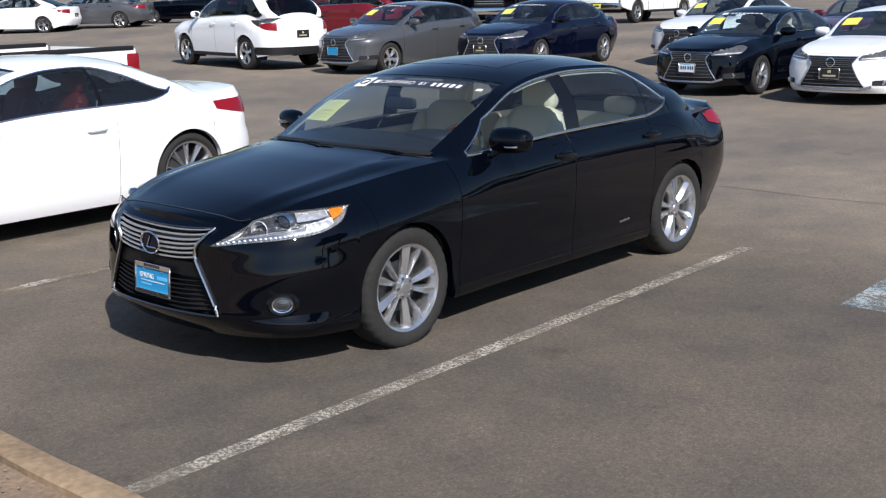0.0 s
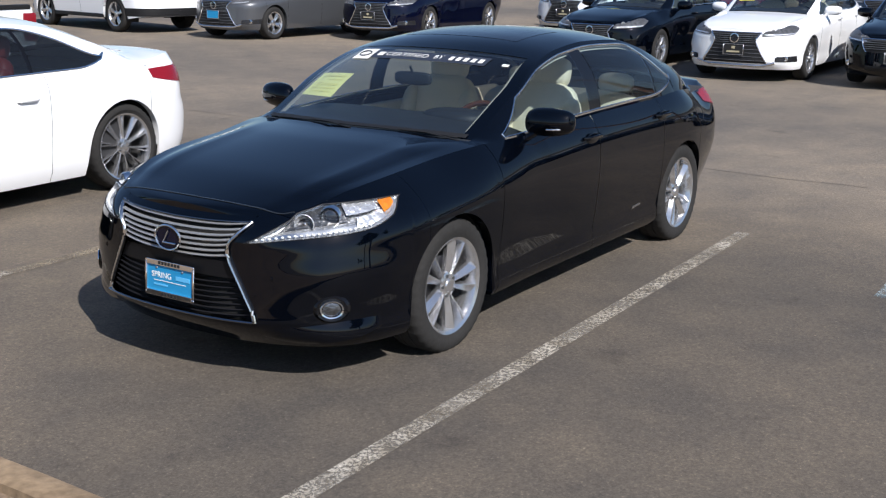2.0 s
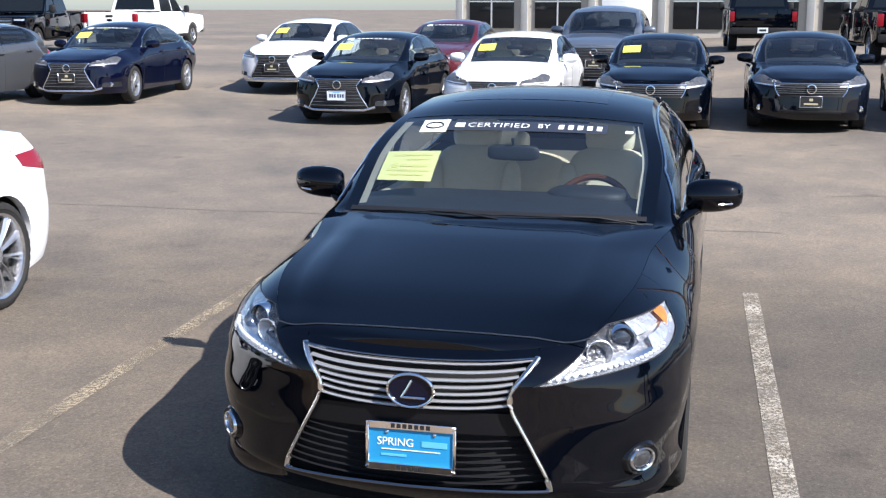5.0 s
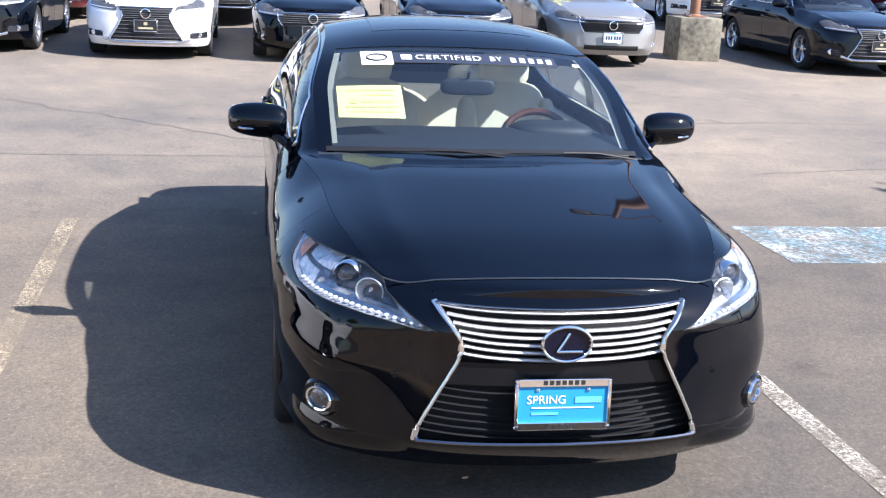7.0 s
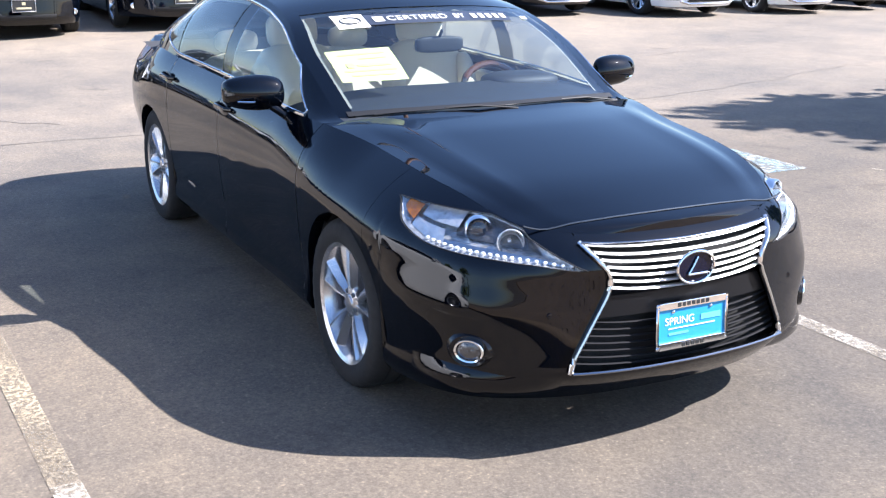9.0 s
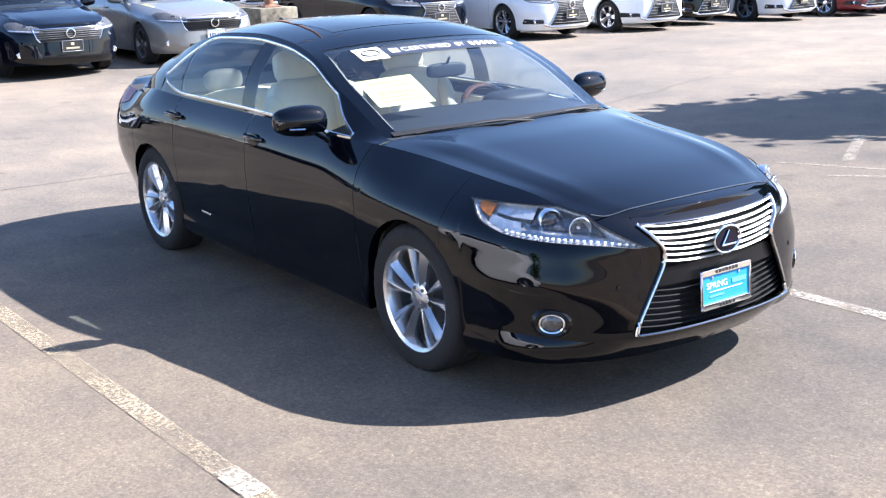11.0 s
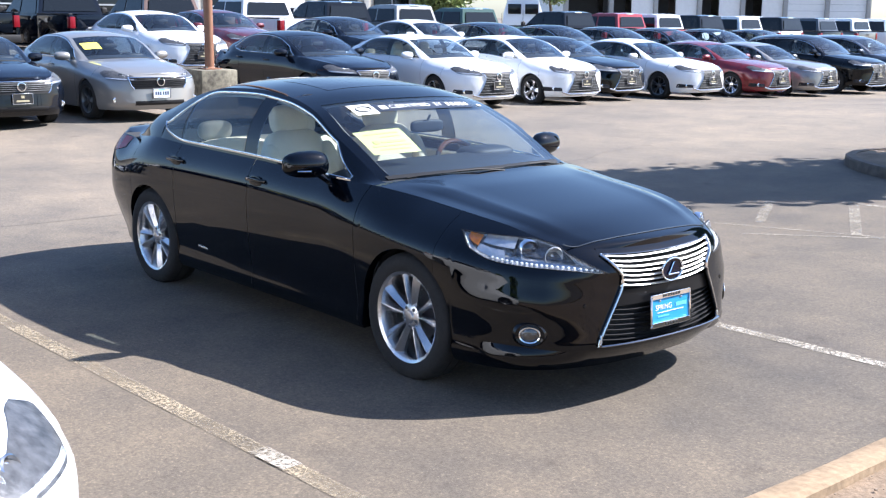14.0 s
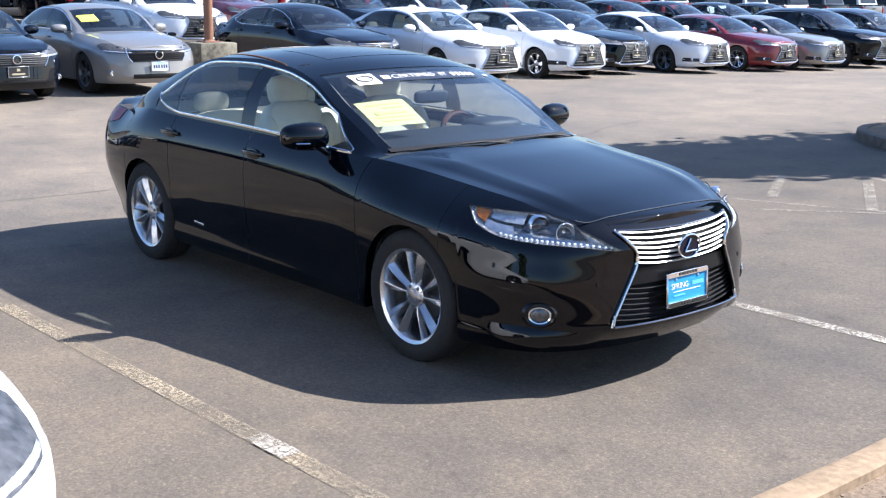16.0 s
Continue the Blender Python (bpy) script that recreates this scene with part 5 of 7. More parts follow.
HSTYLE = dict(STYLE, fine=True)


def black_sedan(m):
    S, F = SEDAN, Face(SEDAN)
    car = thing("sedan", m, "glossy black four-door sedan with chrome grille, parked between worn white lines", "car", "cars parked in the lot")
    R = roles_of(BLACK, CHROME)
    for pname, me, role, _ in car_parts("hero", S, HSTYLE):
        part_mesh(pname, me, R[role], car)
    add_wheels(car, S, style="ten", fine=True, rim=0.236)
    wheel_wells(car, S)
    cabin(car, S, CREAM, CREAM)
    wipers(car, S)
    door_mirrors(car, S, 0.605, 1.04, 0.818, BLACK)
    door_handles(car, S, ((-0.03, 0.872), (-1.03, 0.895)), BLACK)
    # cowl grille under the screen
    part("cowl_panel", card(S_card_cowl(S)), TRIM, car)
    # sunroof
    P = [[ws for ws in row] for row in S.top_patch(S.ws_top - 0.22, S.ws_top - 0.68, 1.36, 2, 0.06, 6, lift=-0.0015)]
    part("sunroof", both(P), DARKGLOSS, car, "dark glass sunroof panel")
    # grille recess
    zs = np.linspace(F.low - 0.12, F.high + 0.01, 20)
    hw = lambda z: float(F.half(min(max(z, 0.30), 0.765)))
    back = [[(S.front_x(hw(z) * abs(k / 8 - 1), z) - 0.055, hw(z) * 1.06 * (k / 8 - 1), z) for k in range(17)] for z in zs]
    g = part("grille", sheet(back), WELL, car, "spindle grille with bright horizontal bars in a chrome frame")

    def bar(z, r, out, mt, w=None, flat=1.6, n=12):
        w = w or hw(z) - 0.004
        part("grille_bar", tube([(S.front_x(abs(w * k / n), z + 0.0) + out, w * k / n, z - 0.012 * (1 - (k / n) ** 2) + 0.010 * (k / n) ** 4) for k in range(-n, n + 1)], r, 6, flat=flat), mt, g)

    for k in range(7):
        bar(0.737 - 0.0235 * k, 0.0056, -0.008, BARSILVER, flat=2.0)
    for k in range(7):
        bar(0.338 + 0.0235 * k, 0.0034, -0.022, GRILLEDARK, flat=1.8)
    # black panel between the upper and lower grille
    mid = [[(S.front_x(hw(z) * abs(k / 8 - 1), z) - 0.012, (hw(z) - 0.004) * (k / 8 - 1), z) for k in range(17)] for z in np.linspace(0.50, 0.573, 5)]
    part("grille_panel", sheet(mid), PANELBLACK, g)
    # chrome frame: brow, and one blade down each side
    zf = np.linspace(F.low - 0.006, F.high + 0.012, 26)
    blade = [(S.front_x(hw(z), z) + 0.008, hw(z), z) for z in zf]
    for f in (lambda v: v, flip_y):
        part("grille_frame", f(tube(blade, 0.0076, 8, flat=1.4)), BLADE, g, "chrome blade")
    part("grille_frame", tube([(S.front_x(0.40 * abs(k) / 10, F.high) + 0.006, 0.40 * k / 10, F.high + 0.014 - 0.016 * (1 - (k / 10) ** 2)) for k in range(-10, 11)], 0.003, 8), DARKCHROME, g, "dark bright-edged upper blade")
    part("grille_frame", tube([(S.front_x(0.45 * abs(k) / 10, F.low) + 0.012, 0.455 * k / 10, F.low - 0.002) for k in range(-10, 11)], 0.007, 8, flat=1.5), DARKCHROME, g, "dark bright-edged lower blade")
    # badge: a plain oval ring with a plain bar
    ex, ez = S.front_x(0, 0.652) + 0.022, 0.648
    ringp = [(ex, 0.078 * math.cos(a), ez + 0.056 * math.sin(a)) for a in np.linspace(0, 2 * math.pi, 36, endpoint=False)]
    em = part("emblem", tube(ringp, 0.0052, 8, True), CHROME, g, "oval chrome emblem on dark blue")
    oval = [(ex - 0.004, 0.074 * math.cos(a), ez + 0.053 * math.sin(a)) for a in np.linspace(0, 2 * math.pi, 30, endpoint=False)]
    part("emblem_field", (oval, [tuple(range(30))]), BADGEBLUE, em, smooth=False)
    part("emblem_bar", tube([(ex + 0.001, 0.006, ez + 0.036), (ex + 0.001, -0.012, ez + 0.004), (ex + 0.001, -0.030, ez - 0.024)][::-1], 0.0044, 6), CHROME, em)
    part("emblem_bar", tube([(ex + 0.001, -0.032, ez - 0.024), (ex + 0.001, 0.050, ez - 0.024)], 0.0044, 6), CHROME, em)
    # lamps
    ti, to = F.t_in, F.t_out
    d = to - ti
    span = lambda a, b, n: [ti + d * (a + (b - a) * i / (n - 1)) for i in range(n)]

    def lamp(a, b, lo, hi, out, n=26, m=8):
        rows = []
        for t in span(a, b, n):
            z0, z1 = float(F.zb(t)), max(float(F.zb(t)) + 0.0008, F.zt(t))
            rows.append([tuple(F.at(t, z0 + (z1 - z0) * (lo + (hi - lo) * k / (m - 1)), out if not callable(out) else out((t - ti) / d, k / (m - 1)))) for k in range(m)])
        return rows

    for f in (lambda v: v, flip_y):
        h = part("headlamp", f(one(lamp(0, 1, 0, 1, 0.001, 34, 9))), LENS, car, "clear headlamp with projector, reflector bowl and amber corner")
        bowl = lambda a, k: -0.058 * (max(0.0, min(1, a * 6)) * max(0.0, min(1, (1 - a) * 4)) * math.sin(math.pi * k) ** 0.35) - 0.004
        part("lamp_housing", f(one(lamp(0, 1, 0, 1, bowl, 30, 11))), LAMPBOWL, h, "grey chrome lamp bowl")
        rim = [F.at(t, float(F.zb(t)), 0.002) for t in span(0, 1, 30)] + [F.at(t, max(float(F.zb(t)), F.zt(t)), 0.002) for t in span(1, 0, 30)][1:-1]
        part("lamp_gasket", f(tube(rim, 0.002, 6, True)), TRIM, h)
        for a, zz, r, mt, kind in ((0.45, 0.57, 0.040, CHROME, "projector"), (0.26, 0.48, 0.041, CHROME, "bowl")):
            t = ti + d * a
            z0, z1 = float(F.zb(t)), F.zt(t)
            z = z0 + (z1 - z0) * zz
            c = F.at(t, z, -0.044)
            turn = Matrix.Translation(c) @ Matrix.Rotation(radians(22), 4, "Z")
            if kind == "projector":
                part("projector_ring", f(moved(lathe([(r + 0.008, -0.01), (r + 0.008, 0.022), (r + 0.004, 0.027), (r - 0.001, 0.016), (r - 0.001, 0.0)], 28, "x"), turn)), CHROME, h)
                part("projector_lens", f(moved(ball(0.004, 0, 0, 0.022, r - 0.002, r - 0.002, 20, 12), turn)), LENSDARK, h)
            else:
                part("reflector_bowl", f(moved(lathe([(r + 0.006, 0.024), (r + 0.003, 0.026), (r - 0.003, 0.012), (r * 0.7, -0.012), (r * 0.35, -0.022), (0.0005, -0.024)], 28, "x"), turn)), FACETS, h)
                part("bulb", f(moved(ball(0.0, 0, 0, 0.014, 0.009, 0.009, 10, 8), turn)), CHROME, h)
        part("lamp_bezel", f(one(lamp(0.14, 0.58, 0.30, 1.0, -0.047, 14, 5))), DARKBEZEL, h, "dark inner bezel")
        part("side_reflector", f(one(lamp(0.62, 0.82, 0.08, 0.45, -0.020, 10, 5))), FACETS, h)
        part("reflector_panel", f(one(lamp(0.555, 0.80, 0.55, 0.95, -0.024, 10, 5))), FACETS, h)
        part("turn_lamp", f(one(lamp(0.815, 0.925, 0.34, 0.90, -0.010, 8, 5))), AMBER, h, "amber corner lamp")
        for t in span(0.02, 0.70, 22):
            c = F.at(t, float(F.zb(t)) + 0.012, -0.010)
            part("led", f(ball(c.x, c.y, c.z, 0.007, 0.0085, 0.0056, 8, 6)), LED, h)
        part("led_shelf", f(one(lamp(0.02, 0.74, 0.03, 0.2, -0.022, 16, 3))), SATIN, h)
        # fog lamp
        fx = S.front_x(0.735, 0.388)
        turn = Matrix.Translation((fx + 0.006, 0.742, 0.388)) @ Matrix.Rotation(radians(46), 4, "Z") @ Matrix.Diagonal((1, 1.12, 0.86, 1))
        fg = part("fog_lamp", f(moved(lathe([(0.050, -0.03), (0.050, 0.006), (0.046, 0.012), (0.040, 0.010), (0.037, -0.004)], 28, "x"), turn)), CHROME, car, "chrome-ringed fog lamp")
        part("fog_lens", f(moved(lathe([(0.037, 0.002), (0.025, 0.007), (0.0005, 0.008)], 20, "x"), turn)), FOGGLASS, fg)
        part("fog_bezel", f(moved(lathe([(0.075, -0.012), (0.062, 0.006), (0.05, 0.002)], 24, "x"), turn)), DARKGLOSS, fg)
    # corner wings under the fog lamps
    uA, uB = u_y(S, 0.47, 0.27), u_y(S, 0.835, 0.27)
    wing = []
    for i in range(22):
        t = i / 21
        u = uA + (uB - uA) * t
        row = []
        body = math.sin(math.pi * min(1, t)) ** 0.8
        for dz, o in ((-0.05, -0.05), (-0.05, 0.01), (-0.040, 0.036), (-0.016, 0.034), (0.03, 0.014), (0.06, -0.006)):
            z = 0.262 + dz * (0.5 + 0.5 * body) + 0.03 * t * t
            x, y, _ = S.wall(u, z)
            _, _, nx, ny = S.frame2(u)
            row.append((float(x + nx * o * body), float(y + ny * o * body), z))
        wing.append(row)
    for f in (lambda v: v, flip_y):
        part("bumper_wing", f(one(wing)), BLACK, car)
    # plate: dealer card in a chrome frame
    pl, turn = plate(car, S, 0.450, True, "blue", x=S.front_x(0, 0.450) + 0.006, tilt=4, size=0.955)
    part_mesh("lettering", text_mesh("SPRING", 0.040), PAPER, pl, "white letters", turn @ Matrix.Translation((-0.055, 0.014, 0.0030)))
    for bx, by, bw, bh, mt in ((0.085, 0.014, 0.09, 0.020, PALEBLUE), (0.0, -0.012, 0.21, 0.003, PAPER), (-0.06, -0.032, 0.09, 0.008, PALEBLUE)):
        part("bar", moved(box(bx, by, 0.0032 if abs(by) < 0.06 else 0.0102, bw, bh, 0.002), turn), mt, pl, smooth=False)
    for s in (1, -1):
        part("frame_strip", moved(box(0, 0.074 * s, 0.0045, 0.30, 0.026, 0.010, 0.002), turn), CHROME, pl, smooth=False)
        for k in range(7 if s > 0 else 5):
            part("bar", moved(box((k - (3 if s > 0 else 2)) * 0.021, 0.075 * s, 0.0102, 0.014, 0.015, 0.002), turn), INK, pl, smooth=False)
    for bx in (-0.085, 0.085):
        part("plate_bolt", moved(ball(bx, 0.050, 0.004, 0.007, 0.007, 0.004, 10, 6), turn), CHROME, pl)
    # rear
    tail_lamps(car, S, -1.94, 0.80, 0.99, 0.40)
    # fin aerial on the roof
    fz = float(S.zc(-1.12))
    fin = [[(-1.08 - 0.17 * t - 0.035 * k, s * 0.026 * (1 - k) ** 0.6 * math.sin(math.pi * min(1, 0.12 + 0.85 * t)) ** 0.6, fz - 0.03 - 0.03 * t + 0.085 * k * (0.15 + 0.85 * smooth(0, 0.9, t))) for k in (0, 0.25, 0.5, 0.75, 0.92, 1)] for t in np.linspace(0, 1, 9) for s in (1,)]
    part("fin_aerial", join(one(fin), flip_y(one(fin))), BLACK, car, "small black roof fin")
    # side strips and small marks
    for f in (lambda v: v, flip_y):
        x, z = -0.72, 0.36
        part("door_badge", f(tube([(x + 0.06, S.side_y(x + 0.06, z) + 0.001, z - 0.004), (x - 0.06, S.side_y(x - 0.06, z) + 0.001, z + 0.004)], 0.008, 4, flat=0.35)), SATIN, car)
        y = S.side_y(-1.72, 0.86)
        part("parking_sensor", f(moved(lathe([(0.011, 0), (0.010, 0.002), (0.0005, 0.003)], 14, "x"), Matrix.Translation((S.front_x(0.52, 0.52), 0.52, 0.52)))), BLACK, car)
    ga = [(-1.70 + 0.085 * math.cos(a), 0.87 + 0.075 * math.sin(a)) for a in np.linspace(0, 2 * math.pi, 28, endpoint=False)]
    part("fuel_flap_seam", tube([(x, S.side_y(x, z) + 0.0005, z) for x, z in ga], 0.0022, 4, True), TRIM, car)
    # screen banner, price sheet and tag
    w0 = S.ws_top
    bn = part("screen_banner", card(ws_card(S, w0 + 0.075, w0 + 0.165, -0.335, 0.43)), BANNER, car, "dark sun band with white lettering")
    part("banner_square", card(ws_card(S, w0 + 0.065, w0 + 0.185, -0.475, -0.335, 0, 0.006)), PAPER, bn)
    ring = [ws_point(S, w0 + 0.125 - 0.028 * math.sin(a), -0.405 + 0.045 * math.cos(a), 0.008) for a in np.linspace(0, 2 * math.pi, 24, endpoint=False)]
    part("banner_mark", tube(ring, 0.004, 4, True), INK, bn)
    for words, mid, wide in (("CERTIFIED", -0.083, 0.150), ("BY", 0.135, 0.030)):
        tm = text_mesh(words, 0.058, depth=0.0, spacing=1.08)
        half = max(v.co.x for v in tm.vertices)
        for v in tm.vertices:
            v.co = ws_point(S, w0 + 0.121 - v.co.y * 0.95, mid + v.co.x * wide / half, 0.0065)
        part_mesh("lettering", tm, PAPER, bn, "white letters")
    for k in range(5):
        part("bar", card(ws_card(S, w0 + 0.102, w0 + 0.142, 0.205 + 0.044 * k, 0.230 + 0.044 * k, 0, 0.0065, 3, 2)), PAPER, bn)
    part("bar", card(ws_card(S, w0 + 0.10, w0 + 0.142, -0.298, -0.25, 0, 0.0065, 3, 2)), PAPER, bn)
    ps = part("price_sheet", card(ws_card(S, w0 + 0.325, w0 + 0.535, -0.60, -0.322, 0.0, -0.008)), PALEYELLOW, car, "yellow price sheet with printed bars")
    for xa, y0, w, h in ((0.355, -0.455, 0.20, 0.012), (0.39, -0.42, 0.12, 0.008), (0.42, -0.53, 0.03, 0.03), (0.43, -0.43, 0.14, 0.016), (0.465, -0.455, 0.22, 0.010), (0.495, -0.455, 0.18, 0.008)):
        part("bar", card(ws_card(S, w0 + xa, w0 + xa + h, y0 - w / 2, y0 + w / 2, 0, -0.0055, 3, 3)), GREYINK, ps)
    part("screen_tag", card(ws_card(S, w0 + 0.12, w0 + 0.145, 0.515, 0.55, 0, 0.005, 3, 3)), PAPER, car)
    # hood's leading seam
    seam = []
    for t in np.linspace(-1, 1, 41):
        y = 0.56 * t
        u = S.u_at_edge(2.24 - 0.05 * t * t)
        ey = float(S.edge(u)[1])
        x0 = 2.262 - 0.055 * t * t
        seam.append((x0, y, float(top_z(S, x0, abs(y))) + 0.001))
    part("hood_seam", tube(seam, 0.0035, 6), SATINBLACK, car)
    return car


def top_z(S, x, y):
    """Height of the hood at a place."""
    best = None
    for u in np.linspace(0, S.u_at_edge(1.2), 400):
        ex, ey, ez = (float(v) for v in S.edge(u))
        if ey < y:
            continue
        k = y / max(ey, 1e-6)
        xc = ex + S.bow_at(ex, ey)
        px = ex + (xc - ex) * (1 - k * k)
        if best is None or abs(px - x) < best[0]:
            best = (abs(px - x), ez + (float(S.zc(xc)) - ez) * (1 - k ** 2.4) + S.ridge(ex, ey, k))
    return best[1]


def S_card_cowl(S):
    return [[tuple(ws_point(S, S.cowl + dx, y, 0.006)) for y in np.linspace(-0.66, 0.66, 15)] for dx in (-0.035, -0.004)]


BLADE = mat("bright_blade", (0.74, 0.73, 0.71), 0.2, 1.0)
BARSILVER = mat("bar_silver", (0.60, 0.59, 0.57), 0.34, 0.75)
BADGEBLUE = mat("badge_blue", (0.003, 0.004, 0.015), 0.15, spec=0.3)
PANELBLACK = mat("satin_black_panel", (0.006, 0.006, 0.007), 0.35, spec=0.2)
DARKBEZEL = mat("dark_bezel", (0.15, 0.15, 0.153), 0.24, 0.75, grain=0.7, scale=40, bump=0.8)
GRILLEDARK = mat("grille_dark", (0.010, 0.010, 0.012), 0.7, spec=0.1)
SATINBLACK = mat("seam_edge", (0.05, 0.055, 0.06), 0.2, 0.6)
DARKCHROME = mat("dark_chrome", (0.22, 0.23, 0.25), 0.1, 1.0)
LAMPBOWL = mat("lamp_bowl", (0.66, 0.66, 0.66), 0.24, 0.75, grain=0.5, scale=45, bump=1.0)
FOGGLASS = mat("fog_glass", (0.13, 0.135, 0.145), 0.14, 0.8, coat=0.8, grain=0.8, scale=60, bump=0.5)
PALEYELLOW = mat("pale_yellow_paper", (0.95, 0.91, 0.38), 0.6, grain=0.04, scale=30)
FACETS = mat("faceted_reflector", (0.84, 0.84, 0.84), 0.2, 0.7, grain=0.4, scale=38, bump=1.0)
LENSDARK = mat("projector_glass", (0.02, 0.025, 0.035), 0.03, coat=1.0)
BANNER = mat("banner_film", (0.03, 0.035, 0.05), 0.3)
hero = black_sedan(pose(0, 0, 0.006))


# ---- the other cars ----
HATCH = Shape(nose=2.14, tail=-2.18, half=0.885, axle=1.30, z_nose=0.77, z_fender=0.92, z_cowl=0.97, z_belt=(0.97, 1.05), z_deck=0.98, cowl=0.90, ws_top=0.10, bl_top=-1.58, deck=-1.93, tyre=0.32, arch=0.355, back_bow=0.10,
              centre=((2.14, 0.77), (2.0, 0.81), (1.6, 0.90), (1.2, 0.97), (1.06, 1.0), (0.6, 1.24), (0.2, 1.40), (0.0, 1.43), (-0.4, 1.45), (-0.9, 1.435), (-1.4, 1.38), (-1.66, 1.33), (-1.9, 1.12), (-2.05, 1.02), (-2.18, 0.97)),
              rail=((0.55, 0.70, 1.17), (0.2, 0.645, 1.325), (-0.1, 0.615, 1.375), (-0.5, 0.605, 1.39), (-1.0, 0.61, 1.365), (-1.5, 0.625, 1.27), (-1.75, 0.65, 1.13)))
SUV = Shape(nose=2.38, tail=-2.39, half=0.94, axle=1.37, z_nose=0.90, z_fender=1.05, z_cowl=1.10, z_belt=(1.10, 1.17), z_deck=1.10, tyre=0.362, arch=0.402, sill=0.27, cowl=0.98, ws_top=0.22, bl_top=-1.78, deck=-2.14, back_bow=0.10,
            centre=((2.38, 0.90), (2.2, 0.95), (1.6, 1.07), (1.25, 1.12), (1.12, 1.145), (0.65, 1.42), (0.3, 1.59), (0.1, 1.64), (-0.4, 1.69), (-1.0, 1.685), (-1.6, 1.64), (-1.88, 1.59), (-2.1, 1.35), (-2.25, 1.17), (-2.39, 1.10)),
            rail=((0.6, 0.755, 1.36), (0.25, 0.70, 1.52), (-0.2, 0.675, 1.60), (-0.8, 0.665, 1.61), (-1.4, 0.67, 1.56), (-1.8, 0.69, 1.44), (-2.0, 0.72, 1.28)))
COUPE = Shape(nose=2.34, tail=-2.36, half=0.92, axle=1.365, z_nose=0.73, z_fender=0.915, z_cowl=0.945, z_belt=(0.935, 0.985), z_deck=1.03, tyre=0.345, arch=0.38, sill=0.17, cowl=0.82, ws_top=0.02, bl_top=-0.95, deck=-1.60,
              centre=((2.34, 0.73), (2.2, 0.77), (1.9, 0.84), (1.5, 0.91), (1.1, 0.965), (0.99, 0.98), (0.55, 1.20), (0.16, 1.345), (-0.05, 1.38), (-0.35, 1.395), (-0.7, 1.38), (-1.05, 1.33), (-1.5, 1.17), (-1.85, 1.06), (-1.95, 1.045), (-2.2, 1.045), (-2.36, 1.03)),
              rail=((0.45, 0.70, 1.14), (0.12, 0.635, 1.275), (-0.2, 0.60, 1.325), (-0.5, 0.59, 1.332), (-0.85, 0.595, 1.295), (-1.2, 0.625, 1.19), (-1.42, 0.65, 1.11)))
KINDS = {
    "sedan": (SEDAN, STYLE, "twin", dict(), 0.62, 1.03, 0.82, ((-0.03, 0.872), (-1.03, 0.895))),
    "plain_sedan": (SEDAN, STYLE, "five", dict(spindle=False, z_lamp=0.675, badge=True), 0.62, 1.03, 0.82, ((-0.03, 0.872), (-1.03, 0.895))),
    "hatchback": (HATCH, dict(cuts=(0.92, -0.14, -0.98), glass=(0.80, -1.52), posts=(-0.18, -1.05), tip=0.22), "five", dict(), 0.64, 1.03, 0.79, ((-0.05, 0.87), (-0.95, 0.90))),
    "suv": (SUV, dict(cuts=(0.98, -0.10, -1.0), glass=(0.87, -1.92), posts=(-0.15, -1.12), tip=0.24), "five", dict(), 0.70, 1.19, 0.84, ((-0.03, 0.98), (-1.0, 1.01))),
    "coupe": (COUPE, dict(cuts=(0.90, -0.62), glass=(0.72, -1.30), posts=(-0.52,), tip=0.45, lift=0.5, post_width=(0.018,)), "mesh", dict(), 0.55, 1.0, 0.82, ((-0.42, 0.80),)),
}
MASTERS = {}


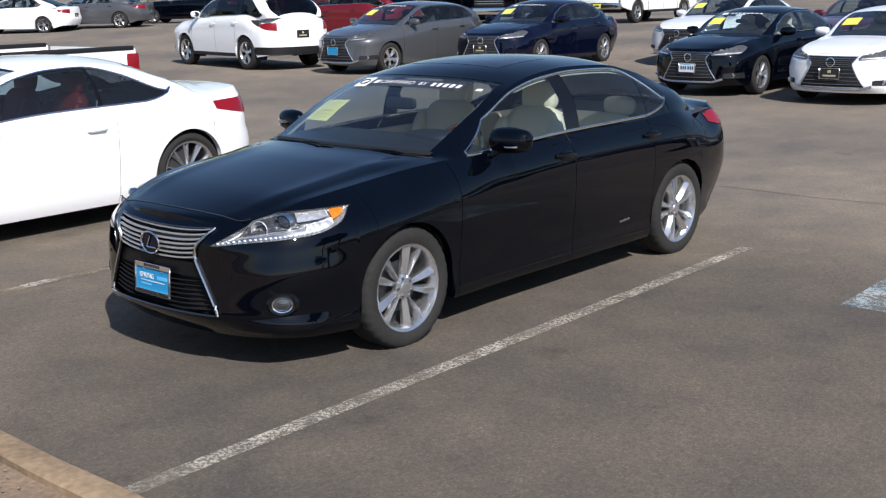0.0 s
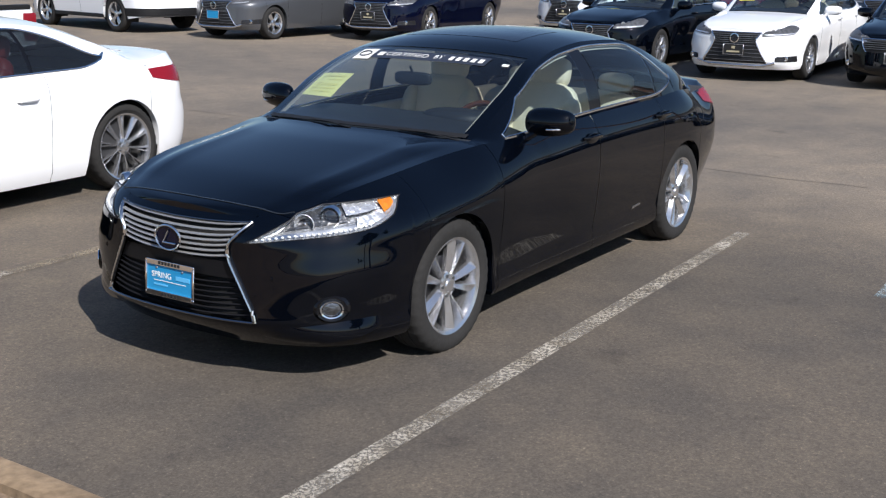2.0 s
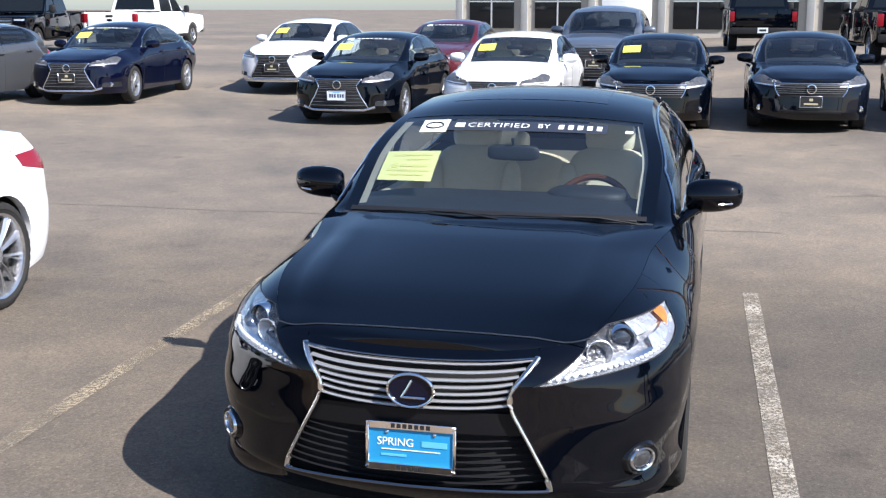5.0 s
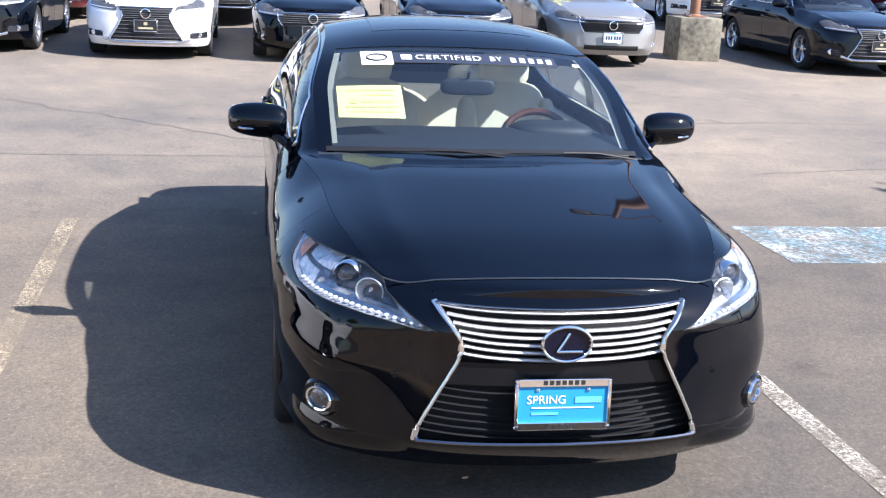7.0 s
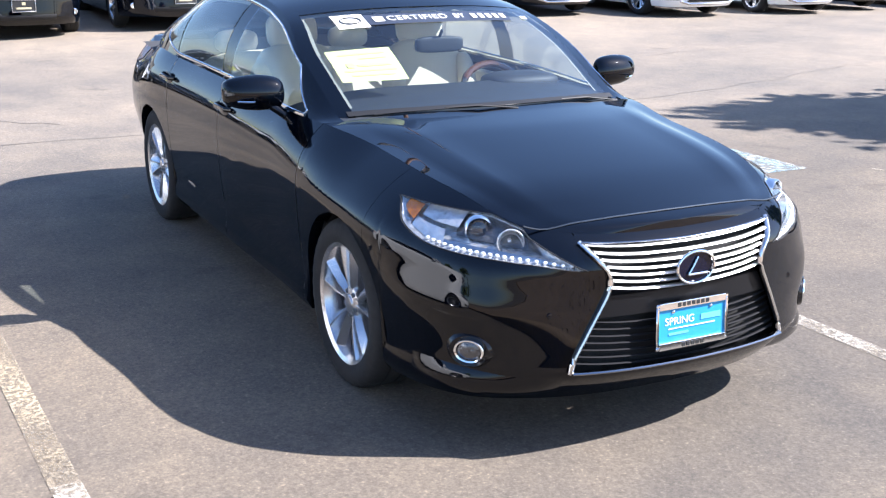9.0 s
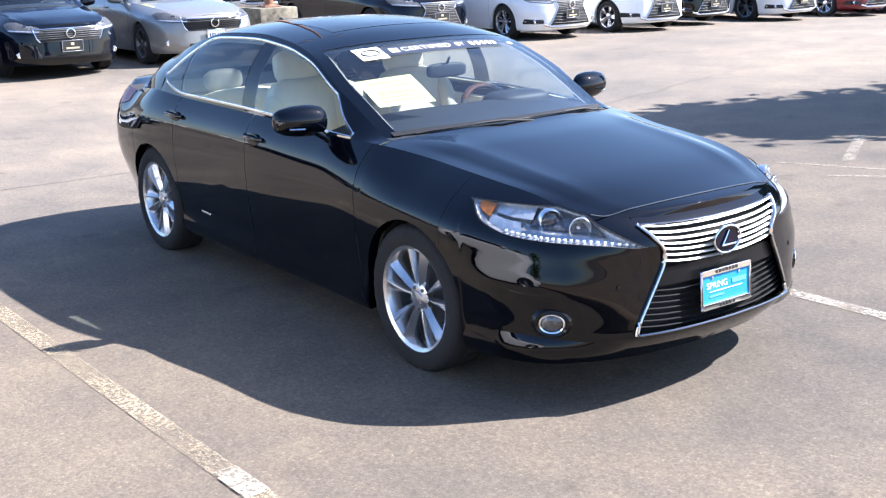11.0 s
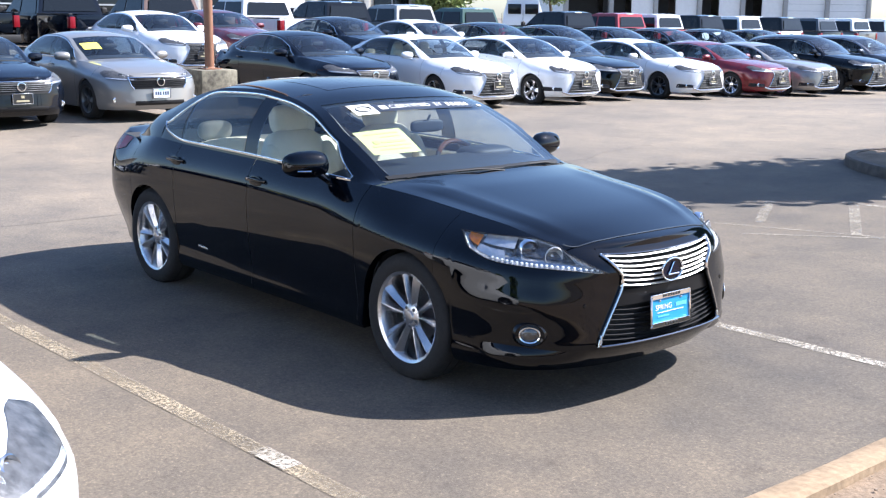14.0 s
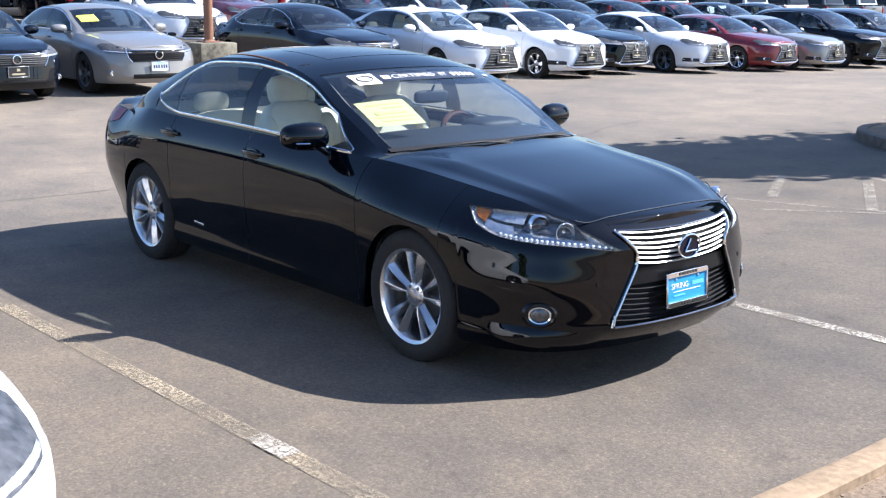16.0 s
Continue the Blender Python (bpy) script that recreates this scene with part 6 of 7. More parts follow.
def parked(kind, m, colour, label, name=None, category="car", plate_kind="dealer", alloy=None, sheet_colour=None, banner=False, leather=None, dark=False, size=(1, 1, 1), fine=False, front=True):
    """A parked car: built once for each kind and then copied with its own paint."""
    S, style, wheel, fk, mx, mz, my, handles = KINDS[kind]
    key = (kind, plate_kind, front)
    if key not in MASTERS:
        car = thing(name or kind, m, label, category, "cars parked in the lot")
        R = roles_of(MASTERPAINT, CHROME, PRIVACY if kind == "suv" else None)
        if kind == "coupe":
            R["sideglass"] = R["backglass"] = DEEPGLASS
        for pname, me, role, _ in car_parts(kind, S, style):
            part_mesh(pname, me, R[role], car)
        add_wheels(car, S, style=wheel, alloy=MASTERALLOY, fine=fine, rim=S.tyre * (0.77 if kind == "coupe" else 0.68))
        wheel_wells(car, S)
        cabin(car, S, MASTERSEAT, CABIN, False, z=S.tyre - 0.334 + (0.1 if kind == "suv" else -0.05 if kind == "coupe" else 0.0), rear=kind != "coupe")
        wipers(car, S, False)
        door_mirrors(car, S, mx, mz, my, MASTERPAINT)
        door_handles(car, S, handles, MASTERPAINT)
        if front:
            car_front(car, S, kind=plate_kind, **fk)
        zr = float(S.fz(S.length))
        tail_lamps(car, S, S.tail + (0.64 if kind == "coupe" else 0.46), zr - 0.27, zr - 0.075, 0.60 if kind == "suv" else 0.45)
        plate(car, S, zr - 0.33, False, "dealer")
        if kind == "suv":
            low = wrap_patch(S, S.u_at(S.tail + 0.62), S.length, lambda t: 0.335, lambda t: 0.50, 16, 4, 0.006)
            part("rear_bumper_cladding", both(low), TRIM, car, "black lower cladding")
            for f in (lambda v: v, flip_y):
                part("sill_cladding", f(wall_strip(S, [(0.95 - 0.1 * k, 0.31) for k in range(20)], 0.045, 0.35)), TRIM, car, "black lower cladding")
        for f in (lambda v: v, flip_y):
            for x in style["cuts"]:
                z0, z1 = max(0.24, S.bottom(S.u_at(x)) + 0.03), float(S.fz(S.u_at(x))) - 0.01
                part("door_seam", f(tube([(x + 0.0, S.side_y(x, z) - 0.0015, z) for z in np.linspace(z0, z1, 12)], 0.0035, 4)), WELL, car)
        MASTERS[key] = car
        first = car
    else:
        first = MASTERS[key]
        car = copy_thing(first, m)
        tagged(car, label, category, "cars parked in the lot")
        car.name = name or kind
    swap = {MASTERPAINT: colour, MASTERALLOY: alloy or ALLOY, MASTERSEAT: leather or CABIN}
    JOBS.append((car, swap, size))
    if sheet_colour or banner:
        NOTES.append((car, S, sheet_colour, banner))
    return car


MASTERPAINT, MASTERALLOY, MASTERSEAT = mat("any_paint"), mat("any_alloy"), mat("any_seat")
JOBS, NOTES = [], []


def screen_notes(car, S, sheet_colour, banner):
    if sheet_colour:
        part("price_sheet", card(ws_card(S, S.ws_top + 0.25, S.ws_top + 0.46, -0.57, -0.28, 0, 0.004)), sheet_colour, car, "bright price sheet")
    if banner:
        bn = part("screen_banner", card(ws_card(S, S.ws_top + 0.06, S.ws_top + 0.12, -0.33, 0.40)), BANNER, car, "dark sun band with white bars")
        part("banner_square", card(ws_card(S, S.ws_top + 0.05, S.ws_top + 0.13, -0.46, -0.335, 0, 0.006)), PAPER, bn)
        part("banner_print", join(*[card(ws_card(S, S.ws_top + 0.075, S.ws_top + 0.105, -0.27 + 0.08 * k, -0.22 + 0.08 * k, 0, 0.006, 3, 2)) for k in range(8)]), PAPER, bn)




def at_place(x_nose, y, rz=0.0, nose=2.42, tilt=0.0):
    """The pose of a car whose nose stands at a place, turned by rz."""
    c = Vector((x_nose, y, 0)) - Matrix.Rotation(radians(rz), 3, "Z") @ Vector((nose, 0, 0))
    return pose(c.x, c.y, ground_z(c.x, c.y), 0, 0, rz)


SCREENED = dict(banner=True, sheet_colour=YELLOW)
SLATEBLUE = paint("slate_blue_paint", (0.035, 0.045, 0.065), 0.3)
coupe = parked("coupe", pose(1.09, -4.20, 0.016, 0, 0, 2.2), WHITE, "white two-door coupe with red seats parked beside the sedan", leather=REDSEAT, fine=True)
parked("hatchback", at_place(-10.9, -12.8, 0, 2.14), GREY, "grey metallic hatchback with a blue front plate", plate_kind="blue", **SCREENED)
parked("sedan", at_place(-12.9, -10.5, 6), NAVY, "dark navy sport sedan with chrome wheels", **SCREENED)
parked("sedan", at_place(-16.5, -8.0, 0), WHITE, "white sedan parked behind a black one", sheet_colour=YELLOW)
parked("sedan", at_place(-11.85, -5.05, 0), BLACK, "black sedan with a yellow price sheet in the screen", plate_kind="number", leather=CREAM, **SCREENED)
parked("sedan", at_place(-11.8, -2.49, 0), WHITE, "large white sedan with a dark spindle grille", sheet_colour=YELLOW, leather=CREAM, size=(1.03, 1.03, 1.02))
parked("plain_sedan", at_place(-11.8, -0.08, 0), BLACK, "black sedan with a chrome V grille", sheet_colour=YELLOW)
parked("plain_sedan", at_place(-12.0, 2.25, 0), DARKBLUE, "dark sedan with a wide chrome grille")
parked("plain_sedan", at_place(-12.0, 4.6, 0), SILVER, "silver sedan with a yellow price sheet", plate_kind="number", sheet_colour=YELLOW, alloy=DARKALLOY)
parked("sedan", at_place(-12.2, 9.2, 0), DARKBLUE, "long dark blue-black sedan beside the lamp post", size=(1.04, 1.03, 1.02))
parked("sedan", at_place(-11.2, 11.62, 0), PEARL, "pearl white sedan with a dark spindle grille", leather=CREAM)
parked("hatchback", at_place(-11.2, 14.2, 0, 2.14), WHITE, "white hatchback with bright alloy wheels")
parked("sedan", at_place(-11.9, 16.5, 0), BLACK, "black sport sedan with a chrome-edged grille")
parked("sedan", at_place(-11.7, 19.35, 0), PEARL, "white sedan with dark alloy wheels", alloy=DARKALLOY)
parked("sedan", at_place(-11.8, 22.5, 0), RED, "deep red sedan with bright grille edges")
parked("sedan", at_place(-11.8, 24.85, 0), SILVER, "silver sport sedan in the row")
parked("suv", at_place(-11.9, 27.7, 0, 2.38), BLACK, "black crossover at the end of the row")
parked("suv", at_place(-12.2, 30.9, 0, 2.38), SLATEBLUE, "slate-blue crossover at the end of the row")
# second row
parked("sedan", at_place(-18.0, 8.7, 0), WHITE, "white sedan standing behind a silver one", size=(1.03, 1.03, 1.02))
parked("sedan", at_place(-19.6, 11.4, 0), MAROON, "dark maroon sedan behind the lamp post")
for k in range(8):
    col = (DARKBLUE, PEARL, DARKBLUE, BLACK, DARKBLUE, BLACK, DARKBLUE, BLACK)[k]
    parked("sedan", at_place(-17.6, 14.1 + 2.75 * k, 0), col, "dark sedan in the second row" if k != 1 else "white sedan in the second row")
SLATE = paint("slate_paint", (0.10, 0.115, 0.14), 0.3)
parked("sedan", at_place(-17.0, -4.9, 0), MAROON, "maroon sedan standing behind a black one", banner=True)
parked("suv", at_place(-17.0, -1.5, 0, 2.38), SLATE, "slate-grey crossover standing behind a white sedan")
# far side of the lot, beyond the coupe
parked("sedan", pose(-0.4, -10.9, 0.02, 0, 0, 1.0), DARKBLUE, "dark blue sedan standing beyond the pickup truck")
parked("suv", pose(-11.9, -16.8, ground_z(-11.9, -16.8), 0, 0, -98), WHITE, "white crossover seen from behind", front=True)
parked("suv", pose(-18.0, -19.8, ground_z(-18, -19), 0, 0, -82), RED, "red crossover seen from behind")
parked("sedan", pose(-18.6, -39.5, ground_z(-18, -39), 0, 0, -56), WHITE, "white sedan with paper notes in its windows")
parked("sedan", pose(-21.4, -38.4, ground_z(-21, -38), 0, 0, -56), GREY, "grey sedan with a paper note in its window")
parked("sedan", pose(-26.3, -38.6, ground_z(-26, -38), 0, 0, -56), BLACK, "black sedan with a paper note in its window")
for x, y, rz, col, lab in ((-24.0, -52, 10, SILVER, "silver sedan far across the lot"), (-29.0, -50, 10, SILVER, "silver sedan far across the lot"), (-34.0, -48, 5, WHITE, "white sedan far across the lot"), (-40.0, -47, 10, RED, "red sedan far across the lot")):
    parked("plain_sedan", pose(x, y, ground_z(x, y), 0, 0, rz), col, lab)

for car, swap, size in JOBS:
    for o in car.children_recursive:
        if o.material_slots and o.material_slots[0].material in swap:
            o.material_slots[0].material = swap[o.material_slots[0].material]
    car.scale = size
for row in NOTES:
    screen_notes(*row)


# ---- pickups and a van ----
TRUCKGLASS = mat("truck_glass", (0.008, 0.01, 0.012), 0.08, spec=0.35)


def truck_wheels(car, axle_f, axle_r, half, r=0.40):
    W = wheel_meshes(r, r * 0.60, 0.27, "five")
    for ax in (axle_f, axle_r):
        for side in (1, -1):
            m = Matrix.Translation((ax, (half - 0.15) * side, r)) @ Matrix.Rotation(0 if side > 0 else math.pi, 4, "Z")
            wh = part_mesh("wheel", W["tyre"], RUBBER, car, "black rubber tyre on an alloy rim", m)
            part_mesh("rim", W["rim"], ALLOY, wh)
            part_mesh("wheel_back", W["back"], WELL, wh)
            part_mesh("wheel_face", W.setdefault("joined", webbed(W["spokes"])), ALLOY, wh)


def arch_cut(profile, axles, r, z0):
    """Puts wheel arches into the lower edge of a side outline that runs from front to rear."""
    out = []
    for a in axles:
        out += [(a + r * math.cos(w), max(z0, 0.40 + r * math.sin(w))) for w in np.linspace(0.0, math.pi, 13)]
    return out


def pickup(m, colour, label, lift=0.0, plate_kind="dealer", cover=False, lights=True):
    """A crew-cab pickup, nose along x: cab, bed, tailgate, lamps, glass."""
    key = ("pickup", cover, plate_kind)
    if key in MASTERS:
        car = copy_thing(MASTERS[key], m)
        tagged(car, label, "pickup truck", "trucks parked in the lot")
        JOBS2.append((car, colour))
        return car
    car = thing("pickup_truck", m, label, "pickup truck", "trucks parked in the lot")
    h, r, z0 = 0.98, 0.47, 0.46
    # body sides: hood, cab below the glass, and bed
    low = arch_cut(None, (1.85, -1.75), r, z0)
    hood = [(2.86, 0.60), (2.90, 1.00), (2.80, 1.13), (1.28, 1.22), (1.28, z0)] + low[:13][::-1]
    part("front_body", prism(hood, -h, h, 0.035), PICKPAINT, car)
    part("cab_body", prism([(1.27, z0), (1.27, 1.22), (-0.98, 1.24), (-0.98, z0)], -h, h, 0.03), PICKPAINT, car)
    cab = [(1.20, 1.22), (0.55, 1.80), (0.30, 1.87), (-0.55, 1.88), (-0.80, 1.84), (-0.96, 1.24)]
    # cab upper: narrows to the roof
    rows = []
    for x, z in cab:
        t = (z - 1.22) / 0.66
        w = h - 0.05 - 0.16 * t
        rows.append([(x, -w, z), (x, -w + 0.06, z + 0.012), (x, 0, z + 0.03), (x, w - 0.06, z + 0.012), (x, w, z)])
    v, f = sheet(rows)
    for side in (0, 4):
        loop = [i * 5 + side for i in range(6)]
        f.append(tuple(loop) if side == 0 else tuple(reversed(loop)))
    part("cab_roof", (v, f), PICKPAINT, car, smooth=False)
    lerp = lambda a, b, t: tuple(p + (q - p) * t for p, q in zip(a, b))

    def panel(corners, out):
        a, b, c, d = (Vector(p) for p in corners)
        n = (b - a).cross(d - a).normalized() * out
        return [tuple(p + n) for p in (a, b, c, d)], [(0, 1, 2, 3)]

    w0, w1 = h - 0.055, h - 0.19
    part("windscreen", panel([(1.14, -w0 + 0.06, 1.275), (1.14, w0 - 0.06, 1.275), (0.60, w1 - 0.03, 1.77), (0.60, -w1 + 0.03, 1.77)], 0.022), TRUCKGLASS, car, smooth=False)
    part("rear_window", panel([(-0.942, w0 - 0.15, 1.34), (-0.942, -w0 + 0.15, 1.34), (-0.845, -w1 + 0.12, 1.735), (-0.845, w1 - 0.12, 1.735)], 0.02), TRUCKGLASS, car, smooth=False)
    part("brake_lamp", box(-0.79, 0, 1.852, 0.05, 0.42, 0.05, 0.01), CHROME, car, "bright roof brake lamp")
    for side in (1, -1):
        for xa, xb, xc, xd in ((1.02, 0.18, 0.18, 0.62), (0.10, -0.82, -0.70, 0.10)):
            P = [(xa, side * (w0 - 0.005), 1.27), (xb, side * (w0 - 0.005), 1.27), (xc, side * (w1 + 0.015), 1.75), (xd, side * (w1 + 0.015), 1.75)]
            part("side_window", slab_panel(P, side), TRUCKGLASS, car, smooth=False)
        bed = [(-1.00, z0), (-1.00, 1.22), (-2.88, 1.26), (-2.90, 0.70), (-2.86, 0.60)] + low[13:][::-1]
        part("bed_side", prism(bed, side * h, side * (h - 0.09), 0.02), PICKPAINT, car)
        part("bed_rail", box(-1.93, side * (h - 0.045), 1.262, 1.84, 0.11, 0.05, 0.012), TRIM, car)
        part("wheel_well", prism([(-1.75 + 0.46 * math.cos(w), 0.40 + 0.46 * math.sin(w)) for w in np.linspace(0, math.pi, 12)], side * (h - 0.1), side * (h - 0.4)), WELL, car)
        tl = part("tail_lamp", box(-2.83, side * (h - 0.065), 1.05, 0.17, 0.15, 0.30, 0.02), REDLENS, car, "red tail lamp")
        part("head_lamp", box(2.84, side * (h - 0.20), 0.98, 0.10, 0.34, 0.16, 0.03), LAMPBRIGHT, car)
        mi = part("door_mirror", cushion(0.98, side * (h + 0.14), 1.36, 0.12, 0.20, 0.26, 3.5), TRIM, car)
        part("mirror_arm", tube([(0.98, side * (h - 0.04), 1.27), (0.98, side * (h + 0.08), 1.31)], 0.02), TRIM, mi)
        for x in (0.25, -0.72):
            part("door_handle", box(x, side * (h + 0.012), 1.12, 0.20, 0.03, 0.035, 0.01), PICKPAINT, car)
        for x in (1.27, 0.14, -0.99):
            part("door_seam", box(x, side * (h + 0.0), 0.85, 0.010, 0.006, 0.74), WELL, car, smooth=False)
        part("running_board", box(0.15, side * (h - 0.02), 0.40, 2.1, 0.14, 0.05, 0.02), TRIM, car)
    part("bed_floor", box(-1.94, 0, 0.80, 1.86, 1.80, 0.05), TRIM, car)
    if cover:
        part("bed_cover", box(-1.94, 0, 1.27, 1.86, 1.84, 0.05, 0.02), TRIM, car, "black bed cover")
    part("bed_front", box(-1.02, 0, 1.0, 0.05, 1.8, 0.44), PICKPAINT, car)
    tg = part("tailgate", box(-2.88, 0, 1.0, 0.06, 1.62, 0.50, 0.02), PICKPAINT, car)
    part("tailgate_handle", box(-2.915, 0, 1.12, 0.02, 0.26, 0.07, 0.01), TRIM, tg)
    part("tailgate_badge", moved(ball(0, 0, 0, 0.012, 0.11, 0.045, 20, 8), Matrix.Translation((-2.912, 0, 0.98))), NAVY, tg)
    part("rear_bumper", box(-2.98, 0, 0.62, 0.16, 1.90, 0.20, 0.04), CHROME if plate_kind == "yellow" else TRIM, car)
    pl = part("number_plate", box(-3.065, 0, 0.64, 0.01, 0.31, 0.16), YELLOW if plate_kind == "yellow" else PLATEWHITE, car, smooth=False)
    part("bar", box(-3.072, 0, 0.64, 0.004, 0.20, 0.06), INK, pl, smooth=False)
    part("grille", box(2.885, 0, 0.92, 0.06, 1.15, 0.34, 0.03), TRIM, car)
    for z in (0.84, 0.92, 1.0):
        part("grille_bar", box(2.92, 0, z, 0.02, 1.1, 0.03, 0.008), CHROME, car)
    part("front_bumper", box(2.95, 0, 0.60, 0.18, 1.92, 0.24, 0.05), CHROME, car)
    part("underbody", box(0, 0, 0.44, 5.2, 1.4, 0.10), WELL, car)
    truck_wheels(car, 1.85, -1.75, h)
    MASTERS[key] = car
    JOBS2.append((car, colour))
    return car


def slab_panel(P, side):
    """A thin block of glass from four corners on one side of a truck."""
    A = [(x, y + side * 0.012, z) for x, y, z in P]
    B = [(x, y - side * 0.03, z) for x, y, z in P]
    f = [(0, 1, 2, 3), (7, 6, 5, 4)] + [(i, i + 4, (i + 1) % 4 + 4, (i + 1) % 4) for i in range(4)]
    return A + B, f if side > 0 else [tuple(reversed(q)) for q in f]


JOBS2 = []
PICKPAINT = mat("any_truck_paint")


def van(m):
    car = thing("van", m, "white high-roof van seen from behind", "van", "trucks parked in the lot")
    rows = []
    for x, top, w in ((2.6, 1.0, 0.9), (2.5, 1.15, 0.96), (1.7, 1.35, 1.0), (1.0, 2.1, 0.98), (0.6, 2.55, 0.96), (-2.3, 2.65, 0.96), (-2.6, 2.55, 0.95), (-2.72, 1.9, 0.98), (-2.75, 0.9, 1.0), (-2.72, 0.5, 0.98)):
        rows.append([(x, -w, 0.45), (x, -w, min(top, 1.2)), (x, -w * (0.92 if top > 1.3 else 1), max(min(top, 1.95), min(top, 1.2))), (x, -w * 0.72, top - 0.02), (x, 0, top + 0.03), (x, w * 0.72, top - 0.02), (x, w * (0.92 if top > 1.3 else 1), max(min(top, 1.95), min(top, 1.2))), (x, w, min(top, 1.2)), (x, w, 0.45)])
    v, f = sheet(rows)
    part("body", (v, f + [tuple(range(9))]), WHITE, car, sharp=35)
    for side in (1, -1):
        part("rear_window", box(-2.73, side * 0.40, 2.02, 0.10, 0.62, 0.46, 0.03), TRUCKGLASS, car)
        part("rear_door_seam", box(-2.765, side * 0.01, 1.2, 0.01, 0.008, 1.5), WELL, car, smooth=False)
        part("tail_lamp", box(-2.765, side * 0.88, 0.95, 0.05, 0.12, 0.40, 0.02), REDLENS, car)
        part("side_window", box(0.2, side * 0.975, 1.6, 2.2, 0.02, 0.45, 0.008), TRUCKGLASS, car)
    part("number_plate", box(-2.785, -0.4, 0.98, 0.01, 0.31, 0.16), PLATEWHITE, car, smooth=False)
    part("rear_bumper", box(-2.82, 0, 0.5, 0.12, 1.9, 0.18, 0.04), TRIM, car)
    part("roof_lamp", box(-2.62, 0, 2.5, 0.06, 0.22, 0.06, 0.02), REDLENS, car)
    truck_wheels(car, 1.75, -1.7, 1.0, 0.36)


def on_ground(x, y, rz):
    return pose(x, y, ground_z(x, y), 0, 0, rz)


pickup(pose(0.75, -7.75, 0.016, 0, 0, 1.5), PEARL, "silver-white pickup with an open bed parked beside the coupe")
# truck row, tails towards the cars
BRIGHTRED = paint("bright_red_paint", (0.28, 0.008, 0.012), 0.2)
TRUCKS = [(5.2, BLACK, "black"), (8.4, DARKBLUE, "dark blue"), (11.4, BROWN, "brown"), (14.6, PEARL, "white"), (17.6, BLACK, "black"), (20.4, SILVER, "silver"), (23.3, GREEN, "dark green"), (28.4, BLACK, "black"), (31.4, BRIGHTRED, "bright red"), (33.8, PEARL, "white"),
          (36.6, BLACK, "black"), (39.4, WHITE, "white"), (42.6, BLACK, "black"), (45.6, GREY, "grey"), (48.6, WHITE, "white"), (51.8, WHITE, "white"), (55.0, PEARL, "white")]
for y, col, word in TRUCKS:
    pickup(on_ground(-25.6, y, 183) @ Matrix.Diagonal((1, 1, 0.96, 1)), col, word + " pickup truck parked tail-out in the truck row")
for k, (x, y, col, word) in enumerate(((-36, 24, WHITE, "white"), (-42, 27, DARKBLUE, "dark"), (-40, 50, WHITE, "white"), (-38, 58, WHITE, "white"), (-34, 2, BLACK, "black"), (-35, 12, WHITE, "white"))):
    pickup(on_ground(x, y, 150 + 8 * k), col, word + " pickup truck standing far back in the lot")
pickup(on_ground(-33.5, -19.6, 182), WHITE, "white heavy pickup with a silver tailgate seen from behind", plate_kind="yellow")
pickup(on_ground(-26.4, -23.0, 15), BLACK, "black pickup truck parked nose-out")
pickup(on_ground(-28.0, -20.9, 12), BLACK, "black pickup truck parked nose-out")
van(on_ground(-35.6, 36.0, 137))
for car, col in JOBS2:
    for o in car.children_recursive:
        if o.material_slots and o.material_slots[0].material == PICKPAINT:
            o.material_slots[0].material = col

# ---- lamp post on its block ----
BLOCK = mat("mossy_concrete", (0.15, 0.13, 0.10), 0.9, grain=0.6, scale=11, bump=0.6, tint=(0.24, 0.22, 0.16))
BRONZE = mat("dark_bronze", (0.03, 0.025, 0.02), 0.5)
POST = mat("rusty_brown_paint", (0.23, 0.11, 0.06), 0.55, grain=0.25, scale=9)
LAMPGLASS = mat("lamp_cover", (0.7, 0.7, 0.66), 0.2, coat=0.5)
px, py = -14.25, 6.78
pz = ground_z(px, py)
base = part("concrete_block", box(px, py, pz + 0.36, 0.78, 0.78, 0.76, 0.03), BLOCK, None)
tagged(base, "stained concrete block under the lamp post", "concrete base")
post = thing("lamp_post", pose(px, py, pz + 0.74), "rust-brown steel lamp post with two heads", "street lamp")
part("pole", lathe([(0.001, 0), (0.115, 0), (0.115, 0.03), (0.09, 0.05), (0.085, 2.0), (0.07, 9.6), (0.001, 9.62)], 20, "z"), POST, post)
part("base_plate", box(0, 0, 0.012, 0.34, 0.34, 0.024, 0.004), POST, post)
for sx, sy in ((1, 1), (1, -1), (-1, 1), (-1, -1)):
    part("anchor_bolt", lathe([(0.001, 0.055), (0.014, 0.055), (0.014, 0.02)], 8, "z"), SATIN, post, m=Matrix.Translation((sx * 0.13, sy * 0.13, 0)))
for side in (1, -1):
    arm = part("arm", tube([(0, 0, 9.45), (0, side * 0.35, 9.6), (0, side * 0.7, 9.62)], 0.035), POST, post)
    hd = part("lamp_head", box(0, side * 0.85, 9.62, 0.34, 0.56, 0.10, 0.03), BRONZE, post)
    part("lamp_lens", box(0, side * 0.85, 9.56, 0.28, 0.46, 0.03, 0.008), LAMPGLASS, hd)

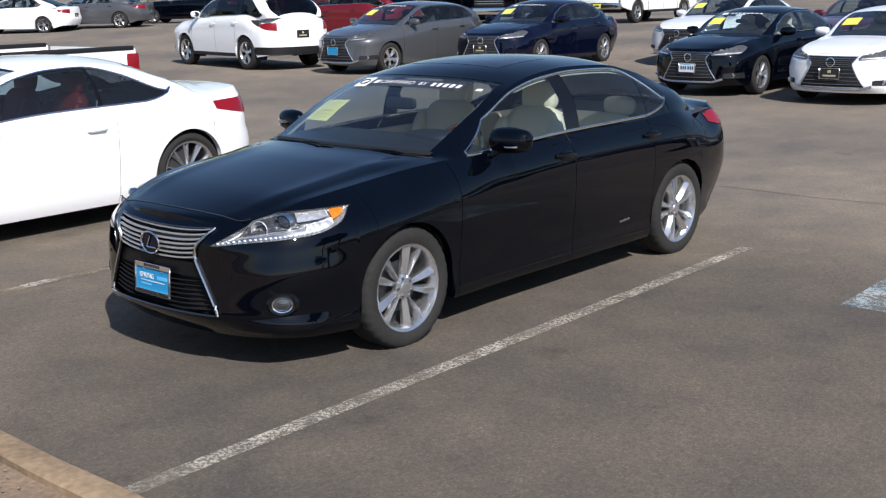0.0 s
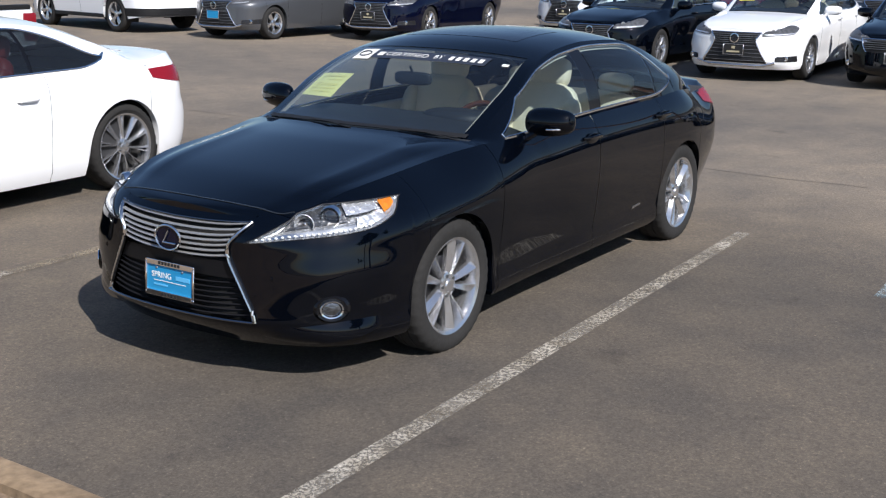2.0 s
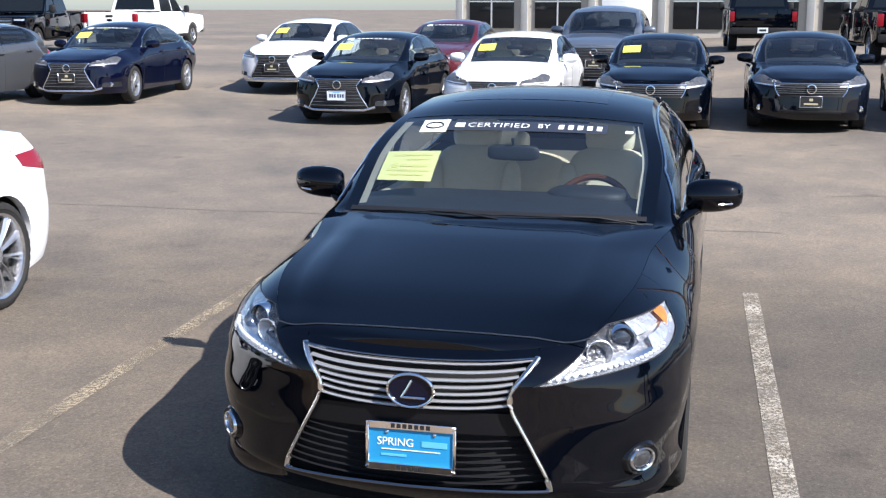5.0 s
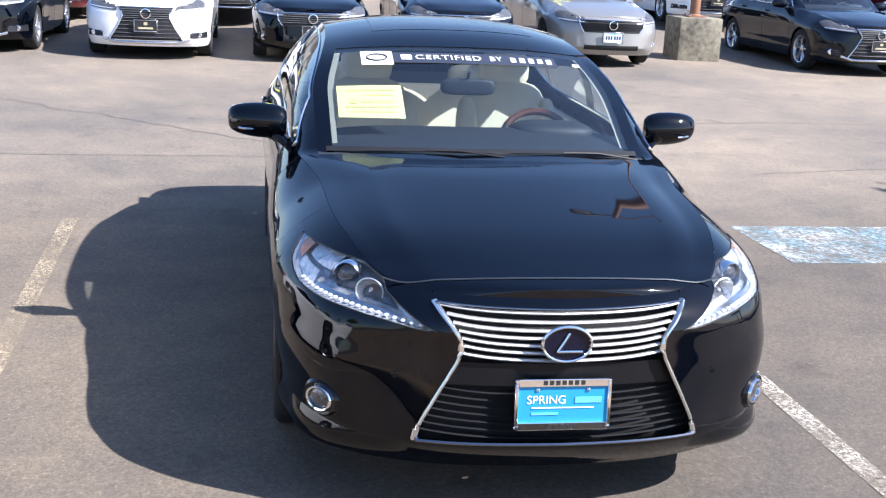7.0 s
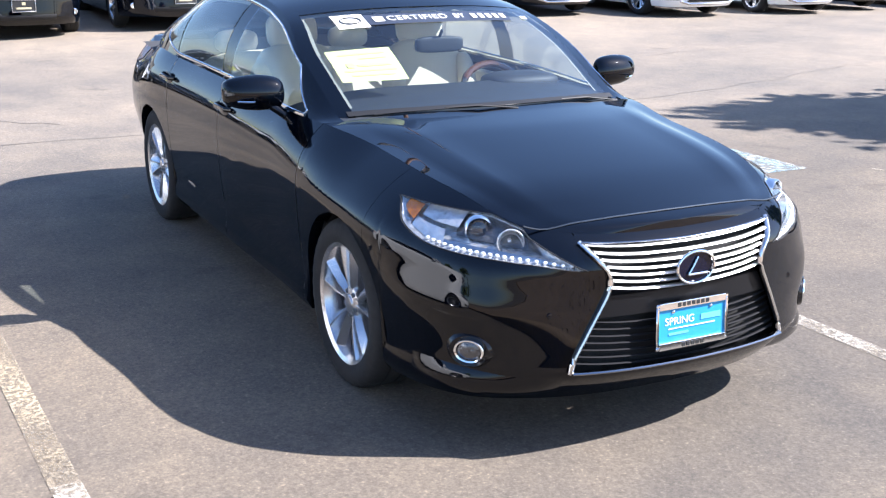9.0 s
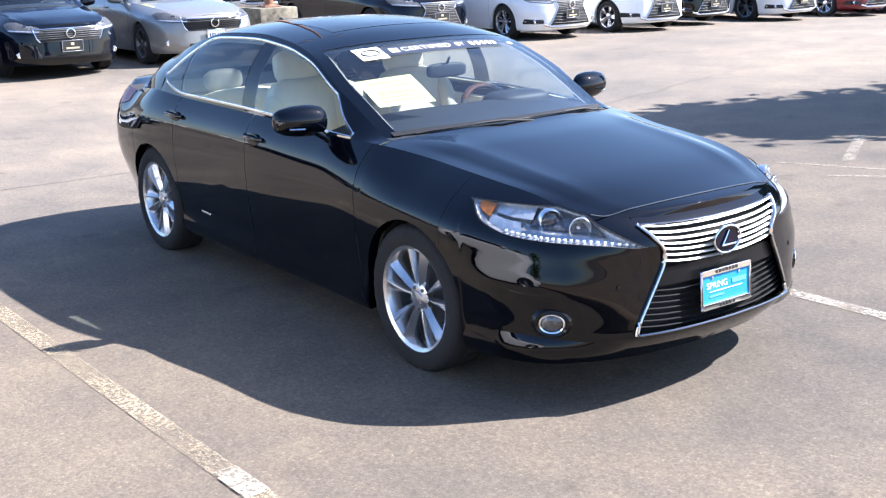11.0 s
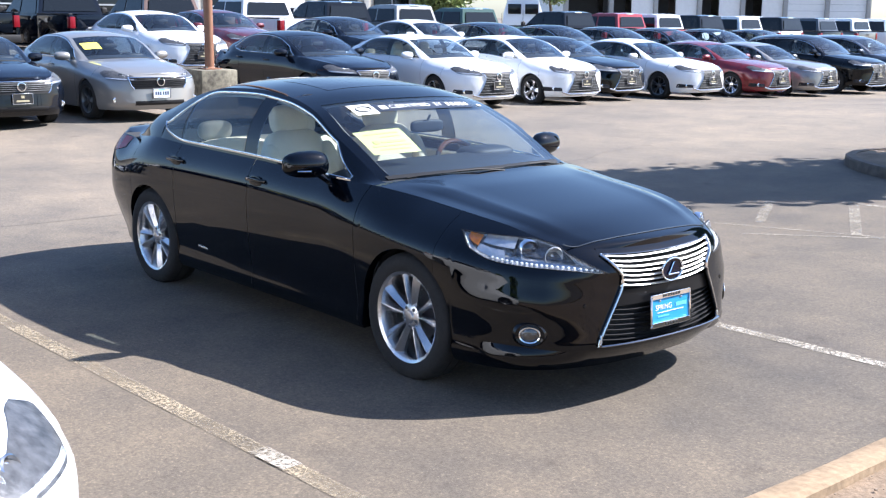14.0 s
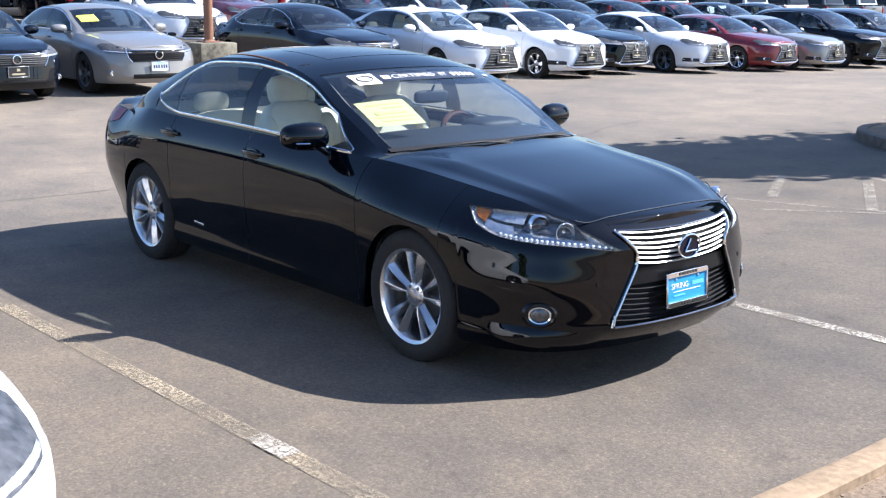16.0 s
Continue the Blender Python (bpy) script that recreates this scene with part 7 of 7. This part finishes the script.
# ---- buildings ----
WALLW = mat("white_metal_siding", (0.76, 0.77, 0.77), 0.6, grain=0.08, scale=4)
WALLG = mat("grey_panel", (0.34, 0.34, 0.33), 0.7, grain=0.12, scale=3)
WALLT = mat("tan_panel", (0.46, 0.42, 0.35), 0.75, grain=0.12, scale=3)
ROOFM = mat("roof_metal", (0.42, 0.44, 0.46), 0.5, grain=0.1, scale=3)
# near-black that paints in the shade of the open bays
BAYDARK = mat("bay_shade", (0.03, 0.032, 0.035), 0.8, grain=0.2, scale=2)


def service_building(origin, rz, bays, width, height, depth, label):
    """A long workshop: posts, roll-up doors, open bays, eaves."""
    b = thing("workshop_building", pose(*origin, 0, 0, rz), label, "building")
    n = len(bays)
    L = n * width
    part("back_wall", box(L / 2, depth, height / 2, L, 0.3, height), WALLG, b)
    part("side_wall", box(-0.15, depth / 2, height / 2, 0.3, depth, height), WALLW, b)
    part("side_wall", box(L + 0.15, depth / 2, height / 2, 0.3, depth, height), WALLW, b)
    part("fascia", box(L / 2, 0.0, height - 0.325, L + 0.6, 0.4, 0.65, 0.03), WALLW, b)
    part("gutter", box(L / 2, -0.30, height - 0.08, L + 0.8, 0.2, 0.16, 0.03), ROOFM, b)
    part("roof", prism([(-0.5, height), (-0.5, height + 0.15), (L + 0.5, height + 0.15), (L + 0.5, height)], -0.5, depth + 0.5), ROOFM, b, smooth=False)
    part("floor_slab", box(L / 2, depth / 2, 0.04, L, depth, 0.08), WALLG, b)
    for k in range(n + 1):
        part("post", box(k * width, -0.02, (height - 0.65) / 2, 0.42, 0.44, height - 0.65, 0.02), WALLG, b)
    for k, kind in enumerate(bays):
        x = (k + 0.5) * width
        if kind == "d":
            dr = part("roll_up_door", box(x, 0.06, (height - 0.65) / 2, width - 0.42, 0.08, height - 0.65), WALLW, b)
            for j in range(1, 6):
                part("door_seam", box(x, 0.01, (height - 0.65) * j / 6, width - 0.5, 0.012, 0.03), ROOFM, dr, smooth=False)
        elif kind == "h":
            part("roll_up_door", box(x + width * 0.22, 0.06, (height - 0.65) / 2, width * 0.5, 0.08, height - 0.65), WALLW, b)
            # added dark sheet in the opening, in place of a shaded interior
            part("bay_wall", box(x - width * 0.25, 2.2, (height - 0.65) / 2, width * 0.5, 0.1, height - 0.65), BAYDARK, b)
            part("bay_lamp", box(x - width * 0.22, 1.4, height - 0.9, 0.9, 0.14, 0.06), LED, b)
        elif kind == "o":
            # the same added sheet of painted shade, across the whole bay
            part("bay_wall", box(x, 3.0, (height - 0.65) / 2, width - 0.42, 0.1, height - 0.65), BAYDARK, b)
    return b


service_building((-67.39, 72.45, 0.1), 60, "ohhhhdd", 4.22, 4.4, 12, "long white workshop with posts, open bays and roll-up doors")


def panel_building(origin, rz, length, height, depth, label):
    b = thing("showroom_building", pose(*origin, 0, 0, rz), label, "building")
    part("wall", box(length / 2, depth / 2, height / 2, length, depth, height), WALLT, b)
    part("roof", box(length / 2, depth / 2, height + 0.15, length + 0.8, depth + 0.8, 0.3, 0.04), ROOFM, b)
    n = int(length / 3.2)
    for k in range(n):
        x = (k + 0.5) * length / n
        if k % 5 == 2:
            part("white_door", box(x, -0.03, 1.9, 2.4, 0.10, 3.6, 0.02), WALLW, b)
        else:
            w = part("window", box(x, -0.03, 1.7, 2.3, 0.10, 2.2, 0.02), TRUCKGLASS, b)
            part("window_bar", box(x, -0.09, 1.7, 0.07, 0.04, 2.2), ROOFM, w, smooth=False)
            part("window_bar", box(x, -0.09, 1.9, 2.3, 0.04, 0.07), ROOFM, w, smooth=False)
        part("pilaster", box(k * length / n, -0.06, height / 2, 0.35, 0.18, height, 0.02), WALLG, b)
    return b


panel_building((-52.0, -12.0, 0.3), 84, 54, 5.6, 16, "tan panel showroom with dark windows behind the trucks")


# ---- trees ----
LEAF = mat("leaf", (0.095, 0.15, 0.035), 0.55, grain=0.4, scale=3, tint=(0.14, 0.20, 0.05))
BRIGHTLEAF = mat("bright_leaf", (0.17, 0.24, 0.07), 0.55, grain=0.4, scale=3, tint=(0.25, 0.31, 0.11))
BARK = mat("bark", (0.12, 0.085, 0.06), 0.9, grain=0.4, scale=14, bump=0.6)


def tree(x, y, height, crown, seed, leaves=2600, label="leafy tree with a broken crown", z=None, leaf=0.16, green=None):
    r = random.Random(seed)
    t = thing("tree", pose(x, y, ground_z(x, y) if z is None else z), label, "tree", "trees round the lot")
    base = height * 0.36
    trunk = [Vector((0.06 * math.sin(k), 0.05 * math.cos(2 * k), height * 0.72 * k / 8)) for k in range(9)]
    V, F = [], []
    for k, p in enumerate(trunk):
        rad = height * 0.022 * (1.25 if k == 0 else 1 - k / 9.5)
        V += [(p.x + rad * math.cos(a), p.y + rad * math.sin(a), p.z) for a in np.linspace(0, 2 * math.pi, 10, endpoint=False)]
    part("trunk", (V, grid_faces(9, 10, True)), BARK, t)
    tips = []
    for k in range(16):
        a, z = 2.4 * k + r.uniform(-0.4, 0.4), base + (height * 0.68 - base) * k / 16
        reach = crown * (0.95 - 0.5 * k / 16) * r.uniform(0.75, 1.1)
        p0 = Vector((0, 0, z))
        p1 = p0 + Vector((math.cos(a), math.sin(a), 0.35 + 0.5 * k / 16)) * reach * 0.5
        p2 = p0 + Vector((math.cos(a + 0.2), math.sin(a + 0.2), 0.55 + 0.6 * k / 16)) * reach * 0.85
        part("limb", tube([p0, p1, p2], height * 0.006, 5), BARK, t)
        tips += [p1, p2, (p1 + p2) / 2, p2 + Vector((r.uniform(-1, 1), r.uniform(-1, 1), r.uniform(-0.4, 1))) * crown * 0.25]
    tips += [Vector((r.uniform(-0.4, 0.4) * crown, r.uniform(-0.4, 0.4) * crown, height * r.uniform(0.75, 0.97))) for _ in range(10)]
    V, F = [], []
    for k in range(leaves):
        c = r.choice(tips) + Vector((r.gauss(0, 1), r.gauss(0, 1), r.gauss(0, 0.8))) * crown * 0.16
        e = Euler((r.uniform(-1, 1), r.uniform(-1, 1), r.uniform(0, 6.3))).to_matrix()
        s = leaf * r.uniform(0.6, 1.4)
        n = len(V)
        V += [tuple(c + e @ Vector(q)) for q in ((-s, 0, 0), (0, -s * 0.55, 0.2 * s), (s, 0, 0), (0, s * 0.55, 0.2 * s))]
        F.append((n, n + 1, n + 2, n + 3))
    tagged(part("crown", (V, F), green or LEAF, t, smooth=False), kind="stuff")
    return t


# earth-brown kerb, its colour also darkened to carry the tree's shade
SHADEDKERB = mat("shade_dark_concrete", (0.085, 0.066, 0.05), 0.9, grain=0.6, scale=9, bump=0.6, tint=(0.13, 0.10, 0.075))
island = thing("tree_island", pose(1.58, 9.98, 0.02), "kerbed mulch island under a tree", "planting bed")
ring = [(3.9 * math.cos(a), 2.2 * math.sin(a)) for a in np.linspace(0, 2 * math.pi, 48, endpoint=False)]
kv, kf = [], []
for x, y in ring:
    d = Vector((x, y)).normalized()
    kv += [(x, y, -0.02), (x - d.x * 0.01, y - d.y * 0.01, 0.12), (x - d.x * 0.03, y - d.y * 0.03, 0.14), (x - d.x * 0.15, y - d.y * 0.15, 0.14), (x - d.x * 0.16, y - d.y * 0.16, 0.06)]
for i in range(48):
    j = (i + 1) % 48
    for k in range(4):
        kf.append((i * 5 + k, j * 5 + k, j * 5 + k + 1, i * 5 + k + 1))
part("kerb_ring", ([(x, y, z * 0.9) for x, y, z in kv], kf), SHADEDKERB, island)
r = random.Random(21)
mv = [(x * k / 12 * 0.965, y * k / 12 * 0.95, 0.115 + 0.09 * (1 - (k / 12) ** 2) + (r.uniform(-0.018, 0.018) if 0 < k < 12 else 0)) for k in range(12, 0, -1) for x, y in ring]
part("mulch", (mv + [(0, 0, 0.21)], [(k * 48 + i, k * 48 + (i + 1) % 48, k * 48 + 48 + (i + 1) % 48, k * 48 + 48 + i) for k in range(11) for i in range(48)] + [(528 + i, 528 + (i + 1) % 48, 576) for i in range(48)]), GRAVEL, island)
tree(0.3, 11.2, 6.9, 1.5, 3, 5000, "young leafy tree on a kerbed island", z=0.16)
# added out of view, only to cast more shade round the island
tree(1.0, 13.9, 5.6, 1.9, 5, 3600, "unseen leafy tree added beyond the island to widen the shade")
tree(-46.0, 39.6, 4.8, 2.0, 7, 9000, "bright green tree behind the truck row", leaf=0.15, green=BRIGHTLEAF)
tree(-47.5, 50.2, 7.0, 1.2, 11, 3000, "slender green tree beside the van", leaf=0.15, green=BRIGHTLEAF)
for k, (x, y, h) in enumerate(((-14, -62, 12), (-30, -66, 14), (4, -58, 11), (18, -52, 13), (-46, -70, 13))):
    tree(x, y, h, h * 0.42, 20 + k, 1200, "tall leafy tree at the edge of the lot", leaf=0.5)
